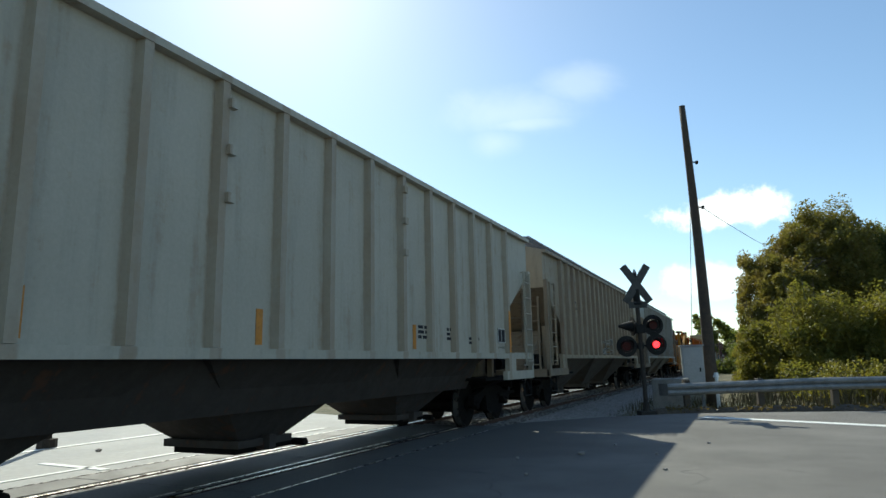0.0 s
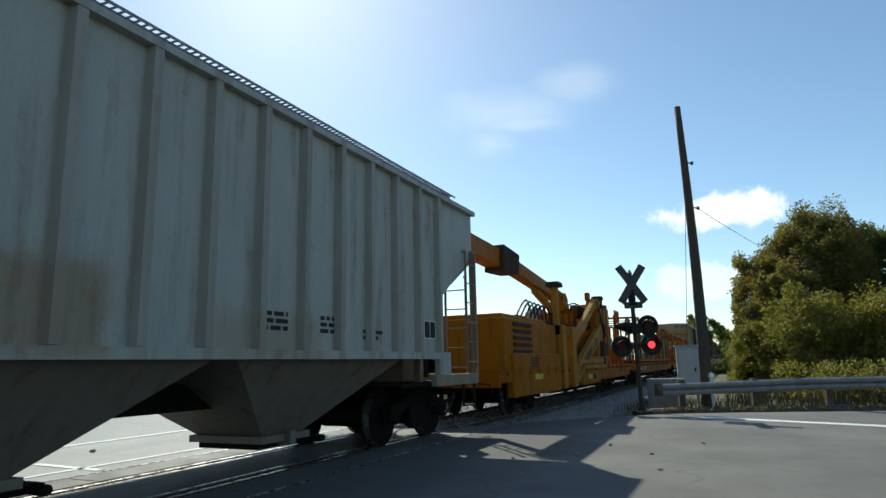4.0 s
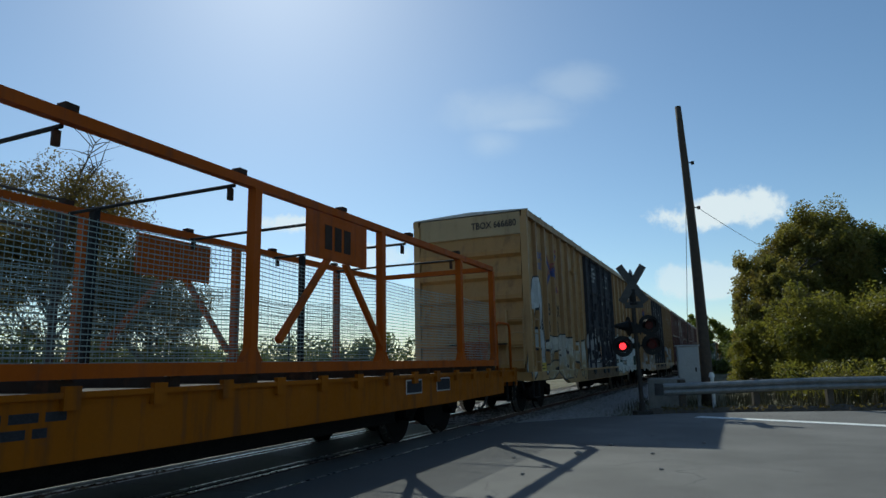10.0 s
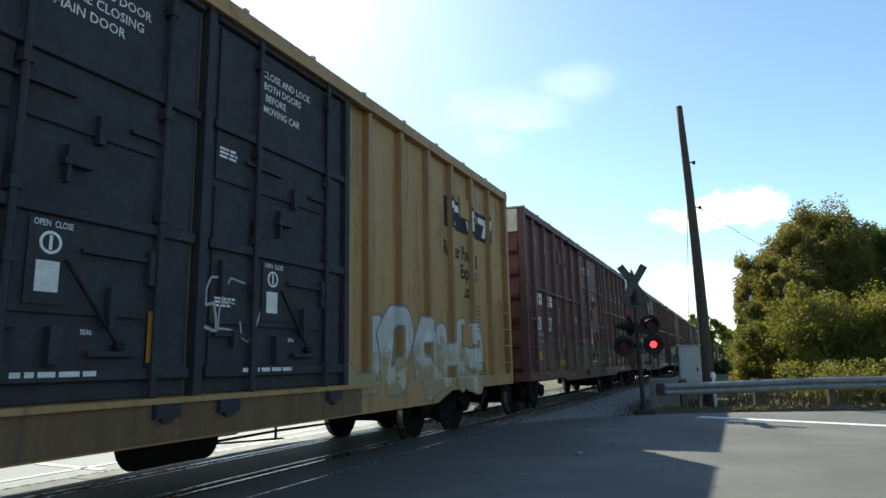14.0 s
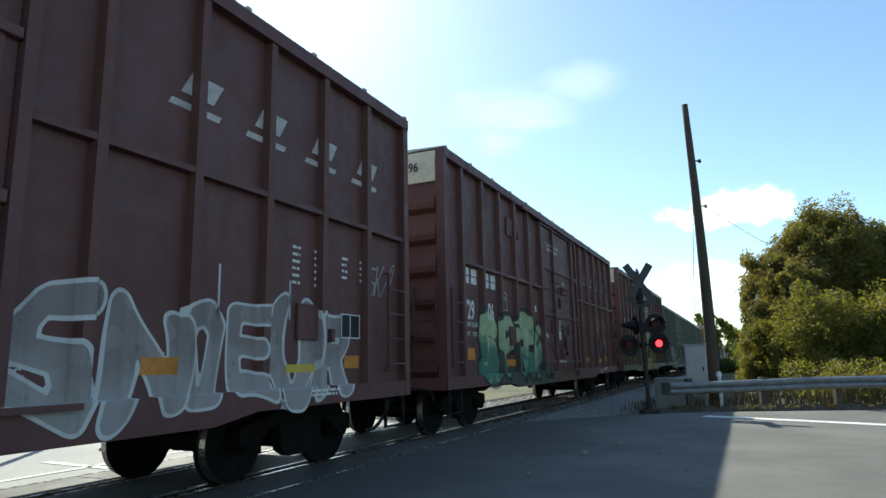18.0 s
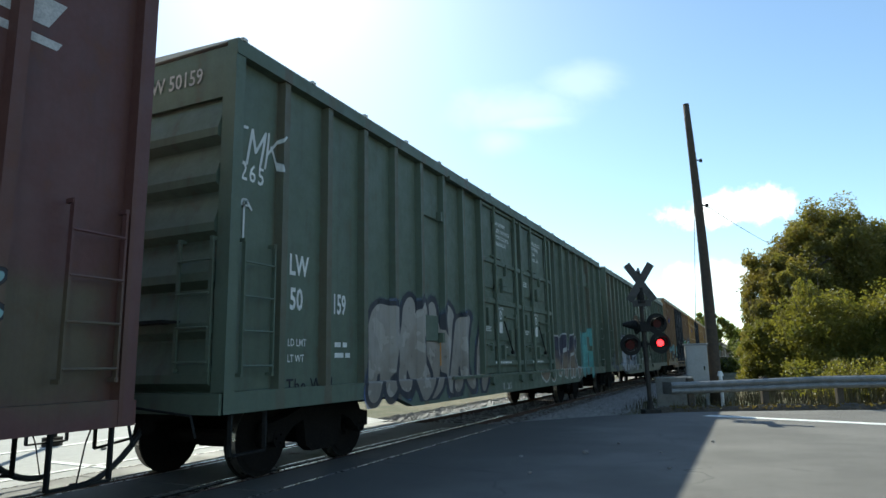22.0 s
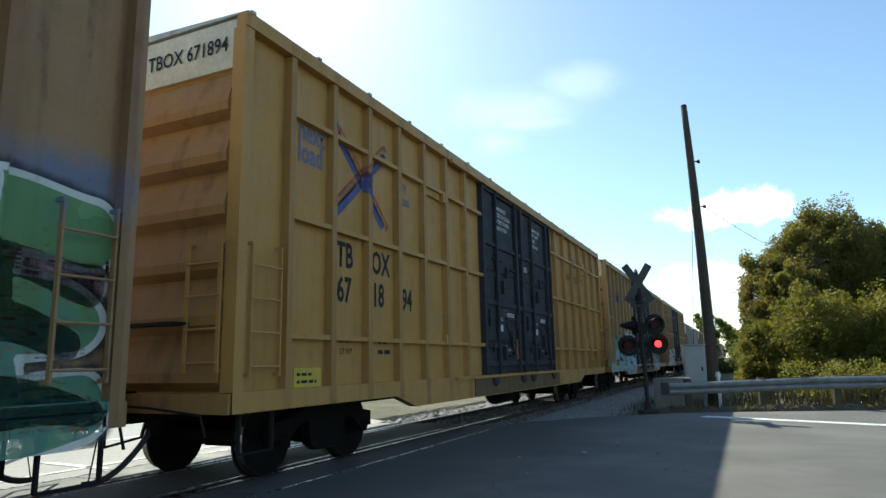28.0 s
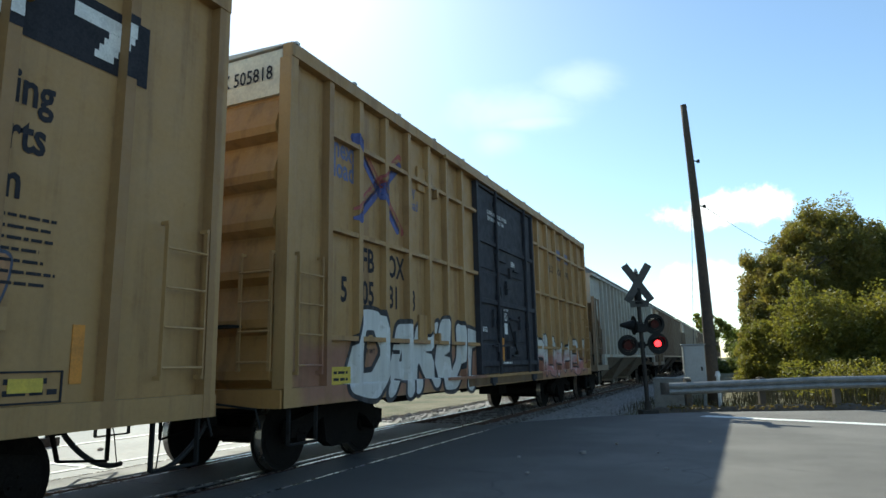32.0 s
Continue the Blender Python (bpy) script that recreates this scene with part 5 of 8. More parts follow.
paint("yellow_e", YELLOW, 0.18, 0.35, tags=LOGO(2.5) + (("wash", 0.0, 7.2, 0.7, 1.12, (0.30, 0.44, 0.46), 0.12, 0.85), ("wash", 1.0, 3.2, 1.2, 2.2, (0.22, 0.30, 0.20), 0.2, 0.8),
      (0.1, 3.6, 0.80, 2.35, "AVAR", (0.20, 0.27, 0.17), (0.36, 0.50, 0.52), (0.04, 0.05, 0.09), None, 0.15, 0.92, 6.4, 0.1, 0.03, 0.5), (3.6, 7.2, 0.80, 2.5, "NAKUW", (0.42, 0.52, 0.60), (0.34, 0.50, 0.54), (0.05, 0.07, 0.13), (0.32, 0.46, 0.50), 0.13, 0.95, 3.4, 0.15, 0.03, 0.5),
      (0.06, 0.8, 3.3, 3.65, "SKE", (0.5, 0.48, 0.42), PALE, PALE, None, 0.016, 0.6, 4.1, 0.2, 0.0), (0.12, 0.75, 2.9, 3.25, "SER", (0.5, 0.48, 0.42), PALE, PALE, None, 0.016, 0.6, 5.1, 0.2, 0.0),
      (11.85, 16.4, 0.76, 2.5, "DRCASA", (0.24, 0.13, 0.14), (0.40, 0.50, 0.52), (0.62, 0.63, 0.62), None, 0.13, 0.95, 8.8, 0.1, 0.035, 0.45), (12.4, 16.6, 0.95, 2.1, "ZVNXA", (0.42, 0.22, 0.10), (0.24, 0.40, 0.44), (0.05, 0.08, 0.14), None, 0.06, 0.85, 1.8, 0.3, 0.02, 0.6)), seams=S60)
paint("yellow_f", YELLOW, 0.15, 0.4, tags=LOGO(2.2) + (("wash", 0.3, 6.0, 0.85, 1.55, (0.24, 0.10, 0.09), 0.12, 0.65), (1.5, 5.9, 0.80, 1.95, "DAKUT", PALE, (0.56, 0.55, 0.52), BLACK, None, 0.14, 0.97, 1.9, 0.25, 0.06, 0.3),
      ("wash", 9.7, 15.0, 0.85, 1.4, (0.26, 0.09, 0.08), 0.1, 0.7), (9.7, 15.0, 0.9, 1.9, "MUKAEU", PALE, (0.42, 0.18, 0.16), BLACK, None, 0.12, 0.95, 2.9, 0.2, 0.03)), seams=S50)
paint("door_black_a", (0.022, 0.023, 0.030), 0.12, 0.2, 0.72, tags=((6.7, 9.1, 0.78, 2.2, "ZJ", (0.33, 0.33, 0.33), (0.27, 0.27, 0.27), BLACK, None, 0.26, 0.85, 1.7, 0.0, 0.03), (8.85, 9.85, 1.12, 1.4, "UOTE", (0.6, 0.6, 0.6), (0.6, 0.6, 0.6), BLACK, None, 0.022, 0.8, 2.6, 0.1, 0.0)))
paint("door_black_b", (0.022, 0.023, 0.030), 0.15, 0.2, 0.72, tags=((9.6, 10.3, 1.5, 2.1, "SEJ", (0.5, 0.5, 0.5), (0.5, 0.5, 0.5), BLACK, None, 0.014, 0.7, 4.4, 0.2, 0.0),))
paint("door_black_c", (0.022, 0.023, 0.030), 0.1, 0.2, 0.72)
paint("door_black_d", (0.022, 0.023, 0.030), 0.15, 0.25, 0.72, tags=((7.3, 8.4, 3.2, 3.6, "REMK", (0.4, 0.4, 0.4), (0.3, 0.3, 0.3), BLACK, None, 0.022, 0.7, 6.7, 0.5, 0.0), (8.1, 8.9, 1.15, 1.6, "WIEE", (0.4, 0.4, 0.4), (0.4, 0.4, 0.4), BLACK, None, 0.018, 0.6, 2.7, 0.2, 0.0), (9.8, 11.2, 2.7, 3.2, "ORE", (0.2, 0.2, 0.21), (0.2, 0.2, 0.21), BLACK, None, 0.015, 0.7, 1.2, 0.2, 0.0)))
MAROON = (0.105, 0.043, 0.040)
paint("maroon_a", MAROON, 0.3, 0.35, tags=((0.8, 15.0, 0.9, 1.9, (0.16, 0.15, 0.12), (0.22, 0.19, 0.06), (0.05, 0.03, 0.03), 0.6, 0.6, 2.8),), seams=S50)
GREY_TAG = (0.36, 0.34, 0.33)
paint("maroon_b", MAROON, 0.25, 0.35, tags=tuple((y - r, y + r, z - r, z + r * 1.2, "0", (0.27, 0.37, 0.25), (0.20, 0.30, 0.19), (0.12, 0.17, 0.11), None, r, 0.9, y, 0.0, 0.012, 0.0) for y, z, r in
      ((2.15, 2.05, 0.17), (2.05, 1.68, 0.13), (2.95, 2.25, 0.15), (3.3, 2.24, 0.16), (3.2, 2.5, 0.11), (4.15, 2.36, 0.15), (4.95, 2.42, 0.15), (4.9, 2.62, 0.10), (1.6, 1.55, 0.3))) + (
      (1.95, 5.95, 0.78, 2.2, "JSECUMA", (0.44, 0.39, 0.35), (0.22, 0.19, 0.20), BLACK, None, 0.088, 0.95, 3.3, 0.0, 0.035, 0.5), (5.3, 6.1, 0.8, 1.6, "O", (0.16, 0.24, 0.15), (0.2, 0.3, 0.22), BLACK, None, 0.14, 0.85, 3.9, 0.0, 0.03),
      (0.08, 0.75, 2.95, 3.3, "OMAJO", GREY_TAG, GREY_TAG, MAROON, None, 0.013, 0.85, 5.6, 0.2, 0.0), (0.2, 0.5, 3.3, 3.6, "V", GREY_TAG, GREY_TAG, MAROON, None, 0.02, 0.8, 5.1, 0.0, 0.0), (0.1, 0.8, 2.2, 2.45, "KRBIC", GREY_TAG, GREY_TAG, MAROON, None, 0.011, 0.8, 2.6, 0.1, 0.0),
      (9.85, 14.1, 0.86, 1.95, "SNOEUR", (0.25, 0.215, 0.205), (0.34, 0.32, 0.31), (0.60, 0.60, 0.59), None, 0.105, 0.92, 5.5, 0.05, 0.03, 0.4), 
      (10.42, 10.5, 1.7, 2.3, "I", PALE, PALE, PALE, None, 0.012, 0.8, 1.0, 0.0, 0.0, 0.0), (11.75, 11.83, 1.8, 2.3, "I", PALE, PALE, PALE, None, 0.012, 0.8, 1.0, 0.0, 0.0, 0.0), (12.85, 12.93, 1.8, 2.25, "I", PALE, PALE, PALE, None, 0.012, 0.8, 1.0, 0.0, 0.0, 0.0),
      (14.65, 15.2, 2.3, 2.75, "SKA", GREY_TAG, GREY_TAG, MAROON, None, 0.016, 0.8, 1.6, 0.2, 0.0), (7.2, 8.3, 2.95, 3.55, "ZJO", (0.34, 0.32, 0.32), (0.34, 0.32, 0.32), MAROON, None, 0.02, 0.8, 1.2, 0.2, 0.0)), seams=S50)
paint("maroon_c", MAROON, 0.22, 0.35, tags=(("wash", 1.9, 6.75, 0.72, 1.2, (0.032, 0.068, 0.052), 0.15, 0.9), (1.75, 6.3, 0.86, 2.3, "SPRA", (0.34, 0.41, 0.23), (0.05, 0.16, 0.11), (0.018, 0.02, 0.022), (0.03, 0.035, 0.035), 0.2, 0.97, 4.6, 0.0, 0.06, 0.35),
      (4.9, 6.2, 1.5, 2.1, "VX", (0.08, 0.30, 0.27), (0.08, 0.3, 0.27), BLACK, None, 0.03, 0.8, 2.6, 0.0, 0.0), (6.7, 7.1, 1.55, 1.75, "CEB", GREY_TAG, GREY_TAG, MAROON, None, 0.012, 0.9, 2.6, 0.0, 0.0), (7.2, 8.6, 1.65, 2.0, "OSER", (0.2, 0.16, 0.16), GREY_TAG, MAROON, None, 0.014, 0.7, 3.6, 0.1, 0.0)), seams=S50)
paint("maroon_d", MAROON, 0.25, 0.35, tags=(("wash", 3.3, 5.95, 1.9, 3.2, (0.055, 0.058, 0.05), 0.3, 0.85), ("wash", 0.7, 6.0, 0.72, 1.75, (0.05, 0.085, 0.03), 0.18, 0.9), ("wash", 5.95, 9.75, 0.75, 2.2, (0.27, 0.20, 0.028), 0.12, 0.9),
      ("wash", 6.2, 9.6, 2.0, 2.55, (0.16, 0.15, 0.05), 0.2, 0.7), ("wash", 7.3, 8.3, 1.05, 2.0, (0.26, 0.05, 0.035), 0.2, 0.75), ("wash", 6.6, 7.2, 1.1, 1.9, (0.12, 0.15, 0.05), 0.2, 0.7), ("wash", 9.8, 13.0, 0.72, 2.45, (0.075, 0.13, 0.045), 0.14, 0.9),
      ("wash", 10.6, 11.0, 0.8, 2.4, (0.12, 0.055, 0.04), 0.1, 0.8), ("wash", 13.0, 15.4, 1.0, 2.0, (0.10, 0.10, 0.05), 0.2, 0.6), (13.0, 14.4, 1.7, 2.0, "SEAK", (0.25, 0.4, 0.4), (0.25, 0.4, 0.4), BLACK, None, 0.03, 0.9, 7.6, 0.1, 0.02)), seams=S50)
GREEN = (0.088, 0.115, 0.083)
paint("green_a", GREEN, 0.12, 0.3, tags=((2.7, 7.5, 0.74, 2.3, "AKNAI", (0.31, 0.28, 0.25), (0.22, 0.19, 0.16), (0.018, 0.02, 0.03), (0.10, 0.14, 0.26), 0.19, 0.97, 5.9, 0.15, 0.085, 0.4),
      (10.8, 14.7, 0.78, 2.05, "SMAHK", (0.035, 0.035, 0.06), (0.22, 0.165, 0.12), (0.46, 0.46, 0.45), None, 0.14, 0.95, 1.4, 0.25, 0.035), (14.85, 17.0, 0.72, 2.25, "IPP", (0.12, 0.34, 0.32), (0.10, 0.27, 0.26), (0.05, 0.13, 0.14), None, 0.19, 0.9, 2.5, 0.0, 0.02, 0.3),
      (0.1, 0.85, 3.40, 3.85, "CMK", PALE, PALE, GREEN, None, 0.018, 0.9, 3.1, 0.1, 0.0, 0.15), (0.26, 0.34, 2.6, 3.0, "I", PALE, PALE, GREEN, None, 0.014, 0.9, 1.0, 0.0, 0.0, 0.0), (0.2, 0.42, 2.92, 3.04, "A", PALE, PALE, GREEN, None, 0.014, 0.9, 1.0, 0.0, 0.0, 0.0)), seams=S60)
paint("green_b", GREEN, 0.12, 0.3, tags=((0.7, 1.75, 0.86, 1.62, "AL", (0.24, 0.25, 0.27), (0.16, 0.18, 0.24), (0.10, 0.12, 0.11), None, 0.11, 0.55, 6.1, 0.1, 0.02, 0.5), ("wash", 2.75, 6.8, 0.85, 1.95, (0.30, 0.31, 0.34), 0.12, 0.6), (2.68, 6.85, 0.76, 2.15, "STHUO", (0.38, 0.39, 0.43), (0.30, 0.31, 0.35), (0.025, 0.03, 0.05), (0.20, 0.21, 0.23), 0.17, 0.95, 3.7, 0.02, 0.035, 0.3),), seams=S60)
paint("hopper_grey", (0.41, 0.38, 0.31), 0.22, 0.22, rust_colour=(0.30, 0.16, 0.06), seams=SH)
paint("hopper_tan", (0.315, 0.255, 0.18), 0.34, 0.4, tags=((6.95, 9.5, 1.55, 2.07, "BOMEZARO", (0.30, 0.26, 0.21), (0.34, 0.20, 0.09), (0.50, 0.48, 0.44), None, 0.04, 0.9, 2.1, 0.1, 0.018, 0.2), (6.98, 9.53, 1.53, 2.05, "BOMEZARO", (0.05, 0.04, 0.04), BLACK, BLACK, None, 0.014, 0.9, 2.1, 0.1, 0.0, 0.2),), seams=((1.0, 16.0, 1.67, 0.748, 0.85),))
paint("hopper_white", (0.34, 0.345, 0.315), 0.30, 0.4, tags=(("wash", 5.6, 9.0, 1.35, 2.15, (0.26, 0.185, 0.105), 0.12, 0.75), ("wash", 2.35, 2.9, 1.3, 2.2, (0.30, 0.20, 0.09), 0.1, 0.65), ("wash", 10.2, 12.0, 1.3, 1.85, (0.27, 0.20, 0.12), 0.15, 0.5)), rust_colour=(0.22, 0.11, 0.045), seams=((1.0, 16.0, 1.67, 0.764, 0.7),))
# hopper undersides: darker paints with the shade below the body put into them
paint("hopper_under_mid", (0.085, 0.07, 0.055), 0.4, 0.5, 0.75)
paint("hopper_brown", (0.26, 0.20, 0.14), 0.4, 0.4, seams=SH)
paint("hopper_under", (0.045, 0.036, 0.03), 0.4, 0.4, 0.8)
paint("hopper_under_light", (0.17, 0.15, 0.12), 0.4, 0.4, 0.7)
paint("orange", (0.32, 0.068, 0.002), 0.34, 0.5, gloss=0.12)
paint("orange_yellow", (0.27, 0.080, 0.001), 0.38, 0.65, gloss=0.10)
paint("machine_yellow", (0.30, 0.098, 0.001), 0.3, 0.65, gloss=0.12)
paint("machine_tan", (0.34, 0.158, 0.016), 0.2, 0.45, gloss=0.15)
paint("machine_dark", (0.03, 0.015, 0.007), 0.3, 0.4, 0.9)


def yellow_extra(number_front, d0, d1, pooling="a", cols=None, belts=False):
    def extra(car, L, top, sill, posts):
        x = HW - 0.104
        g = (d0 - 0.88) / 7
        lettering("next", 0.28, "blue_paint", car, (x, 0.86 + g * 0.24, 4.02), wide=0.75)
        lettering("load", 0.28, "blue_paint", car, (x, 0.86 + g * 0.24, 3.74), wide=0.75)
        lettering("any", 0.18, "blue_paint", car, (x, 0.86 + g * 3.15, 3.98), wide=0.7)
        lettering("road", 0.18, "blue_paint", car, (x, 0.86 + g * 3.15, 3.74), wide=0.7)
        a, b, c = number_front
        for k, s in enumerate(("FB" if a == "5" else "TB", "OX")):
            lettering(s, 0.33, "dark_paint", car, (x, 0.86 + g * (1.2 + k), 2.56), wide=0.72)
        for k, s in enumerate((a, b, c[:2], c[2:])):
            if s:
                lettering(s, 0.33, "dark_paint", car, (x, 0.86 + g * ((0.22 if len(s) > 1 else 0.5 if k == 0 else 0.2) + k + (1 if len(a) > 1 else 0)), 2.10), wide=0.72)
        patch(car, "yellow_label", x, 0.86 + g * 0.24, 0.86 + g * 0.84, sill + 0.2, sill + 0.43, "warning_label", "yellow safety label with dark border")
        bars(2, "dark_paint", car, x + 0.005, 0.86 + g * 0.3, sill + 0.34, 0.035, g * 0.45, 2.4)
        lettering("LD LMT\n LT WT", 0.075, "dark_paint", car, (x, 0.86 + g * 1.28, sill + 0.74), wide=0.9, leading=1.4)
        bars(2, "dark_paint", car, x, 0.86 + g * 2.4, sill + 0.74, 0.06, g * 0.4, 2.4)
        door_words(car, d0, d1, top, spanish=number_front[0] == "67")
        # pooling sign on the rear part: plain dark field with pale shapes, and lines below
        if pooling == "a":
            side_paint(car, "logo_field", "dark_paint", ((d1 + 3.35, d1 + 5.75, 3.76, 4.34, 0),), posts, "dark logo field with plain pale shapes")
            side_paint(car, "logo_shape", "white_paint", [q for k in range(3) for q in ((d1 + 3.5 + k * 0.76, d1 + 4.02 + k * 0.76, 4.12, 4.25, 0.0), (d1 + 3.68 + k * 0.76, d1 + 3.86 + k * 0.76, 3.85, 4.118, -0.10 if k < 2 else 0.16))], posts, lift=0.005)
            lettering("Railcar Pooling\n          Experts\n            .com", 0.27, "dark_paint", car, (x, d1 + 3.3, 3.24), wide=0.72, leading=0.95)
        else:
            bars(1, "blue_paint", car, x, d1 + 2.6, top - 0.95, 0.3, 1.8)
            lettering("RAILCAR POOLING EXPERTS" if belts else "Railcar Pooling Experts", 0.2, "blue_paint" if not belts else "dark_paint", car, (x, d1 + 1.6, top - 1.4), wide=0.72)
        bars(7, "dark_paint", car, x, L - 2.15, top - 2.72, 0.024, 0.62, 3.4)
        bm = bmesh.new()
        for a in ((0, 0, 0.5, 0.014), (0, 0.22, 0.5, 0.014), (0, 0, 0.014, 0.23), (0.486, 0, 0.014, 0.23)):
            box(bm, x - 0.003, x + 0.006, L - 1.95 + a[0], L - 1.95 + a[0] + a[2], sill + 0.22 + a[1], sill + 0.22 + a[1] + a[3])
        part("stencil_frame", bm, "dark_paint", car)
        bars(2, "dark_paint", car, x, L - 1.88, sill + 0.36, 0.04, 0.4, 2.0)
        if b == "65":
            lettering("TRIC-2", 0.13, "faded_white", car, (HW + 0.016, 7.4, sill - 0.10), wide=1.1, name="sprayed_lettering")
        patch(car, "yellow_label", x, L - 1.85, L - 1.6, sill + 0.3, sill + 0.4, "warning_label")
        patch(car, "orange_tape", x, L - 1.4, L - 1.3, sill + 0.35, sill + 0.8, "reflector_tape", "faded reflective tape")
        patch(car, "orange_tape", HW - 0.04, d0 + 1.0 + (d1 - d0) / 2 - 1.55, d0 + 1.1 + (d1 - d0) / 2 - 1.55, sill + 0.45, sill + 0.95, "reflector_tape", "faded reflective tape")
    return extra


def bnsf_extra(n1, n2, d0, d1):
    def extra(car, L, top, sill, posts):
        x = HW - 0.104
        g = (d0 - 0.88) / 5
        # road initials as plain blocks
        for k in range(4):
            bm = bmesh.new()
            y = 0.86 + g * (0.14 if k < 2 else 1.16) + (k % 2) * 0.38
            for yy, zz, w, h in ((0, 0, 0.27, 0.135), (0.0, 0.16, 0.27, 0.135)):
                box(bm, x - 0.003, x + 0.003, y + yy, y + yy + w, 2.77 + zz, 2.77 + zz + h)
            part("road_initial", bm, "white_paint", car)
        lettering(n1, 0.36, "white_paint", car, (x, 0.86 + g * 0.14, 2.1), wide=0.68)
        lettering(n2, 0.36, "white_paint", car, (x, 0.86 + g * 1.18, 2.12), wide=0.68)
        lettering("LD LMT 215000", 0.09, "white_paint", car, (x, 0.86 + g * 0.12, 1.95), wide=0.8)
        lettering("LT WT   71000", 0.09, "white_paint", car, (x, 0.86 + g * 0.12, 1.77), wide=0.8)
        bm = bmesh.new()
        for a in ((0, 0, 0.36, 0.012), (0, 0.38, 0.36, 0.012), (0, 0, 0.012, 0.39), (0.348, 0, 0.012, 0.39)):
            box(bm, x - 0.003, x + 0.003, 3.07 + a[0], 3.07 + a[0] + a[2], 2.38 + a[1], 2.38 + a[1] + a[3])
        part("plate_frame", bm, "white_paint", car)
        lettering("PLATE\n   F", 0.08, "white_paint", car, (x, 3.11, 2.6), wide=0.8)
        patch(car, "orange_tape", x, 0.86 + g * 0.15, 0.86 + g * 0.6, sill + 0.5, sill + 0.72, "reflector_tape")
        patch(car, "orange_tape", x, 3.3, 3.9, sill + 0.35, sill + 0.5, "reflector_tape")
        patch(car, "orange_tape", x, d1 + 1.2, d1 + 1.7, sill + 0.4, sill + 0.55, "reflector_tape")
        door_words(car, d0, d1, top)
        # speed-lettered logo at the rear as slanted pale shapes, one to a panel
        for k in range(4):
            bm = bmesh.new()
            y = 11.05 + k * 1.03
            for a, b, z0, z1 in ((0.14, 0.56, 3.90, 4.14), (0.0, 0.64, 3.74, 3.81)):
                vs = [bm.verts.new(p) for p in ((x, y + a, z0), (x, y + b, z0), (x, y + b + (z1 - z0) * 0.55, z1), (x, y + a + (z1 - z0) * 0.55, z1))]
                bm.faces.new(vs)
            part("logo_stroke", bm, "faded_white", car)
        for y, n in ((12.92, 6), (13.34, 6), (13.93, 4), (14.36, 4)):
            bars(n, "white_paint", car, x, y, 2.64, 0.032, 0.16, 2.6)
        bars(2, "white_paint", car, HW + 0.0, L - 2.4, sill + 0.15, 0.03, 0.7)
        lettering("EMPTY LOAD\nADJ BLOCK", 0.05, "white_paint", car, (HW - 0.002, L - 2.95, sill + 0.06), wide=1.0)
        patch(car, "yellow_label", x, L - 2.76, L - 2.14, sill + 0.38, sill + 0.47, "service_label", "pale narrow service label")
        bm = bmesh.new()
        for a in ((0, 0, 0.44, 0.016), (0, 0.30, 0.44, 0.016), (0, 0, 0.016, 0.31), (0.424, 0, 0.016, 0.31), (0.2, 0, 0.014, 0.31)):
            box(bm, x - 0.003, x + 0.007, 13.92 + a[0], 13.92 + a[0] + a[2], 1.62 + a[1], 1.62 + a[1] + a[3])
        part("data_frame", bm, "white_paint", car)
        patch(car, "orange_tape", x, 14.0, 14.34, 1.24, 1.40, "reflector_tape")
        patch(car, "dark_paint", x, 13.92, 14.36, 1.62, 1.93, "data_panel")
        patch(car, "white_paint", x, d0 - 0.5, d0 - 0.38, top - 2.6, top - 2.45, "placard")
    return extra


def green_extra(n1, n2, d0, d1):
    def extra(car, L, top, sill, posts):
        x = HW - 0.104
        lettering("LW", 0.24, "white_paint", car, (x, 1.06, top - 2.38), wide=0.7)
        lettering(n1, 0.25, "white_paint", car, (x, 1.08, top - 2.78), wide=0.7)
        lettering(n2, 0.25, "white_paint", car, (x, 1.92, top - 2.78), wide=0.58)
        lettering("LD LMT\nLT WT", 0.085, "white_paint", car, (x, 1.06, top - 3.2), wide=0.85, leading=1.5)
        bars(2, "white_paint", car, x, 1.98, top - 3.2, 0.06, 0.42, 2.2)
        bars(8, "white_paint", car, x, L - 1.95, top - 2.1, 0.05, 0.5)
        patch(car, "dark_paint", x, L - 1.9, L - 1.5, sill + 0.65, sill + 0.95, "data_panel")
        door_words(car, d0, d1, top)
        tapes(car, L, sill + 0.4, "orange_tape", 5)
        if n2 == "159":
            lettering("265", 0.20, "white_paint", car, (x, 0.22, top - 1.46), wide=0.8, name="sprayed_lettering", spacing=1.2)
            lettering("The Wild", 0.16, "dark_paint", car, (x, 1.05, 0.98), wide=0.95, name="sprayed_lettering", spacing=1.1)
            lettering("K . 265", 0.14, "faded_white", car, (HW + 0.004, 7.8, sill - 0.12), wide=0.9, name="sprayed_lettering")
    return extra


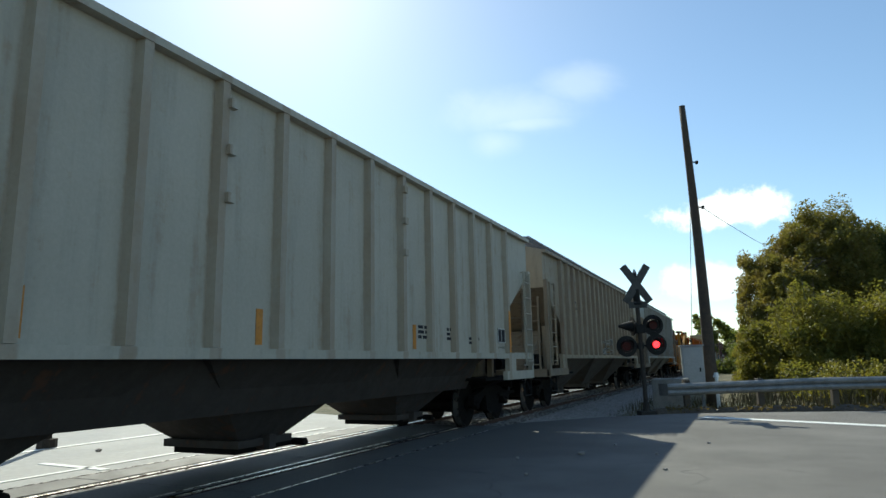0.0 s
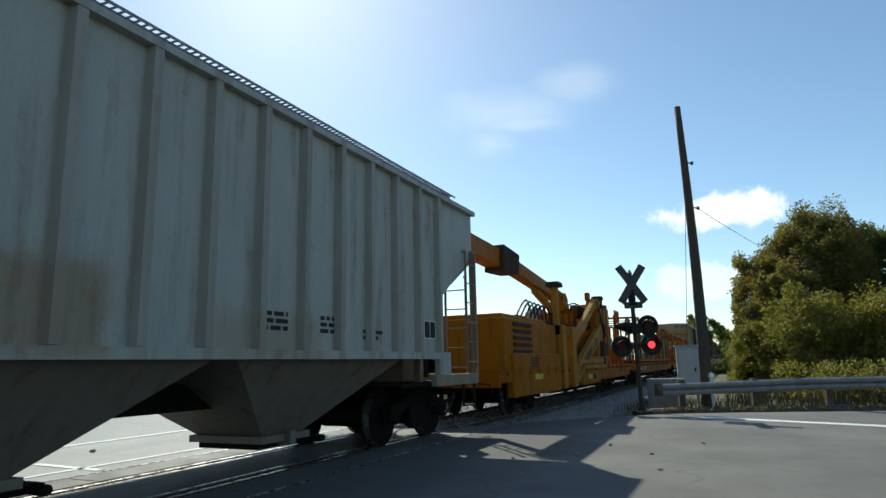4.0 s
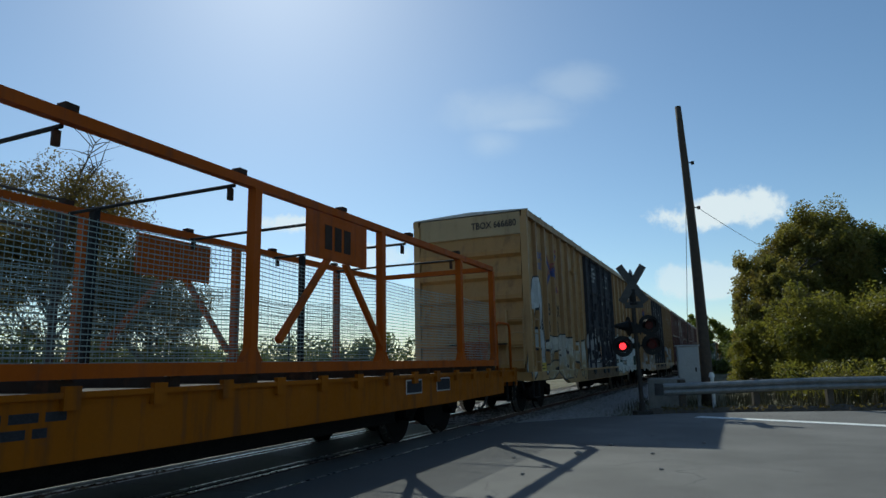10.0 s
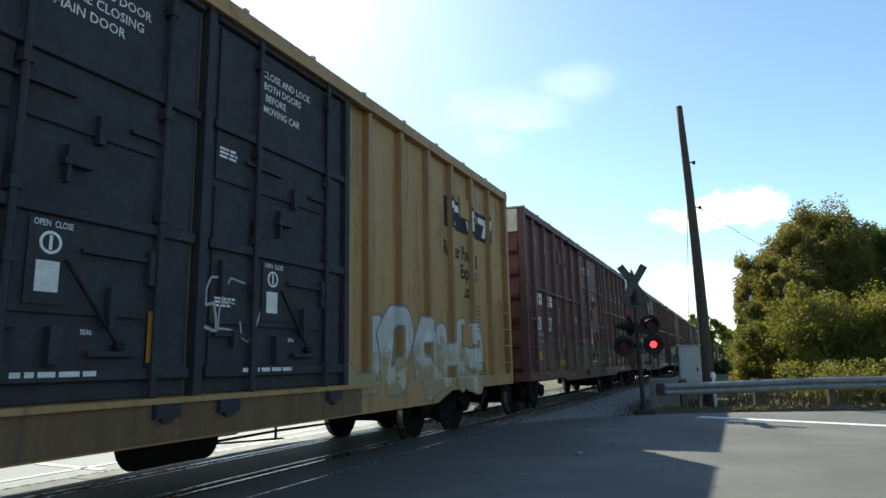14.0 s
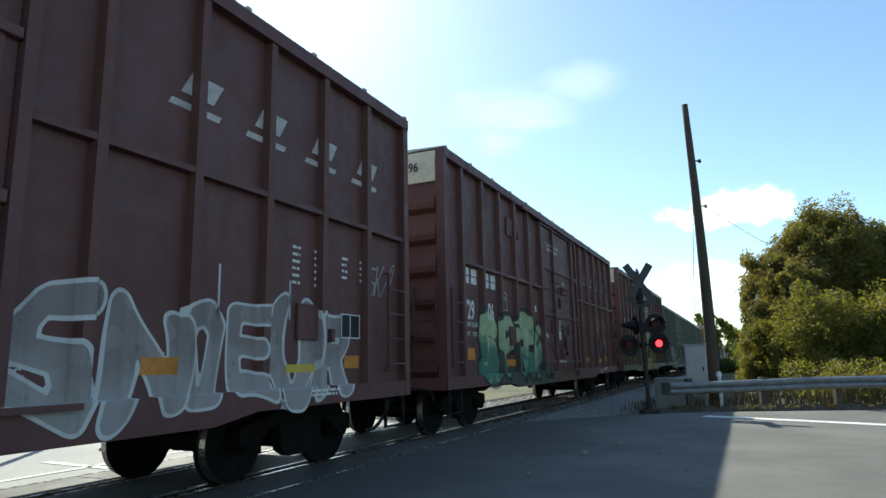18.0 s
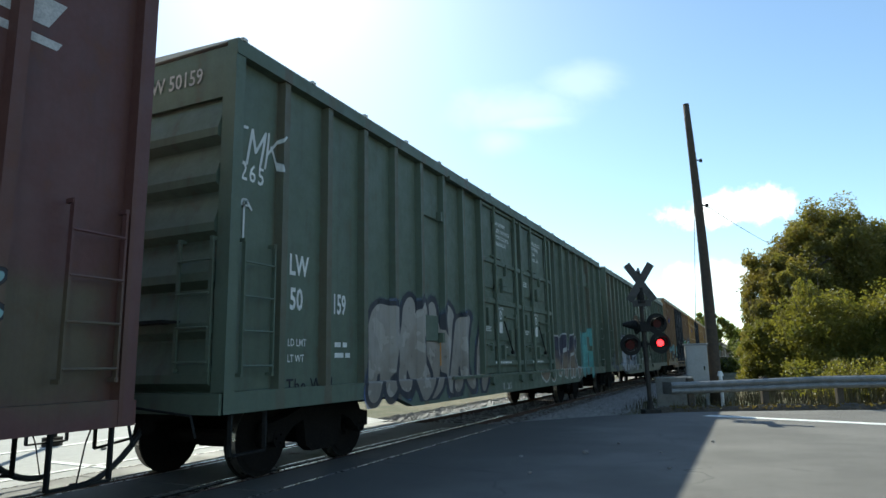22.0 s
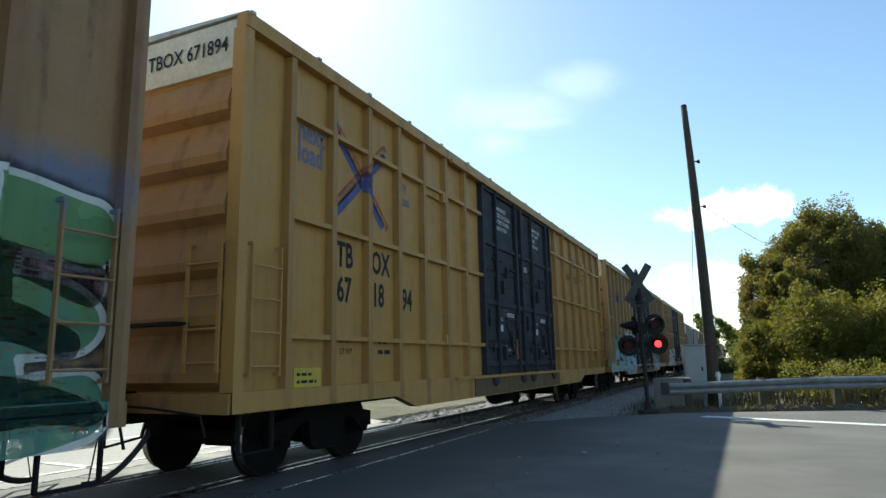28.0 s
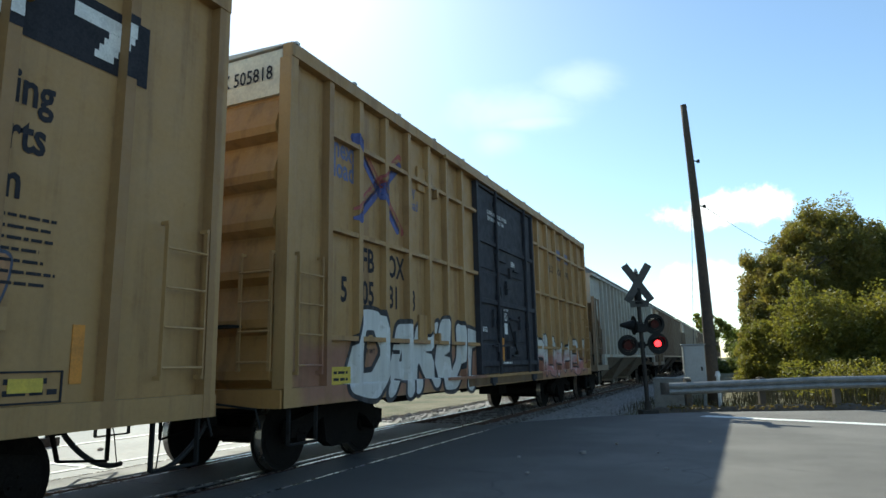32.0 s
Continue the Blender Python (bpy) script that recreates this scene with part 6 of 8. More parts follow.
def boxcars():
    y60 = dict(L=18.55, top=5.1, doors=(6.95, 11.92), posts_front=7, posts_rear=6, deep=0.18, end_paint="yellow_end", door_sill="yellow_grimy")
    boxcar(114.68, body="yellow_a", door_mat="door_black_a", number="TBOX 666680", end_panel="tan_panel", label="yellow boxcar with black doors and white sprayed graffiti", extra=yellow_extra(("6", "66", "680"), 6.95, 11.92), **y60)
    boxcar(134.0, body="yellow_b", door_mat="door_black_b", number="TBOX 666330", label="yellow boxcar with black doors and pale drippy graffiti", extra=yellow_extra(("6", "66", "330"), 6.95, 11.92), **y60)
    m50 = dict(L=15.6, top=5.1, doors=(6.0, 9.72), posts_front=5, posts_rear=5, cream=True, end_paint="maroon_end", deep=0.1)
    boxcar(153.83, body="maroon_a", door_mat="maroon_a", number="728727", label="dark maroon boxcar with faint yellow graffiti", extra=bnsf_extra("728", "727", 6.0, 9.72), belts=(3.14,), **m50)
    boxcar(171.2, body="maroon_b", door_mat="maroon_b", number="729143", label="maroon boxcar with grey and green balloon graffiti", extra=bnsf_extra("729", "143", 6.0, 9.72), belts=(3.14,), **m50)
    boxcar(188.15, body="maroon_c", door_mat="maroon_c", number="729196", label="maroon boxcar with pale green graffiti letters", extra=bnsf_extra("729", "106", 6.0, 9.72), belts=(3.14,), **m50)
    boxcar(205.5, body="maroon_d", door_mat="maroon_d", number="726187", label="maroon boxcar overpainted in green and yellow", extra=bnsf_extra("726", "187", 6.0, 9.72), belts=(), **m50)
    g60 = dict(L=18.4, top=4.7, doors=(6.88, 11.8), posts_front=7, posts_rear=7, cream=False, deep=0.18, end_paint="green_end")
    boxcar(222.1, body="green_a", door_mat="green_a", number="LW 50159", label="dull green boxcar with large grey graffiti letters", extra=green_extra("50", "159", 6.88, 11.8), **g60)
    boxcar(241.5, body="green_b", door_mat="green_b", number="LW 50171", label="dull green boxcar with white graffiti", extra=green_extra("50", "171", 6.88, 11.8), **g60)
    boxcar(260.84, body="yellow_c", door_mat="door_black_d", number="TBOX 662012", label="rusty yellow-brown boxcar with green and teal graffiti", extra=yellow_extra(("6", "62", "012"), 6.95, 11.92, "b"), **y60)
    boxcar(280.6, body="yellow_d", door_mat="door_black_c", number="TBOX 671894", label="clean yellow boxcar with black doors and gridded sides", belts=(1.62, 3.0, 4.25), extra=yellow_extra(("67", "18", "94"), 6.95, 11.92, "b", belts=True), **y60)
    boxcar(300.5, body="yellow_e", door_mat="door_black_d", number="TBOX 665234", label="yellow boxcar with pale blue graffiti along its base", extra=yellow_extra(("6", "65", "23"), 6.95, 11.92), **y60)
    boxcar(320.06, body="yellow_f", door_mat="door_black_c", number="FBOX 505818", label="yellow boxcar with gridded sides and white graffiti", belts=(1.62, 3.0, 4.25), extra=yellow_extra(("5", "05", "818"), 5.9, 9.55, "b", belts=True),
           L=15.5, top=5.1, doors=(5.9, 9.55), posts_front=7, posts_rear=6, end_paint="yellow_end", door_sill="yellow_grimy")


# ---- covered hoppers ----
def hopper(place, L, body, under, label, number="", rows=(), n_posts=14, bays=3, top=4.25, sill=1.5):
    car = thing("covered_hopper", label, "hopper car", "cars of the goods train")
    CARS.append((car, place))
    side = HW - 0.095
    e = 1.62
    # body: a long trough with sloping end sheets
    bm = bmesh.new()
    prism(bm, [(0.0, top - 0.02), (0.0, 3.25), (e + 0.9, 1.9), (e + 0.9, sill), (L - e - 0.9, sill), (L - e - 0.9, 1.9), (L, 3.25), (L, top - 0.02)], -side + 0.02, side - 0.02, "x")
    part("body", bm, "hopper_grime", car)
    for ya, yb in ((-0.012, 0.0), (L, L + 0.012)):
        bm = bmesh.new()
        box(bm, -side, side, ya, yb, 3.24, top)
        part("end_sheet", bm, body, car)
    for s in (-1, 1):
        bm = bmesh.new()
        x0, x1 = sorted((s * (side - 0.015), s * side))
        prism(bm, [(0.0, top), (0.0, 3.45), (0.12, 3.3), (e, 2.35), (e, sill - 0.03), (L - e, sill - 0.03), (L - e, 2.35), (L - 0.12, 3.3), (L, 3.45), (L, top)], x0, x1, "x")
        part("side_sheet", bm, body, car)
        for i in range(n_posts):
            y = e + 0.05 + (L - 2 * e - 0.1) * i / (n_posts - 1)
            bm = bmesh.new()
            xa, xb = s * (side - 0.005), s * HW
            prism(bm, [(xa, y - 0.07), (xb, y - 0.05), (xb, y + 0.05), (xa, y + 0.07)], sill - 0.02, top - 0.05, "z")
            part("side_post", bm, body, car)
        bm = bmesh.new()
        x0, x1 = sorted((s * (side - 0.04), s * (HW + 0.01)))
        box(bm, x0, x1, e - 0.25, L - e + 0.25, sill - 0.13, sill - 0.025)
        box(bm, x0, x1, 0.0, L, top - 0.06, top + 0.02)
        part("side_sill", bm, body, car)
        for y0, q in ((0.0, 1), (L, -1)):
            bm = bmesh.new()
            x0, x1 = sorted((s * (HW - 0.10), s * HW))
            box(bm, x0, x1, *sorted((y0 + q * 0.02, y0 + q * 0.14)), 0.92, 3.46)
            part("corner_post", bm, body if place < 0 else "hopper_grime", car)
            bm = bmesh.new()
            box(bm, x0, x1, *sorted((y0 + q * 0.142, y0 + q * (e + 0.3))), 0.92, 1.10)
            part("side_beam", bm, "hopper_grime" if place > 0 else body, car)
            if place < 0:
                bm = bmesh.new()
                box(bm, x0 + 0.01, x1 - 0.01, *sorted((y0 + q * 0.142, y0 + q * (e - 0.282))), 1.36, 1.50)
                part("side_beam", bm, body, car)
            bm = bmesh.new()
            box(bm, x0 + 0.002, x1 + 0.004, *sorted((y0 + q * (e - 0.28), y0 + q * (e + 0.16))), 1.102, sill - 0.02)
            part("bolster_web", bm, body, car)
        y = 0.18 if s > 0 else L - 0.66
        ladder(car, "hopper_grime" if place > 20 else body, (HW - 0.05) if s > 0 else -HW - 0.05, y, 1.2, 3.4, 0.46, 6)
        ladder(car, "hopper_grime" if place > 20 else body, (HW - 0.05) if s > 0 else -HW - 0.05, L - 0.62 if s > 0 else 0.18, 1.2, 3.4, 0.46, 6)
        stirrup(car, s * (HW - 0.05), 0.16, 0.95, 0.52, 0.42)
        stirrup(car, s * (HW - 0.05), L - 0.68, 0.95, 0.52, 0.42)
    for y0, q in ((0.0, 1), (L, -1)):
        ladder(car, "hopper_grime", 0.9, y0 + q * 0.03, 1.1, 3.0, 0.44, 5, "y" if q > 0 else "z", "end_ladder")
        bm = bmesh.new()
        box(bm, -HW + 0.04, HW - 0.04, *sorted((y0 + q * 0.02, y0 + q * 0.24)), 0.90, 1.10)
        part("end_sill", bm, "hopper_grime", car)
        bm = bmesh.new()
        box(bm, -HW + 0.11, HW - 0.11, *sorted((y0 + q * 0.245, y0 + q * (e + 1.3))), 0.93, 0.985)
        part("end_platform", bm, "grimy_steel", car)
        bm = bmesh.new()
        prism(bm, [(-1.42, 0.92), (1.42, 0.92), (1.1, 0.80), (0.45, 0.66), (-0.45, 0.66), (-1.1, 0.80)], *sorted((y0 + q * 1.45, y0 + q * 2.05)), "y")
        part("body_bolster", bm, "grimy_steel", car)
        bm = bmesh.new()
        tube(bm, ((-1.2, y0 + q * 0.55, 0.78), (1.2, y0 + q * 0.55, 0.78)), 0.05, 8)
        bar(bm, (1.15, y0 + q * 0.3, 0.62), (1.15, y0 + q * 1.3, 0.58), 0.06)
        bar(bm, (0.6, y0 + q * 0.3, 0.72), (0.5, y0 + q * 1.7, 0.55), 0.05)
        part("brake_rigging", bm, "grimy_steel", car)
        for x in (-1.05, 1.05):
            bm = bmesh.new()
            bar(bm, (x, y0 + q * 1.5, 0.95), (x, y0 + q * 1.5, 2.3), 0.12)
            part("end_strut", bm, "hopper_grime", car)
        bm = bmesh.new()
        prism(bm, [(y0 + q * 0.75, 0.99), (y0 + q * 1.7, 0.99), (y0 + q * 1.7, 2.2), (y0 + q * 1.25, 1.75), (y0 + q * 0.75, 1.72)], -0.85, 0.85, "x")
        part("shear_box", bm, "hopper_grime", car, bevel=0.02)
        bm = bmesh.new()
        box(bm, 0.86, 0.95, *sorted((y0 + q * 0.9, y0 + q * 1.3)), 1.05, 1.5)
        disc(bm, (0.95, y0 + q * 0.55, 1.25), 0.13, 0.5, "y", 12)
        part("brake_valve", bm, "grimy_steel", car)
        bm = bmesh.new()
        hub = Vector((-0.55, y0 - q * 0.04, 2.3))
        rim = [hub + Vector((0.27 * math.cos(k * 0.3491), 0, 0.27 * math.sin(k * 0.3491))) for k in range(19)]
        tube(bm, rim, 0.014, 6)
        for k in (0, 3, 6, 9, 12, 15):
            bar(bm, hub, rim[k], 0.018)
        bar(bm, hub, hub + Vector((0, q * 0.3, 0)), 0.05)
        part("brake_wheel", bm, "black_steel", car)
    # roof, hatches and gratings
    bm = bmesh.new()
    prism(bm, [(-side, top - 0.02), (side, top - 0.02), (side - 0.05, top + 0.03), (0.75, top + 0.24), (-0.75, top + 0.24), (-side + 0.05, top + 0.03)], 0.02, L - 0.02, "y")
    part("roof", bm, body, car)
    for i in range(5):
        bm = bmesh.new()
        y = L * (i + 0.5) / 5
        box(bm, -0.3, 0.3, y - 1.2, y + 1.2, top + 0.242, top + 0.32)
        part("hatch", bm, body, car, bevel=0.02)
    for x in (-0.6, 0.6) if place < 0 else (-0.92, 0.92):
        bm = bmesh.new()
        for k in range(5):
            bar(bm, (x - 0.24 + k * 0.12, -0.05, top + 0.40), (x - 0.24 + k * 0.12, L + 0.05, top + 0.40), 0.012, 0.03)
        for k in range(int(L / 0.09)):
            y = k * 0.09
            bar(bm, (x - 0.25, y, top + 0.40), (x + 0.25, y, top + 0.40), 0.012, 0.022)
        for k in range(12):
            y = 0.2 + (L - 0.4) * k / 11
            bar(bm, (x, y, top + 0.2), (x, y, top + 0.39), 0.05)
        part("running_board", bm, "galvanised", car, "open steel grating walkway on the roof")
    for y0, q in ((0.0, -1), (L, 1)):
        bm = bmesh.new()
        for k in range(4):
            bar(bm, (-0.95, y0 + q * (0.02 + k * 0.06), top + 0.25), (0.95, y0 + q * (0.02 + k * 0.06), top + 0.25), 0.02)
        for k in range(20):
            bar(bm, (-0.95 + 1.9 * k / 19, y0 - q * 0.1, top + 0.25), (-0.95 + 1.9 * k / 19, y0 + q * 0.21, top + 0.25), 0.015)
        part("end_walkway", bm, "galvanised", car)
    # discharge bays
    span = (L - 2 * (e + 0.95)) / bays
    for i in range(bays):
        c = e + 0.95 + span * (i + 0.5)
        bm = bmesh.new()
        a, b, z0, z1 = span * 0.49, 0.42, sill - 0.04, 0.42
        lo = [(-0.55, c - b, z1), (0.55, c - b, z1), (0.55, c + b, z1), (-0.55, c + b, z1)]
        hi = [(-side + 0.05, c - a, z0), (side - 0.05, c - a, z0), (side - 0.05, c + a, z0), (-side + 0.05, c + a, z0)]
        vl, vh = [bm.verts.new(p) for p in lo], [bm.verts.new(p) for p in hi]
        bm.faces.new(vl[::-1]), bm.faces.new(vh)
        for k in range(4):
            bm.faces.new((vl[k], vl[(k + 1) % 4], vh[(k + 1) % 4], vh[k]))
        box(bm, -0.6, 0.62, c - b - 0.08, c + b + 0.08, 0.33, 0.418)
        box(bm, 0.5, 0.72, c - 0.06, c + 0.06, 0.28, 0.46)
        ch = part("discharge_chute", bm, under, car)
        bm = bmesh.new()
        box(bm, -0.5, 0.5, c - b, c + b + 0.35, 0.25, 0.328)
        disc(bm, (0.66, c + b + 0.2, 0.30), 0.05, 0.2, "x", 10)
        part("outlet_gate", bm, "grimy_steel", ch)
    bm = bmesh.new()
    box(bm, -0.25, 0.25, 0.1, L - 0.1, 0.80, 1.1)
    part("centre_sill", bm, "grimy_steel", car)
    couplers(car, L, 0.6)
    truck(car, 1.48, place)
    truck(car, L - 1.48, place)
    bm = bmesh.new()
    disc(bm, (-0.3, 0.8, 1.35), 0.2, 0.7, "x", 12)
    part("brake_cylinder", bm, "grimy_steel", car)
    x = side + 0.004
    posts = [e + 0.05 + (L - 2 * e - 0.1) * i / (n_posts - 1) for i in range(n_posts)]
    for t in TAGS.get(body, ()):
        graffiti(car, (side + 0.003, HW + 0.003, 0.05, 0.072, posts, sill + 0.01, HW), *t)
    if 10 < place < 30:
        bars(3, "dark_paint", car, x, 6.15, 2.02, 0.035, 0.5)
    for text, size, y, z in rows:
        lettering(text, size, "dark_paint", car, (x, y, z), wide=0.6)
    if number:
        lettering(number, 0.19, "dark_paint", car, (0.3, -0.016, top - 0.38), "y", 0.85)
    bars(3, "dark_paint", car, x, 10.9, 1.85, 0.05, 0.6)
    bars(3, "dark_paint", car, x, 12.0, 1.85, 0.05, 0.5)
    bars(2, "dark_paint", car, x, 13.0, 1.72, 0.05, 0.6)
    patch(car, "dark_paint", x, L - 2.2, L - 1.76, 1.70, 2.0, "data_panel", "black data panel with white frame")
    bm = bmesh.new()
    for a, b, c, d in ((0, 0, 0.44, 0.015), (0, 0.285, 0.44, 0.015), (0, 0, 0.015, 0.3), (0.425, 0, 0.015, 0.3), (0.21, 0, 0.012, 0.3)):
        box(bm, x + 0.004, x + 0.008, L - 2.2 + a, L - 2.2 + a + c, 1.7 + b, 1.7 + b + d)
    part("data_frame", bm, "white_paint", car)
    return car


def hoppers():
    def tabs(car, L):
        x = HW + 0.003
        for i, y in enumerate((6.5, 10.25)):
            for z in (2.92, 3.42, 3.92):
                bm = bmesh.new()
                box(bm, HW - 0.03, HW + 0.05, y, y + 0.1, z, z + 0.1)
                part("grab_bracket", bm, "hopper_grey", car)
        for y in (2.6, 4.45, 7.0, 10.6):
            patch(car, "orange_tape", HW - 0.088, y + 0.12, y + 0.22, 1.52, 1.9, "reflector_tape")
        patch(car, "orange_tape", HW + 0.004, 15.07, 15.18, 1.5, 2.4, "reflector_tape")
    L0 = 16.8
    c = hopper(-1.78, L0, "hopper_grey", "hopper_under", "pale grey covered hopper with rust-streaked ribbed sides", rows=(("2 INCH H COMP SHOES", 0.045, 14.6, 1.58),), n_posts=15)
    tabs(c, L0)
    # sloping mass between the bays, in the paint that holds the underside's shade
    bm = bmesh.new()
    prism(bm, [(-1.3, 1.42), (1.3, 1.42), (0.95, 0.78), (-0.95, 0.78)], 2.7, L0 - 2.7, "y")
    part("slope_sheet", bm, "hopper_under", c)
    hopper(16.48, 16.8, "hopper_tan", "hopper_under_mid", "beige weathered covered hopper with small graffiti", number="NOKL\n833118", rows=(("NO", 0.28, 3.38, 2.88), ("KL", 0.28, 4.13, 2.88), ("83", 0.31, 3.38, 2.36), ("31", 0.31, 4.13, 2.36), ("18", 0.31, 4.88, 2.36)), n_posts=19)
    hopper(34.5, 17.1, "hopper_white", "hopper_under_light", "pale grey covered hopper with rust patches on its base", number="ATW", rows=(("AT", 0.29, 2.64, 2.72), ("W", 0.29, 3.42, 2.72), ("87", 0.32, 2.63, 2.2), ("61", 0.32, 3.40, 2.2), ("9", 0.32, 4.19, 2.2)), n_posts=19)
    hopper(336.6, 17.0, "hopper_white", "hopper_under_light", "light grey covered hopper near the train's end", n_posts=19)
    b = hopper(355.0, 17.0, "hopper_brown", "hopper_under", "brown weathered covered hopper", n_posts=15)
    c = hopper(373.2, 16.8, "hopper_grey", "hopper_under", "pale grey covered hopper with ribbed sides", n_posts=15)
    for i, src in enumerate((b, b, c, b)):
        o = copy_thing(src, Matrix())
        CARS.append((o, 391.4 + 18.3 * i))


# ---- rack flats ----
def flatcar_base(name, place, L, label, category="flatcar", lead=0.0, step=0.92):
    """Deck, sills and trucks of a flatcar. lead: how far the front platform reaches out before the start of the car; step: where its side sill deepens."""
    car = thing(name, label, category, "cars of the goods train")
    CARS.append((car, place))
    w = 1.50
    bm = bmesh.new()
    for s in (-1, 1):
        x0, x1 = sorted((s * (w - 0.12), s * w))
        prism(bm, [(-lead, 0.86), (step - 0.02, 0.86), (step, 0.64), (step + 3.0, 0.61), (L - 3.9, 0.61), (L - 0.92, 0.64), (L - 0.90, 0.86), (L, 0.86), (L, 1.12), (-lead, 1.12)], x0, x1, "x")
        box(bm, *sorted((s * (w - 0.02), s * (w + 0.05))), 0.004 - lead, L - 0.004, 1.08, 1.125)
    part("side_sill", bm, "orange_yellow", car)
    bm = bmesh.new()
    box(bm, -w + 0.122, w - 0.122, 0.11 - lead, L - 0.11, 1.04, 1.118)
    part("deck", bm, "machine_dark", car)
    for s in (-1, 1):
        for i in range(int(L / 0.82)):
            y = 0.5 + i * 0.82
            bm = bmesh.new()
            box(bm, *sorted((s * (w + 0.004), s * (w + 0.056))), y, y + 0.14, 0.99, 1.17)
            part("stake_pocket", bm, "orange_yellow", car)
    bm = bmesh.new()
    box(bm, -0.3, 0.3, 0.1, L - 0.1, 0.62, 1.03)
    part("centre_sill", bm, "grimy_steel", car)
    # plain dark block that fills the space under the deck between the trucks
    bm = bmesh.new()
    box(bm, -1.25, 1.25, 5.3, L - 5.3, 0.40, 0.72)
    part("underdeck_block", bm, "grimy_steel", car, bevel=0.03)
    for y0, q in ((-lead, 1), (L, -1)):
        bm = bmesh.new()
        box(bm, -w - 0.006, w + 0.006, *sorted((y0 - q * 0.012, y0 + q * 0.1)), 0.76, 1.16)
        part("end_sill", bm, "orange_yellow", car)
        for s in (-1, 1):
            stirrup(car, s * (w - 0.03), y0 + (0.12 if q > 0 else -0.6), 0.86, 0.46, 0.42)
    couplers(car, L, 0.6 if not lead else 0.4, lead=lead)
    truck(car, 3.55 - 1.3 * lead, place)
    truck(car, L - 3.55, place)
    return car, w


def handrail(car, pts, r=0.028, material="orange"):
    bm = bmesh.new()
    tube(bm, pts, r, 8)
    return part("handrail", bm, material, car, smooth=True)


def hoop(car, x, y0, y1, z0, z1, axis="y"):
    c = 0.16
    def p(u, z):
        return (x, u, z) if axis == "y" else (u, x, z)
    s = 1 if y1 > y0 else -1
    handrail(car, [p(y0, z0), p(y0, z1 - c), p(y0 + s * c * 0.3, z1 - c * 0.3), p(y0 + s * c, z1), p(y1 - s * c, z1), p(y1 - s * c * 0.3, z1 - c * 0.3), p(y1, z1 - c), p(y1, z0)])


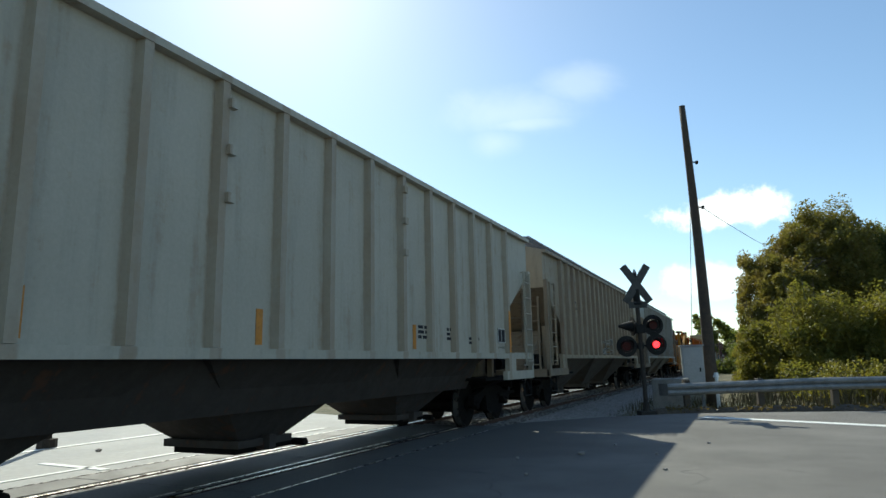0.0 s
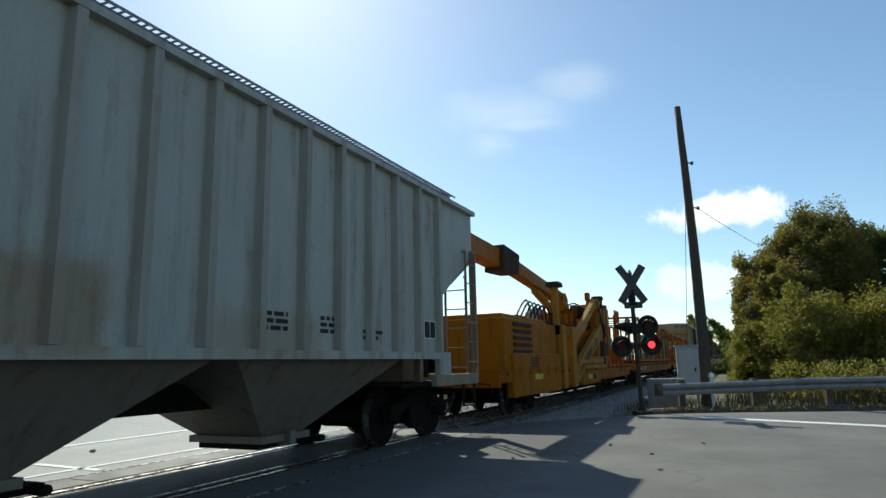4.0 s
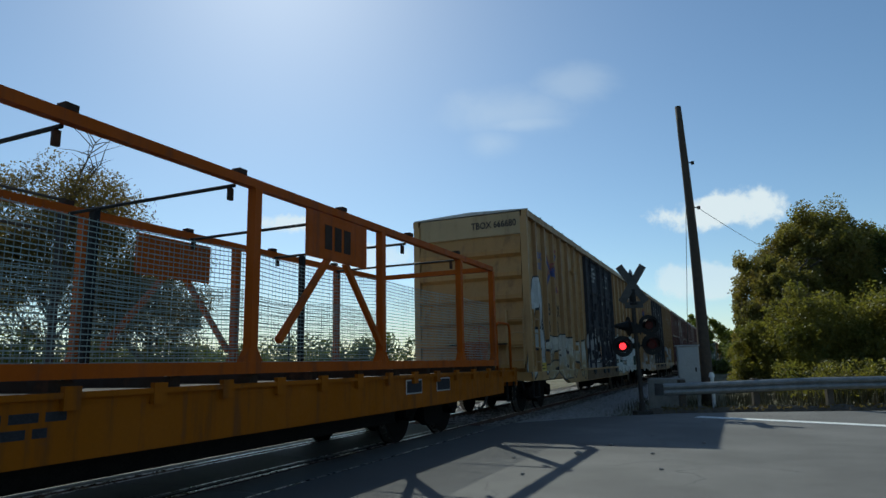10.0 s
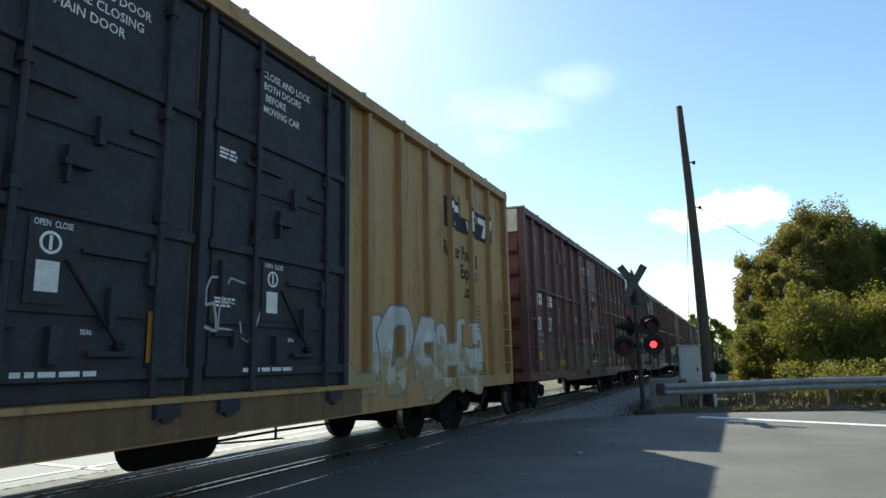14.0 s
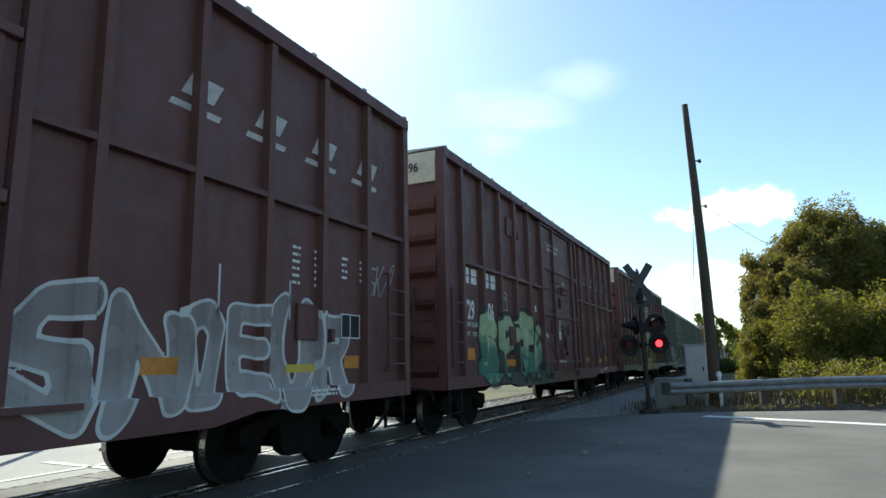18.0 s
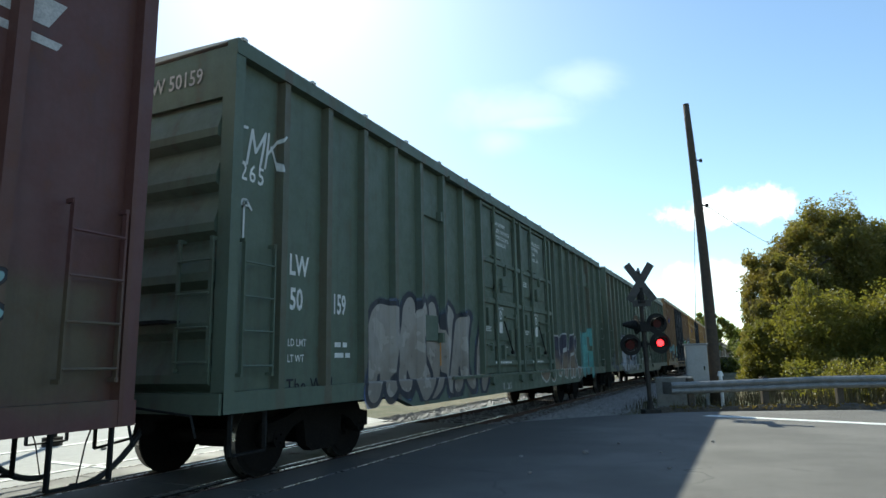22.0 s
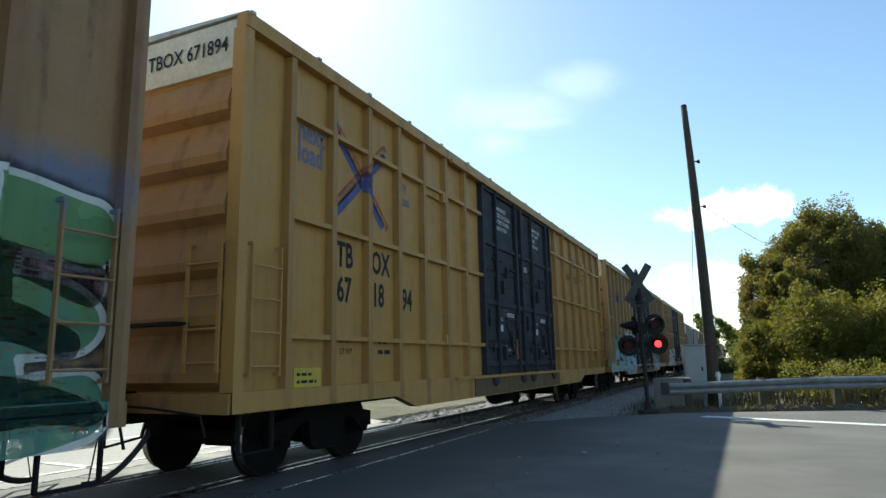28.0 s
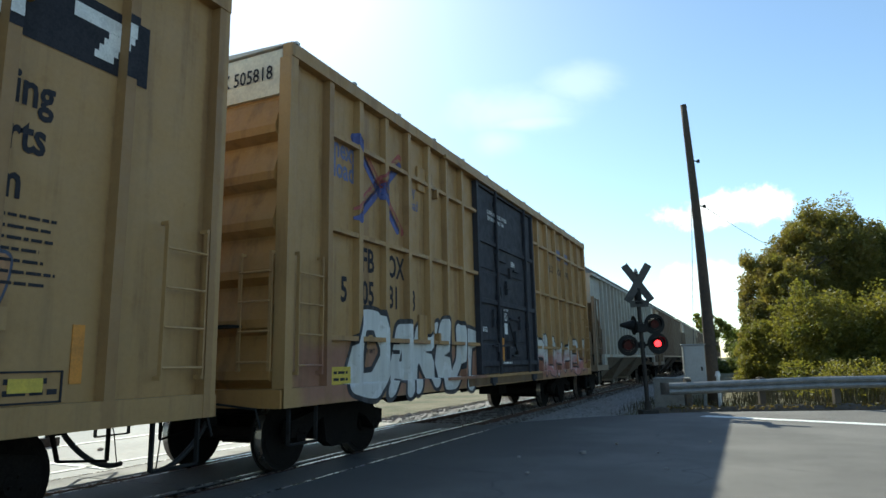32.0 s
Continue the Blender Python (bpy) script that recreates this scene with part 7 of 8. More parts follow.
def rack_flat(place, L, ys, zt, label, code, number, plates, marks):
    tall = zt > 3.4
    car, w = flatcar_base("rack_flatcar", place, L, label, lead=0.55 if tall else 0.0, step=0.04 if tall else 0.92)
    zb = 1.22
    n = 8
    rack0, rack1 = ys[0], ys[-1]
    bm = bmesh.new()
    for s in (-1, 1):
        box(bm, *sorted((s * 1.34, s * 1.46)), rack0 - 0.06, rack1 + 0.06, zb, zb + 0.12)
    part("rack_base_rail", bm, "orange", car)
    for i in range(n * 2 + 1):
        bm = bmesh.new()
        y = rack0 + (rack1 - rack0) * i / (n * 2)
        box(bm, -1.4, 1.4, y - 0.06, y + 0.06, 1.12, zb - 0.002)
        part("rack_bearer", bm, "machine_dark", car)
    for s in (-1, 1):
        bm = bmesh.new()
        box(bm, *sorted((s * 1.35, s * 1.45)), rack0, rack1, zt - 0.05, zt + 0.05)
        part("rack_top_rail", bm, "orange", car)
        for y in ys:
            bm = bmesh.new()
            x0, x1 = sorted((s * 1.345, s * 1.455))
            box(bm, x0, x1, y - 0.055, y + 0.055, zb + 0.12, zt - 0.05)
            f = 0.24 if zt > 3.4 else 0.15
            prism(bm, [(y - f, zb + 0.121), (y + f, zb + 0.121), (y + 0.057, zb + 0.12 + f), (y - 0.057, zb + 0.12 + f)], x0 + 0.004, x1 - 0.004, "x")
            part("rack_post", bm, "orange", car)
    for y in (ys[0], ys[-1]):
        bm = bmesh.new()
        box(bm, -1.349, 1.349, y - 0.05, y + 0.05, zt - 0.05, zt + 0.05)
        part("rack_end_beam", bm, "orange", car)
        bm = bmesh.new()
        box(bm, -1.349, 1.349, y - 0.05, y + 0.05, zb, zb + 0.1)
        part("rack_end_beam", bm, "orange", car)
    # clamping cross bars with brackets, between the sides
    for i in range(8):
        y = (2.83 if zt > 3.4 else 3.5) + 1.985 * i
        bm = bmesh.new()
        tube(bm, ((-1.34, y, zt - 0.06), (1.34, y, zt - 0.06)), 0.022, 6)
        part("cross_bar", bm, "black_steel", car)
        for s in (-1, 1):
            bm = bmesh.new()
            box(bm, s * 1.4 - 0.055, s * 1.4 + 0.055, y - 0.06, y + 0.06, zt + 0.052, zt + 0.11)
            part("clamp_bracket", bm, "machine_dark", car)
            bm = bmesh.new()
            box(bm, s * 1.28 - 0.02, s * 1.28 + 0.02, y - 0.03, y + 0.03, zt - 0.22, zt - 0.085)
            part("clamp_hook", bm, "machine_dark", car)
    # hinge blocks on the front corner post
    if zt > 3.4:
        for z in (1.95, 2.62):
            bm = bmesh.new()
            box(bm, 1.30, 1.50, rack0 - 0.16, rack0 + 0.26, z, z + 0.13)
            disc(bm, (1.47, rack0 - 0.12, z + 0.065), 0.06, 0.2, "z", 10)
            part("hinge_block", bm, "orange", car, bevel=0.01)
    # inner hanging bars on the far side
    for y in (rack0 + 0.9, rack0 + 5.2, rack0 + 9.4, rack0 + 13.6)[:4]:
        y += 0.0
        bm = bmesh.new()
        bar(bm, (-0.95, y, zb + 0.05), (-0.95, y, zt - 0.02), 0.09)
        part("inner_post", bm, "black_steel", car)
    # nets between the posts
    for s in (-1, 1):
        bm = bmesh.new()
        x = s * 1.325
        z1 = zt - 0.72
        fine = 1.0 if zt > 3.4 else 0.5
        rnd = random.Random(int(place) + s)
        for ya, yb in zip(ys, ys[1:]):
            if any(p0 < (ya + yb) / 2 < p1 and q1 - q0 > 1 for p0, p1, q0, q1 in plates):
                continue
            dip = rnd.uniform(0.02, 0.12)
            nv = max(4, int((yb - ya) / 0.06))
            for i in range(nv + 1):
                f = i / nv
                y = ya + (yb - ya) * f
                bar(bm, (x + rnd.uniform(-0.006, 0.006), y, zb + 0.1), (x + rnd.uniform(-0.01, 0.01), y + rnd.uniform(-0.01, 0.01), z1 - dip * 4 * f * (1 - f)), 0.008 * fine, 0.006 * fine)
            for k in range(26):
                g = k / 25
                pts = [(x, ya + (yb - ya) * q / 5, zb + 0.12 + (z1 - zb - 0.14 - dip * 4 * (q / 5) * (1 - q / 5)) * g) for q in range(6)]
                for a, b in zip(pts, pts[1:]):
                    bar(bm, a, b, 0.008 * fine, 0.018 * fine)
        tagged(part("safety_net", bm, "net_green" if fine > 0.9 else "net_pale", car, "green plastic mesh netting" if fine > 0.9 else "pale fine mesh netting"), kind="stuff")
    bm = bmesh.new()
    for i in range(44):
        x = -1.3 + 2.6 * i / 43
        bar(bm, (x, rack0 + 0.02, zb + 0.1), (x, rack0 + 0.02, zt - 0.85), 0.004)
    for k in range(24):
        z = zb + 0.14 + (zt - 0.99 - zb) * k / 23
        bar(bm, (-1.3, rack0 + 0.02, z), (1.3, rack0 + 0.02, z), 0.012, 0.005)
    tagged(part("end_net", bm, "net_green" if zt > 3.4 else "net_pale", car, "green plastic mesh netting" if zt > 3.4 else "pale fine mesh netting"), kind="stuff")
    for y0, y1, z0, z1 in plates:
        for s in (1, -1):
            bm = bmesh.new()
            box(bm, *sorted((s * 1.456, s * 1.475)), y0, y1, z0, z1)
            p = part("plate", bm, "orange", car, "orange steel plate with a worn dark emblem", bevel=0.006)
            bm = bmesh.new()
            c = (y0 + y1) / 2
            x = s * 1.478
            zc = z1 - 0.42 if z1 - z0 > 1 else (z0 + z1) / 2
            for k in range(3):
                box(bm, x - 0.002, x + 0.002, c - 0.32 + k * 0.22, c - 0.16 + k * 0.22, zc - 0.16, zc + 0.16)
            part("worn_emblem", bm, "machine_dark", p)
            if z1 - z0 < 1:
                for q in (-1, 1):
                    bm = bmesh.new()
                    bar(bm, (s * 1.44, c + q * 0.2, z0 + 0.02), (s * 1.44, c + q * 1.15, zb + 0.35), 0.07)
                    part("brace", bm, "orange", car)
    # markings
    x = w + 0.001
    for y, wd, words in ((marks[0], 0.78, code), (marks[1], 0.82, number)):
        patch(car, "dark_paint", x, y, y + wd, 0.70, 1.0, "number_board", "black board with white letters")
        lettering(words, 0.21, "white_paint", car, (x + 0.006, y + 0.05, 0.75), wide=0.8)
    bars(2, "dark_paint", car, x, 8.6, 0.92, 0.07, 1.2)
    bars(1, "dark_paint", car, x, 6.6, 0.88, 0.1, 1.3)
    for y in (L - 5.4, L - 4.3):
        patch(car, "faded_white", x, y - 0.02, y + 0.52, 0.83, 1.05, "panel_border")
        patch(car, "dark_paint", x + 0.005, y, y + 0.5, 0.85, 1.03, "data_panel")
    # end platforms: hoops, brake stand
    hoop(car, 1.42, -0.35 if tall else 0.15, 0.55 if tall else 1.0, 1.12, 2.15)
    hoop(car, 1.42, L - 1.05, L - 0.15, 1.12, 2.15)
    hoop(car, -1.42, 0.15, 1.0, 1.12, 2.15)
    hoop(car, 0.2, 1.4, -0.6, 1.12, 2.0, "x")
    bm = bmesh.new()
    box(bm, 0.55, 1.0, L - 0.9, L - 0.5, 1.12, 1.75)
    part("brake_stand", bm, "orange", car, bevel=0.02)
    bm = bmesh.new()
    n = 18
    tube(bm, [(0.78 + 0.26 * math.cos(2 * math.pi * i / n), L - 0.44, 1.85 + 0.26 * math.sin(2 * math.pi * i / n)) for i in range(n + 1)], 0.015, 6)
    bar(bm, (0.55, L - 0.44, 1.85), (1.0, L - 0.44, 1.85), 0.02)
    bar(bm, (0.78, L - 0.44, 1.6), (0.78, L - 0.44, 2.1), 0.02)
    part("brake_wheel", bm, "orange", car)
    return car


def rack_flats():
    rack_flat(73.3, 19.2, (1.15, 2.9, 5.2, 7.6, 9.9, 11.45, 12.95, 14.4, 16.6, 18.42), 3.48, "orange flatcar with a tall open rack and green netting", "HMIX", "88871", ((11.51, 12.89, 1.35, 3.42), (5.3, 6.0, 1.35, 2.7)), (1.6, 3.12))
    rack_flat(93.2, 20.5, (2.1, 3.8, 6.9, 8.7, 11.7, 14.5, 17.5, 19.3), 3.3, "orange flatcar with an open rack, netting and emblem plates", "HMIX", "88872", ((12.55, 13.97, 2.62, 3.22),), (2.68, 4.28))


# ---- machine car ----
def machine_car(place=53.0, L=19.1):
    car, w = flatcar_base("rail_crane_car", place, L, "yellow rail-mounted pole-setting machine car with folded boom", "work car")

    def solid(name, x0, x1, y0, y1, z0, z1, m="machine_yellow", bevel=0.02, label=""):
        bm = bmesh.new()
        box(bm, x0, x1, y0, y1, z0, z1)
        return part(name, bm, m, car, label, bevel=bevel)
    # front: engine house with louvres, tank, hydraulic hoses
    solid("engine_house", -1.45, 1.45, 0.6, 5.1, 0.82, 2.3)
    solid("engine_house_roof", -1.3, 1.3, 0.9, 4.7, 2.282, 2.42)
    for i in range(5):
        solid("louvre", 1.452, 1.49, 1.2, 2.6, 1.5 + i * 0.16, 1.58 + i * 0.16, "machine_dark", 0)
    solid("skirt", 1.30, 1.53, 1.0, 5.2, 0.5, 1.5)
    patch(car, "yellow_label", 1.532, 2.6, 3.3, 0.86, 1.0, "reflector_tape")
    bars(4, "dark_paint", car, 1.533, 2.3, 1.36, 0.04, 0.9)
    bm = bmesh.new()
    disc(bm, (0.4, 5.4, 2.1), 0.55, 1.6, "y", 20)
    part("hydraulic_tank", bm, "machine_yellow", car, smooth=False)
    for k in range(6):
        bm = bmesh.new()
        a = Vector((1.1 - 0.12 * k, 4.4, 2.3 + 0.05 * k))
        pts = [a + Vector((0.1 * math.sin(t * 3), t * 1.5, 0.55 * math.sin(t * 3.14))) for t in [i / 8 for i in range(9)]]
        tube(bm, pts, 0.03, 6)
        part("hydraulic_hose", bm, "hose", car, smooth=True)
    # king post with lattice of plates
    solid("kingpost", 1.22, 1.40, 5.72, 5.9, 1.3, 3.5, "machine_tan")
    solid("kingpost_head", 1.1, 1.5, 5.55, 6.05, 3.5, 3.65, "machine_dark")
    # outrigger uprights
    for y in (5.5, 6.8):
        solid("outrigger_upright", 1.22, 1.56, y, y + 0.42, 0.52, 2.35, "machine_tan")
    solid("upright_tie", 1.25, 1.5, 5.5, 7.22, 2.05, 2.35, "machine_yellow")
    # main boom lying back over the car, in two sections, with knuckle and cylinder
    bm = bmesh.new()
    bar(bm, (0.35, -0.2, 4.2), (0.35, 4.0, 4.05), 0.42, 0.5)
    part("boom", bm, "machine_yellow", car, bevel=0.02)
    bm = bmesh.new()
    bar(bm, (0.4, 3.4, 4.12), (0.4, 9.9, 3.55), 0.34, 0.4)
    part("boom_section", bm, "machine_yellow", car, bevel=0.02)
    bm = bmesh.new()
    prism(bm, [(3.0, 3.7), (4.3, 3.75), (4.45, 4.35), (3.1, 4.45)], 0.12, 0.68, "x")
    part("boom_knuckle", bm, "machine_dark", car, bevel=0.02)
    bm = bmesh.new()
    prism(bm, [(9.3, 2.4), (10.1, 2.4), (10.25, 3.5), (9.95, 3.75), (9.6, 3.7)], 0.15, 0.65, "x")
    part("boom_pivot", bm, "machine_yellow", car, bevel=0.02)
    bm = bmesh.new()
    tube(bm, ((0.4, 6.8, 3.55), (0.4, 9.3, 2.95)), 0.13, 10)
    tube(bm, ((0.4, 6.0, 3.72), (0.4, 6.9, 3.53)), 0.07, 8)
    part("boom_cylinder", bm, "machine_tan", car)
    solid("turntable_house", -1.2, 0.95, 7.6, 11.4, 1.2, 2.35, "machine_yellow")
    solid("machine_bed", -1.45, 1.2, 5.0, 14.6, 0.75, 1.35, "machine_yellow")
    # two long inclined outrigger arms on the near side
    bm = bmesh.new()
    bar(bm, (1.44, 6.9, 0.72), (1.44, 11.7, 2.42), 0.20, 0.48)
    arm = part("outrigger_arm", bm, "machine_tan", car, "tan lower outrigger arm", bevel=0.02)
    d = Vector((0, 4.8, 1.7)).normalized()
    up = Vector((0, -d.z, d.y))
    bm = bmesh.new()
    for k in range(13):
        if k in (7, 9):
            continue
        c = Vector((1.546, 8.5 + 0.17 * k, 0))
        c.z = 0.72 + (c.y - 6.9) * 1.7 / 4.8
        v = [c + d * a + up * b for a, b in ((0, -0.13), (0.12, -0.13), (0.12, 0.13), (0, 0.13))]
        bm.faces.new([bm.verts.new(p) for p in v])
    part("company_lettering", bm, "dark_paint", arm, "dark painted company name")
    bm = bmesh.new()
    for k in range(12):
        c = Vector((1.546, 7.4 + 0.085 * k, 0))
        c.z = 0.70 + (c.y - 6.9) * 1.7 / 4.8
        v = [c + d * a + up * b for a, b in ((0, -0.06), (0.05, -0.06), (0.05, 0.06), (0, 0.06))]
        bm.faces.new([bm.verts.new(p) for p in v])
    part("small_lettering", bm, "dark_paint", arm)
    bm = bmesh.new()
    bar(bm, (1.36, 7.2, 1.75), (1.36, 11.3, 3.42), 0.18, 0.28)
    part("upper_arm", bm, "machine_tan", car, bevel=0.02)
    for x in (0.85, 1.0, 1.15):
        bm = bmesh.new()
        bar(bm, (x, 7.4, 1.55), (x, 11.3, 2.72), 0.05, 0.10)
        part("guide_bar", bm, "machine_tan", car)
    # head of the arms: mast with clamp, cylinders and rams
    bm = bmesh.new()
    prism(bm, [(11.2, 2.1), (12.1, 2.0), (12.4, 2.8), (12.1, 3.55), (11.5, 3.62), (11.2, 3.2)], 1.05, 1.48, "x")
    part("arm_head", bm, "machine_yellow", car, bevel=0.02)
    for x, y, r, z0, z1 in ((1.28, 12.55, 0.18, 0.45, 3.66), (0.95, 12.85, 0.15, 0.6, 3.4), (1.38, 12.15, 0.09, 1.8, 3.7)):
        bm = bmesh.new()
        tube(bm, ((x, y, z0), (x, y, z1)), r, 14)
        disc(bm, (x, y, z1 - 0.3), r + 0.05, 0.12, "z", 14)
        disc(bm, (x, y, z1 - 1.1), r + 0.05, 0.12, "z", 14)
        part("ram", bm, "machine_dark", car)
    solid("ram_cap", 1.08, 1.48, 12.35, 12.75, 3.66, 3.8, "machine_dark")
    solid("ram_bracket", 0.8, 1.5, 12.2, 13.0, 2.5, 2.72, "machine_dark")
    for k in range(5):
        bm = bmesh.new()
        disc(bm, (1.1 + 0.05 * (k % 3), 11.2 + 0.3 * k, 2.6 + 0.25 * (k % 2)), 0.14, 0.25, "x", 12)
        part("pulley", bm, "machine_dark", car)
    for k in range(7):
        bm = bmesh.new()
        a, b = Vector((0.7, 9.5 + 0.25 * k, 3.2 - 0.1 * (k % 3))), Vector((1.2, 11.0 + 0.12 * k, 2.9 - 0.2 * (k % 4)))
        pts = [a.lerp(b, i / 7) + Vector((0.05 * math.sin(k), 0, 0.3 * math.sin(math.pi * i / 7))) for i in range(8)]
        tube(bm, pts, 0.022, 6)
        part("hydraulic_hose", bm, "hose", car, smooth=True)
    solid("engine_cover", -0.6, 1.12, 8.2, 11.55, 1.352, 2.25)
    solid("side_skirt", 1.15, 1.42, 5.6, 13.6, 0.62, 1.45)
    solid("hose_tray", 1.43, 1.56, 8.4, 12.0, 1.02, 1.17, "machine_tan")
    for k in range(3):
        solid("access_door", 1.421, 1.44, 6.2 + k * 0.62, 6.7 + k * 0.62, 0.75, 1.3, "machine_yellow", 0.008)
    gear = random.Random(23)
    for k in range(16):
        y, z, x = gear.uniform(8.4, 12.0), gear.uniform(2.3, 3.2), gear.uniform(0.0, 0.9)
        if k % 3 == 0:
            bm = bmesh.new()
            disc(bm, (x, y, z), gear.uniform(0.10, 0.2), gear.uniform(0.3, 0.7), gear.choice("xyz"), 12)
            part("hydraulic_motor", bm, gear.choice(("machine_dark", "machine_yellow")), car)
        else:
            solid("hydraulic_block", x, x + gear.uniform(0.15, 0.4), y, y + gear.uniform(0.15, 0.55), z - 0.25, z + gear.uniform(0.05, 0.3), gear.choice(("machine_yellow", "machine_yellow", "orange", "machine_dark")), 0.015)
    for k in range(5):
        bm = bmesh.new()
        y = 11.35 + 0.2 * k
        tube(bm, [(1.5, y, 3.5 - 0.2 * k), (1.58, y + 0.1, 3.0 - 0.2 * k), (1.5, y + 0.3, 2.6 - 0.1 * k), (1.4, y + 0.5, 2.7)], 0.022, 6)
        part("hydraulic_hose", bm, "hose", car, smooth=True)
    for y, z in ((11.45, 2.35), (11.75, 2.9), (11.95, 3.35), (12.2, 2.2), (11.5, 3.2)):
        bm = bmesh.new()
        disc(bm, (1.5, y, z), 0.075, 0.08, "x", 12)
        part("pin", bm, "machine_dark", car)
    solid("head_plate", 1.482, 1.51, 11.55, 12.0, 2.45, 3.2, "machine_tan", 0.008)
    solid("arm_rib", 1.04, 1.2, 11.3, 11.6, 3.55, 3.86, "orange")
    solid("valve_block", 0.2, 0.9, 9.7, 10.3, 2.36, 2.9, "machine_dark")
    solid("winch", -0.3, 0.5, 10.7, 11.4, 2.0, 3.0, "machine_yellow")
    bm = bmesh.new()
    bar(bm, (1.3, 11.5, 0.9), (1.3, 11.9, 2.3), 0.22, 0.16)
    part("strut", bm, "machine_tan", car)
    # lower side boxes and walkway
    solid("side_locker", 1.2, 1.53, 8.0, 11.0, 0.52, 0.98, "machine_yellow")
    # flat dark plate on the locker, painted as the shade inside a recess
    solid("locker_recess_shade", 1.532, 1.545, 9.75, 10.1, 0.68, 0.84, "machine_dark", 0)
    patch(car, "yellow_label", 1.533, 8.9, 9.5, 0.7, 0.85, "reflector_tape")
    solid("walk_step", 1.1, 1.55, 7.6, 11.6, 1.2, 1.34, "machine_tan")
    # tall rear cabinet with ribs, roof vents and floodlights
    solid("cabinet", -0.25, 1.15, 14.0, 15.55, 1.13, 3.5, "machine_yellow")
    for z in (1.5, 2.05, 2.6, 3.15):
        solid("cabinet_rib", 1.152, 1.17, 14.12, 15.53, z, z + 0.05, "machine_yellow", 0)
        solid("cabinet_rib", -0.23, 1.13, 15.552, 15.57, z, z + 0.05, "machine_yellow", 0)
    solid("cabinet_post", 1.155, 1.19, 14.8, 14.88, 1.14, 3.48, "machine_yellow", 0)
    bm = bmesh.new()
    disc(bm, (0.45, 14.8, 3.58), 0.6, 0.16, "z", 24, 0.6)
    part("roof_fan", bm, "machine_tan", car)
    for x, y in ((0.9, 14.3), (0.95, 15.4), (-0.05, 15.4)):
        solid("floodlight", x - 0.16, x + 0.16, y - 0.12, y + 0.12, 3.51, 3.68, "machine_yellow")
    solid("cabinet_machinery", 0.4, 1.3, 13.3, 14.05, 1.13, 2.0, "machine_dark")
    # rear platform: hoops, pole with a barred frame, brake stand
    hoop(car, 1.42, 15.2, 16.0, 1.12, 2.2)
    hoop(car, 1.42, 16.2, 18.2, 1.12, 2.15)
    hoop(car, -1.42, 15.0, 18.9, 1.12, 2.15)
    bm = bmesh.new()
    bar(bm, (1.3, 16.2, 1.12), (1.3, 16.2, 3.3), 0.12)
    prism(bm, [(15.98, 1.12), (16.42, 1.12), (16.27, 1.5), (16.13, 1.5)], 1.23, 1.37, "x")
    part("frame_post", bm, "orange", car)
    bm = bmesh.new()
    for z in (2.98, 3.48):
        bar(bm, (1.3, 16.12, z), (1.3, 17.3, z), 0.05)
    for k in range(5):
        y = 16.14 + 0.285 * k
        bar(bm, (1.3, y, 2.96), (1.3, y, 3.52), 0.04)
    bar(bm, (1.3, 16.26, 2.6), (1.3, 17.05, 2.96), 0.05)
    part("barred_frame", bm, "orange", car)
    solid("winch_stand", 0.5, 1.1, 18.5, 19.0, 1.12, 1.85, "orange")
    bm = bmesh.new()
    n = 18
    tube(bm, [(0.8, 18.75 + 0.3 * math.cos(2 * math.pi * i / n), 1.95 + 0.3 * math.sin(2 * math.pi * i / n)) for i in range(n + 1)], 0.016, 6)
    part("brake_wheel", bm, "orange", car)
    x = w + 0.001
    lettering("PLATE\n   C", 0.09, "dark_paint", car, (x, 14.6, 0.98), wide=0.9)
    patch(car, "dark_paint", x, 15.45, 16.0, 0.80, 1.06, "data_panel", "black data panel with white frame")
    bars(1, "dark_paint", car, x, 16.4, 0.9, 0.07, 0.9)
    return car


hoppers()
machine_car()
rack_flats()
boxcars()


# ---- trees and growth ----
class Foliage:
    """Gathers ragged clumps of small leaves and turns them into one mesh."""
    def __init__(self, seed):
        self.seed, self.clumps = seed, []

    def clump(self, c, rad, n, size, flat=0.8):
        self.clumps.append((*c, rad, n, size, flat))

    def mesh(self, name, material, parent):
        rng = np.random.default_rng(self.seed)
        c = np.array(self.clumps, dtype=float)
        c = np.repeat(c, c[:, 4].astype(int), axis=0)
        n = len(c)

        def unit(v):
            return v / np.maximum(np.linalg.norm(v, axis=1, keepdims=True), 1e-6)
        d = rng.normal(size=(n, 3))
        d[:, 2] *= c[:, 6]
        p = c[:, :3] + unit(d) * (c[:, 3] * rng.random(n) ** 0.42)[:, None]
        s = (c[:, 5] * rng.uniform(0.6, 1.35, n))[:, None]
        a = unit(rng.uniform((-1, -1, -1), (1, 1, 0.5), (n, 3)))
        b = unit(np.cross(a, rng.uniform(-1, 1, (n, 3)))) * 0.5
        pts = np.stack((p - a * s, p + b * s, p + a * s, p - b * s), 1).reshape(-1, 3)
        me = quad_mesh(name, pts, np.arange(4 * n).reshape(-1, 4))
        me.materials.append(MATS[material])
        ob = new(name, me)
        ob.parent = parent
        return ob


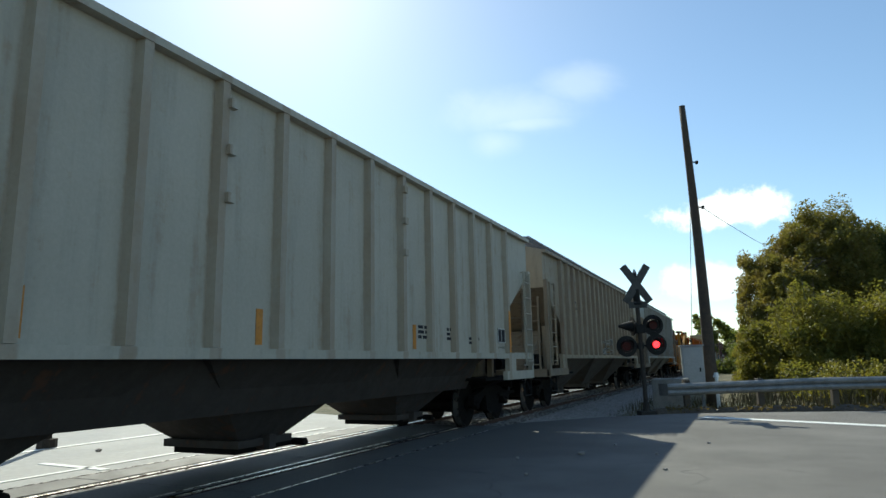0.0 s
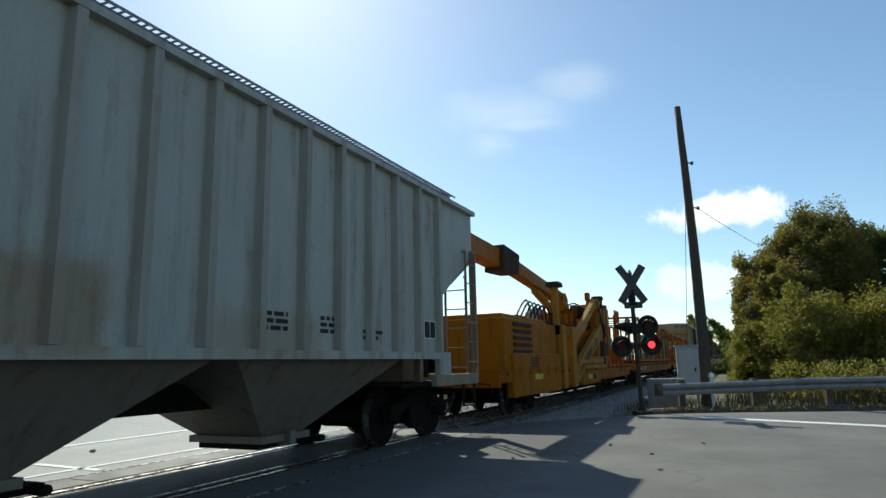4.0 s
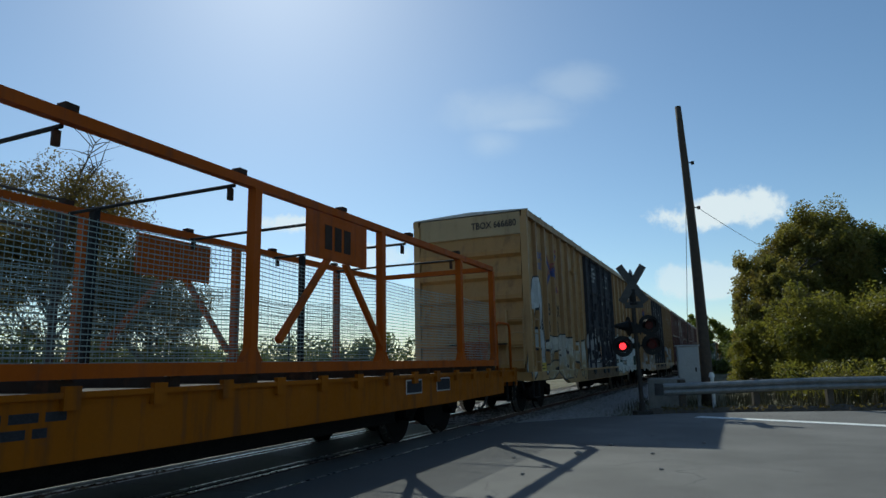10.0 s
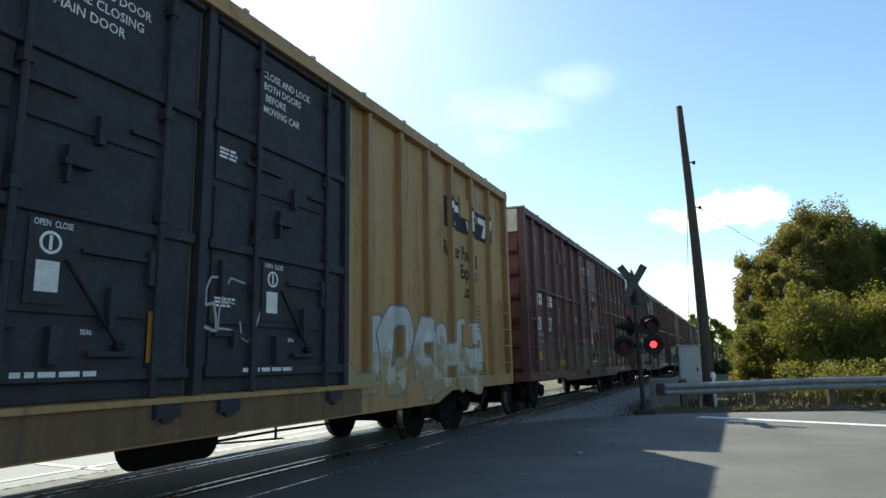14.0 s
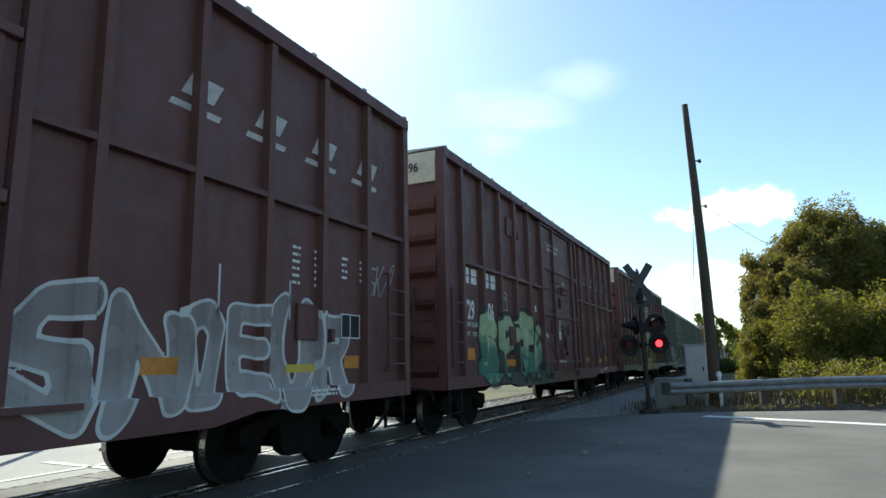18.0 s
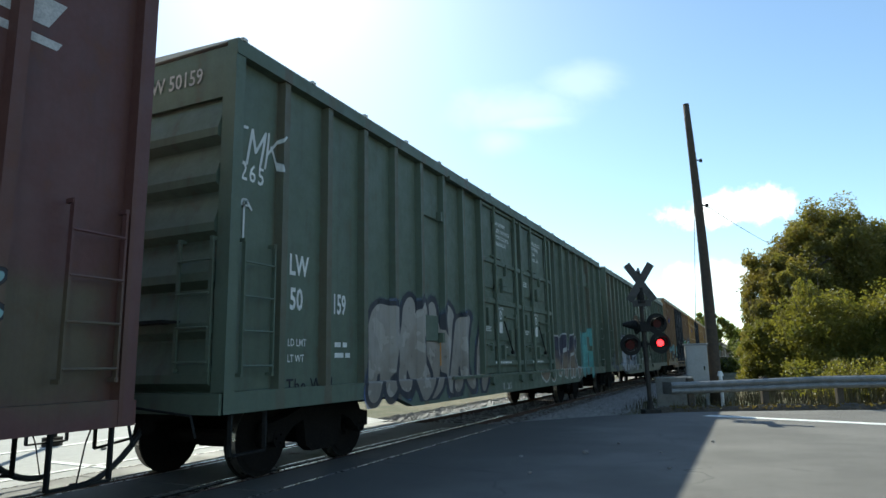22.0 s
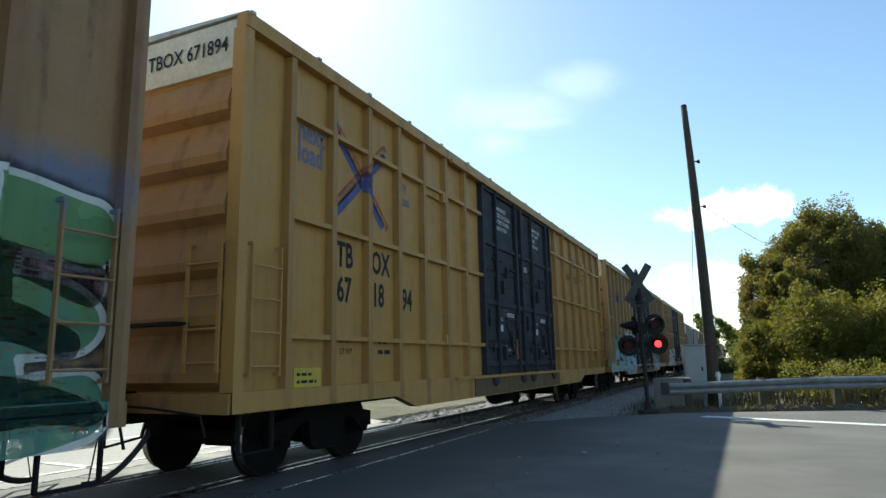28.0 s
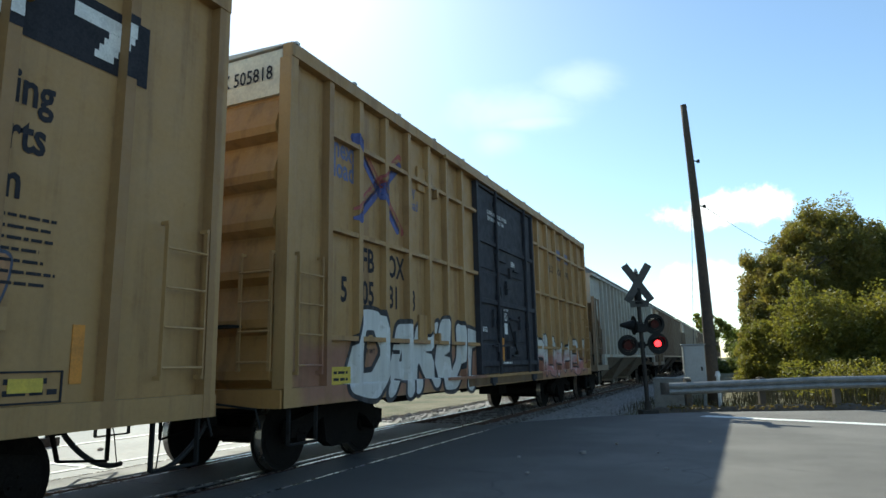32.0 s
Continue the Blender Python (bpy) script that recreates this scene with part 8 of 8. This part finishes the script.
def tree(at, height, spread, leafy, label, seed, clumps=70, per=90, size=0.11, trunk=0.16, low=0.22, thin=1.0, loose=0.7, bare=0.0, name="tree", group="trees by the road"):
    rnd = random.Random(seed)
    root = thing(name, label, "tree", group, at=at)
    bm = bmesh.new()
    fork = height * low
    tube(bm, [(0, 0, -0.2), (0.05 * height * rnd.uniform(-0.3, 0.3), 0, fork * 0.6), (0.1 * rnd.uniform(-1, 1), 0.1, fork), (0.2 * rnd.uniform(-1, 1), 0.1, height * 0.8)], trunk, 9, trunk * 0.25)
    part("trunk", bm, "bark", root, smooth=True)
    tips = []
    bm = bmesh.new()
    for i in range(16):
        a = rnd.uniform(0, 2 * math.pi)
        z0 = fork + (height * 0.75 - fork) * rnd.random()
        reach = spread * rnd.uniform(0.5, 1.0) * (1.0 - 0.38 * (z0 / height))
        e = Vector((math.cos(a) * reach, math.sin(a) * reach, min(height * 0.97, z0 + height * rnd.uniform(0.12, 0.35))))
        s = Vector((0, 0, z0))
        pts = [s.lerp(e, k / 4) + Vector((rnd.uniform(-0.1, 0.1), rnd.uniform(-0.1, 0.1), 0.25 * math.sin(k / 4 * math.pi))) for k in range(5)]
        tube(bm, pts, trunk * 0.4, 5, trunk * 0.08)
        for q in range(14 if bare else 4):
            f = pts[2].lerp(pts[4], rnd.random())
            g = f + Vector((rnd.uniform(-1, 1), rnd.uniform(-1, 1), rnd.uniform(-0.1, 1))) * spread * 0.28
            tube(bm, (f, f.lerp(g, 0.5) + Vector((0, 0, 0.08)), g), trunk * 0.13, 4, 0.008)
            tips.append(g)
        tips.append(e)
    part("branchwork", bm, "bark", root)
    fol = Foliage(seed)
    for i in range(clumps):
        if rnd.random() < loose:
            c = rnd.choice(tips) + Vector((rnd.gauss(0, 0.2), rnd.gauss(0, 0.2), rnd.gauss(0, 0.2))) * spread * 0.3
        else:
            u, v = rnd.uniform(0, 2 * math.pi), rnd.uniform(-1, 1)
            f = rnd.uniform(0.45, 1.0) ** 0.5 * (0.9 + 0.16 * math.sin(3 * u + seed) * math.cos(4 * v + 2 * seed))
            q = (1 - v * v) ** 0.4 * spread * f
            c = Vector((math.cos(u) * q, math.sin(u) * q, height * ((1 + low) / 2 + 0.46 * (1 - low) * v * f)))
        if bare and c.z > height * (1 - bare) * rnd.uniform(0.82, 1.0):
            continue
        fol.clump(c, spread * rnd.uniform(0.12, 0.27), int(per * thin * rnd.uniform(0.6, 1.3)), size)
    fol.mesh("crown", leafy, root)
    return root


def bush(at, w, h, leafy, label, seed, n=30, per=110, size=0.09, group="bushes by the road"):
    rnd = random.Random(seed)
    root = thing("bush", label, "bush", group, at=at)
    for i in range(9):
        bm = bmesh.new()
        a = rnd.uniform(0, 6.28)
        e = Vector((math.cos(a) * w * 0.7 * rnd.random(), math.sin(a) * w * 0.7 * rnd.random(), h * rnd.uniform(0.6, 0.95)))
        tube(bm, ((e.x * 0.1, e.y * 0.1, -0.1), e * 0.5 + Vector((0, 0, 0.1)), e), 0.035, 5, 0.008)
        part("stem", bm, "bark", root)
    fol = Foliage(seed)
    for i in range(n):
        u, r = rnd.uniform(0, 6.28), w * math.sqrt(rnd.random())
        z = h * (0.1 + 0.8 * rnd.random() * math.sqrt(max(0.05, 1 - (r / w) ** 2)))
        fol.clump((math.cos(u) * r, math.sin(u) * r, z), w * rnd.uniform(0.2, 0.4), int(per * rnd.uniform(0.6, 1.3)), size)
    fol.mesh("foliage", leafy, root)
    return root


def growth():
    # the tree mass beyond the guardrail
    tree((4.15, 36.3, -0.25), 9.35, 2.75, "leaf_olive", "tall broad olive-green tree turning brown", 12, 520, 225, 0.071, low=0.12, loose=0.12)
    tree((1.45, 35.4, -0.25), 7.1, 1.65, "leaf_brown", "slender tree with browning green leaves", 11, 330, 195, 0.065, low=0.1, loose=0.15)
    tree((2.6, 33.6, -0.25), 6.2, 1.8, "leaf_olive", "broad low tree with olive leaves", 14, 260, 195, 0.068, low=0.1, loose=0.12)
    tree((7.1, 37.6, -0.25), 8.2, 2.7, "leaf_dark", "dark green broad tree behind the bushes", 13, 380, 225, 0.076, low=0.1, loose=0.15)
    tree((10.4, 38.5, -0.25), 8.6, 3.4, "leaf_olive", "broad yellowing tree behind the bushes", 17, 200, 195, 0.089, low=0.1, loose=0.2)
    tree((14.2, 38.0, -0.25), 8.6, 4.0, "leaf_green", "broad green tree behind the bushes", 15, 200, 195, 0.089, low=0.1, loose=0.2)
    tree((19.0, 37.0, -0.25), 9.0, 4.2, "leaf_dark", "dark green broad tree behind the bushes", 16, 180, 195, 0.089, low=0.1, loose=0.2)
    bush((0.75, 28.6, -0.25), 0.95, 3.6, "leaf_gold", "tall yellow-green bush by the guardrail", 21, 110, 225, 0.054)
    bush((2.55, 28.2, -0.25), 1.7, 4.75, "leaf_gold", "tall dense yellow-green bush by the guardrail", 22, 200, 255, 0.055)
    bush((4.9, 27.8, -0.25), 1.8, 4.5, "leaf_gold", "tall yellow-green bush by the guardrail", 23, 200, 255, 0.055)
    bush((7.6, 27.8, -0.25), 2.0, 4.4, "leaf_green", "tall dense green bush by the guardrail", 24, 130, 255, 0.060)
    bush((11.0, 29.0, -0.25), 2.4, 3.6, "leaf_gold", "tall yellow-green bush by the guardrail", 28, 90, 255, 0.068)
    bush((0.55, 32.6, -0.25), 0.9, 4.6, "leaf_olive", "narrow olive bush by the guardrail", 25, 90, 225, 0.060)
    bush((3.2, 25.2, -0.25), 1.3, 1.3, "leaf_olive", "low olive bush by the guardrail", 26, 70, 255, 0.045)
    bush((5.4, 25.0, -0.25), 1.4, 1.35, "leaf_olive", "low olive bush by the guardrail", 27, 70, 255, 0.045)
    bush((8.3, 25.6, -0.25), 1.7, 1.8, "leaf_green", "low green bush by the guardrail", 29, 60, 255, 0.050)
    # far trees along the line
    tree((-4.7, 120.0, -0.3), 9.2, 3.4, "leaf_green", "distant green tree by the line", 31, 60, 90, 0.26, group="distant trees")
    tree((-1.6, 128.0, -0.3), 6.2, 3.6, "leaf_dark", "distant dark tree by the line", 32, 50, 80, 0.26, group="distant trees")
    bush((0.4, 90.0, -0.3), 3.2, 4.6, "leaf_dark", "distant dark thicket by the line", 33, 40, 90, 0.2, "distant trees")
    bush((1.4, 60.0, -0.3), 2.2, 3.6, "leaf_dark", "dark thicket by the line", 34, 40, 90, 0.16, "distant trees")
    bush((-1.6, 70.0, -0.3), 1.6, 1.8, "leaf_dark", "low dark thicket beside the ballast", 35, 30, 80, 0.14, "distant trees")
    # beyond the train: a half-bare tree with thickets, and a low far belt of woods
    tree((-27.5, 18.6, -0.25), 11.8, 4.2, "leaf_rust", "half-bare autumn tree with thin brown leaves", 41, 480, 220, 0.066, 0.2, 0.2, 0.8, loose=0.6, bare=0.08, group="trees beyond the track")
    tree((-31.0, 14.6, -0.25), 10.4, 4.4, "leaf_gold", "yellowing tree with a loose crown", 42, 300, 220, 0.075, 0.2, 0.2, bare=0.03, group="trees beyond the track")
    tree((-26.0, 22.6, -0.25), 7.6, 3.2, "leaf_rust", "thin brownish tree losing its leaves", 43, 320, 200, 0.06, 0.14, 0.2, 0.7, loose=0.6, bare=0.05, group="trees beyond the track")
    tree((-42.0, 8.0, -0.25), 12.0, 5.0, "leaf_green", "green tree with a broad crown", 44, 110, 90, 0.13, 0.2, 0.2, group="trees beyond the track")
    bush((-24.5, 22.0, -0.25), 2.6, 2.9, "leaf_dark", "dark green thicket beyond the track", 45, 50, 110, 0.11, "bushes beyond the track")
    bush((-27.0, 17.5, -0.25), 3.2, 3.6, "leaf_dark", "dark green thicket beyond the track", 46, 60, 110, 0.11, "bushes beyond the track")
    bush((-29.5, 12.5, -0.25), 3.4, 4.0, "leaf_green", "broad green thicket beyond the track", 47, 60, 110, 0.11, "bushes beyond the track")
    bush((-24.0, 26.5, -0.25), 2.4, 2.4, "leaf_dark", "dark green thicket beyond the track", 48, 40, 110, 0.11, "bushes beyond the track")
    rnd = random.Random(9)
    fol = Foliage(91)
    for i in range(150):
        u = i / 149
        c = Vector((-78 + 50 * u + rnd.uniform(-3, 3), 20 + 120 * u + rnd.uniform(-3, 3), 0))
        hgt = rnd.uniform(3.0, 5.6)
        for k in range(4):
            fol.clump(c + Vector((rnd.uniform(-2, 2), rnd.uniform(-2, 2), hgt * (k + 0.5) / 4)), rnd.uniform(1.2, 2.0), 46, 0.34)
    tagged(fol.mesh("far_woods", "leaf_dark", None), "low dark belt of distant trees", "woods", kind="stuff")
    fol = Foliage(92)
    for i in range(70):
        u = i / 69
        c = Vector((6 + 60 * u, 75 - 45 * u + rnd.uniform(-3, 3), 0))
        hgt = rnd.uniform(5, 8)
        for k in range(4):
            fol.clump(c + Vector((rnd.uniform(-2, 2), rnd.uniform(-2, 2), hgt * (k + 0.5) / 4)), rnd.uniform(1.4, 2.2), 46, 0.34)
    tagged(fol.mesh("far_woods", "leaf_green", None), "green belt of trees behind the bushes", "woods", kind="stuff")
    # weeds and dry grass along the guardrail and beside the track
    bm = bmesh.new()
    bm2 = bmesh.new()
    for i in range(5200):
        u = rnd.random()
        x = -3.4 + 22 * u
        y = 18.4 + 0.39 * (x + 1.9) + rnd.uniform(-0.5, 6.5) ** 1.0
        tall = rnd.uniform(0.12, 0.45) if y < 19.6 + 0.39 * (x + 1.9) else rnd.uniform(0.25, 0.95)
        if x < -0.5:
            tall *= 0.4
        a = rnd.uniform(0, 6.28)
        t = Vector((math.cos(a), math.sin(a), 0)) * 0.012
        lean = Vector((rnd.gauss(0, 0.15), rnd.gauss(0, 0.15), 1)) * tall
        p = Vector((x, y, -0.24))
        b = bm if rnd.random() < 0.55 else bm2
        m = p + lean * 0.55
        vs = [b.verts.new(p - t), b.verts.new(p + t), b.verts.new(m + t * 0.8), b.verts.new(m - t * 0.8), b.verts.new(p + lean * 1.0 + Vector((rnd.gauss(0, 0.05), rnd.gauss(0, 0.05), 0)))]
        b.faces.new(vs[:4])
        b.faces.new((vs[3], vs[2], vs[4]))
    tagged(part("weeds", bm, "weed", None), "green and yellow weeds along the guardrail", "weeds", kind="stuff")
    tagged(part("dry_grass", bm2, "dry_grass", None), "dry straw-coloured grass along the guardrail", "grass", kind="stuff")
    fol = Foliage(93)
    for i in range(900):
        x = 1.0 + 11 * rnd.random()
        y = 21.5 + 0.39 * x + rnd.uniform(0, 2.5)
        fol.clump((x, y, rnd.uniform(0.1, 1.1)), 0.16, 9, 0.045)
    tagged(fol.mesh("goldenrod", "leaf_gold", None), "yellow flowering weeds before the bushes", "weeds", kind="stuff")


growth()


def silo():
    root = thing("grain_silo", "round brown silo with a conical cap and roof rail", "silo", at=(-32.5, 112.0, -0.3))
    bm = bmesh.new()
    disc(bm, (0, 0, 5.2), 1.85, 10.4, "z", 24)
    part("shell", bm, "hopper_brown", root)
    bm = bmesh.new()
    disc(bm, (0, 0, 10.7), 1.85, 0.6, "z", 24, 0.9)
    part("cone", bm, "hopper_brown", root)
    bm = bmesh.new()
    disc(bm, (0, 0, 11.15), 1.3, 0.3, "z", 20, 0.25)
    part("cap", bm, "galvanised", root)
    bm = bmesh.new()
    for k in range(5):
        bar(bm, (1.9, -0.6 + 0.3 * k, 9.6), (1.9, -0.6 + 0.3 * k, 10.6), 0.05)
    bar(bm, (1.9, -0.6, 10.6), (1.9, 0.6, 10.6), 0.05)
    part("roof_rail", bm, "galvanised", root)


silo()


def lamp_post():
    root = thing("lamp_post", "thin dark lamp post far beyond the track", "lamp post", at=(-33.5, 43.0, -0.3))
    bm = bmesh.new()
    tube(bm, ((0, 0, 0), (0, 0, 5.3)), 0.09, 8, 0.07)
    part("shaft", bm, "black_steel", root)
    bm = bmesh.new()
    box(bm, -0.1, 0.5, -0.12, 0.12, 5.1, 5.3)
    part("head", bm, "black_steel", root, bevel=0.02)


lamp_post()


def gantry():
    root = thing("signal_gantry", "dark grey steel post with two level pipe arms beyond the track", "gantry", at=(-11.0, 7.47, -0.1))
    for name, a, b, r in (("post", (0, 0, 0), (0, 0, 4.5), 0.07), ("arm", (0, -6.2, 4.44), (0, 0, 4.48), 0.03), ("arm", (0, -6.2, 3.86), (0, 0, 3.88), 0.03), ("brace", (0, -3.0, 3.87), (0, -2.4, 4.46), 0.02), ("foot", (0, 0, 0), (0, 0, 0.25), 0.16)):
        bm = bmesh.new()
        tube(bm, (a, b), r, 10)
        part(name, bm, "mast_paint", root)


gantry()


def verge():
    """A low uneven ridge of soil and dead leaves along the edge of the asphalt."""
    rng = random.Random(31)
    bm = bmesh.new()
    n = 90
    rows = []
    for i in range(n + 1):
        u = i / n
        x = -2.2 + 16.0 * u
        y = 17.55 + 0.385 * (x + 1.9)
        w, h = rng.uniform(0.16, 0.34), rng.uniform(0.035, 0.09)
        rows.append([bm.verts.new((x - 0.36 * v, y + 0.93 * v, z)) for v, z in ((-w, -0.1), (-w * 0.4, h * 0.7), (w * 0.2, h), (w, -0.22))])
    for p, q in zip(rows, rows[1:]):
        for k in range(3):
            bm.faces.new((p[k], q[k], q[k + 1], p[k + 1]))
    tagged(part("verge", bm, "soil", None, smooth=True), "brown strip of soil and dead leaves at the road's edge", "verge", kind="structure")
    fol = Foliage(94)
    for i in range(420):
        x = -2.0 + 15.0 * rng.random()
        y = 17.45 + 0.385 * (x + 1.9) + rng.uniform(-0.35, 0.4)
        fol.clump((x, y, 0.05), 0.13, 5, 0.035, 0.3)
    tagged(fol.mesh("dead_leaves", "leaf_rust", None), "brown dead leaves lying at the road's edge", "leaves", kind="stuff")


verge()


def litter():
    rnd = random.Random(17)
    for x, y, s in ((-2.16, 9.2, 0.05), (-1.9, 10.3, 0.04), (-0.6, 10.9, 0.035), (-1.2, 9.5, 0.03), (-2.9, 8.6, 0.03), (-0.95, 8.2, 0.03), (-2.4, 7.4, 0.03), (-9.6, 7.4, 0.05)):
        bm = bmesh.new()
        bmesh.ops.create_icosphere(bm, subdivisions=1, radius=s)
        for v in bm.verts:
            v.co = Vector((v.co.x * rnd.uniform(0.7, 1.3), v.co.y * rnd.uniform(0.7, 1.3), v.co.z * 0.6 + s * 0.4))
        o = part("stone", bm, "ballast", None)
        o.location = (x, y, 0.0)
        tagged(o, "small dark stone lying on the asphalt", "stone", "stones on the road")


litter()


# ---- movement ----
def motions():
    ticks = [0, 4, 8, 12, 16, 20, 24, 28, 32]
    for car, place in CARS:
        walk(car, [(t, pose(TRACK, place - gone(t), 0)) for t in ticks])
    for w, at, place in WHEELS:
        # turn the wheels while they roll through the nearer part of the line
        near = [i / 15 for i in range(0, 481) if -2.0 < place - gone(i / 15) < 30.0]
        if len(near) < 2:
            walk(w, [(0, pose(*at)), (32, pose(*at))])
            continue
        turn = {t: math.degrees((gone(t) - gone(near[0])) / WHEEL_R) for t in near}
        rows = [(t, pose(*at, turn[t])) for t in near]
        if near[0] > 0:
            rows.insert(0, (0, pose(*at, turn[near[0]])))
        if near[-1] < 32:
            rows.append((32, pose(*at, turn[near[-1]])))
        walk(w, rows)
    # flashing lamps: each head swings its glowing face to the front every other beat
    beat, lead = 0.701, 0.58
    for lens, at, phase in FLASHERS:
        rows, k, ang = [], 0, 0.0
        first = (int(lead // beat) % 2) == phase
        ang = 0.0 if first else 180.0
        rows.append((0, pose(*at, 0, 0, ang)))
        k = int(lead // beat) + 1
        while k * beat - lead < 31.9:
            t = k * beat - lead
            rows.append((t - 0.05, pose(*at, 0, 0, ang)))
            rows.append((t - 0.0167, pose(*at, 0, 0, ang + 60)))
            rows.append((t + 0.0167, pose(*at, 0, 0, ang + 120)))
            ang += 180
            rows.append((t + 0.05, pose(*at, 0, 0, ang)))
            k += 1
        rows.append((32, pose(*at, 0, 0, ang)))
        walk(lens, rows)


motions()
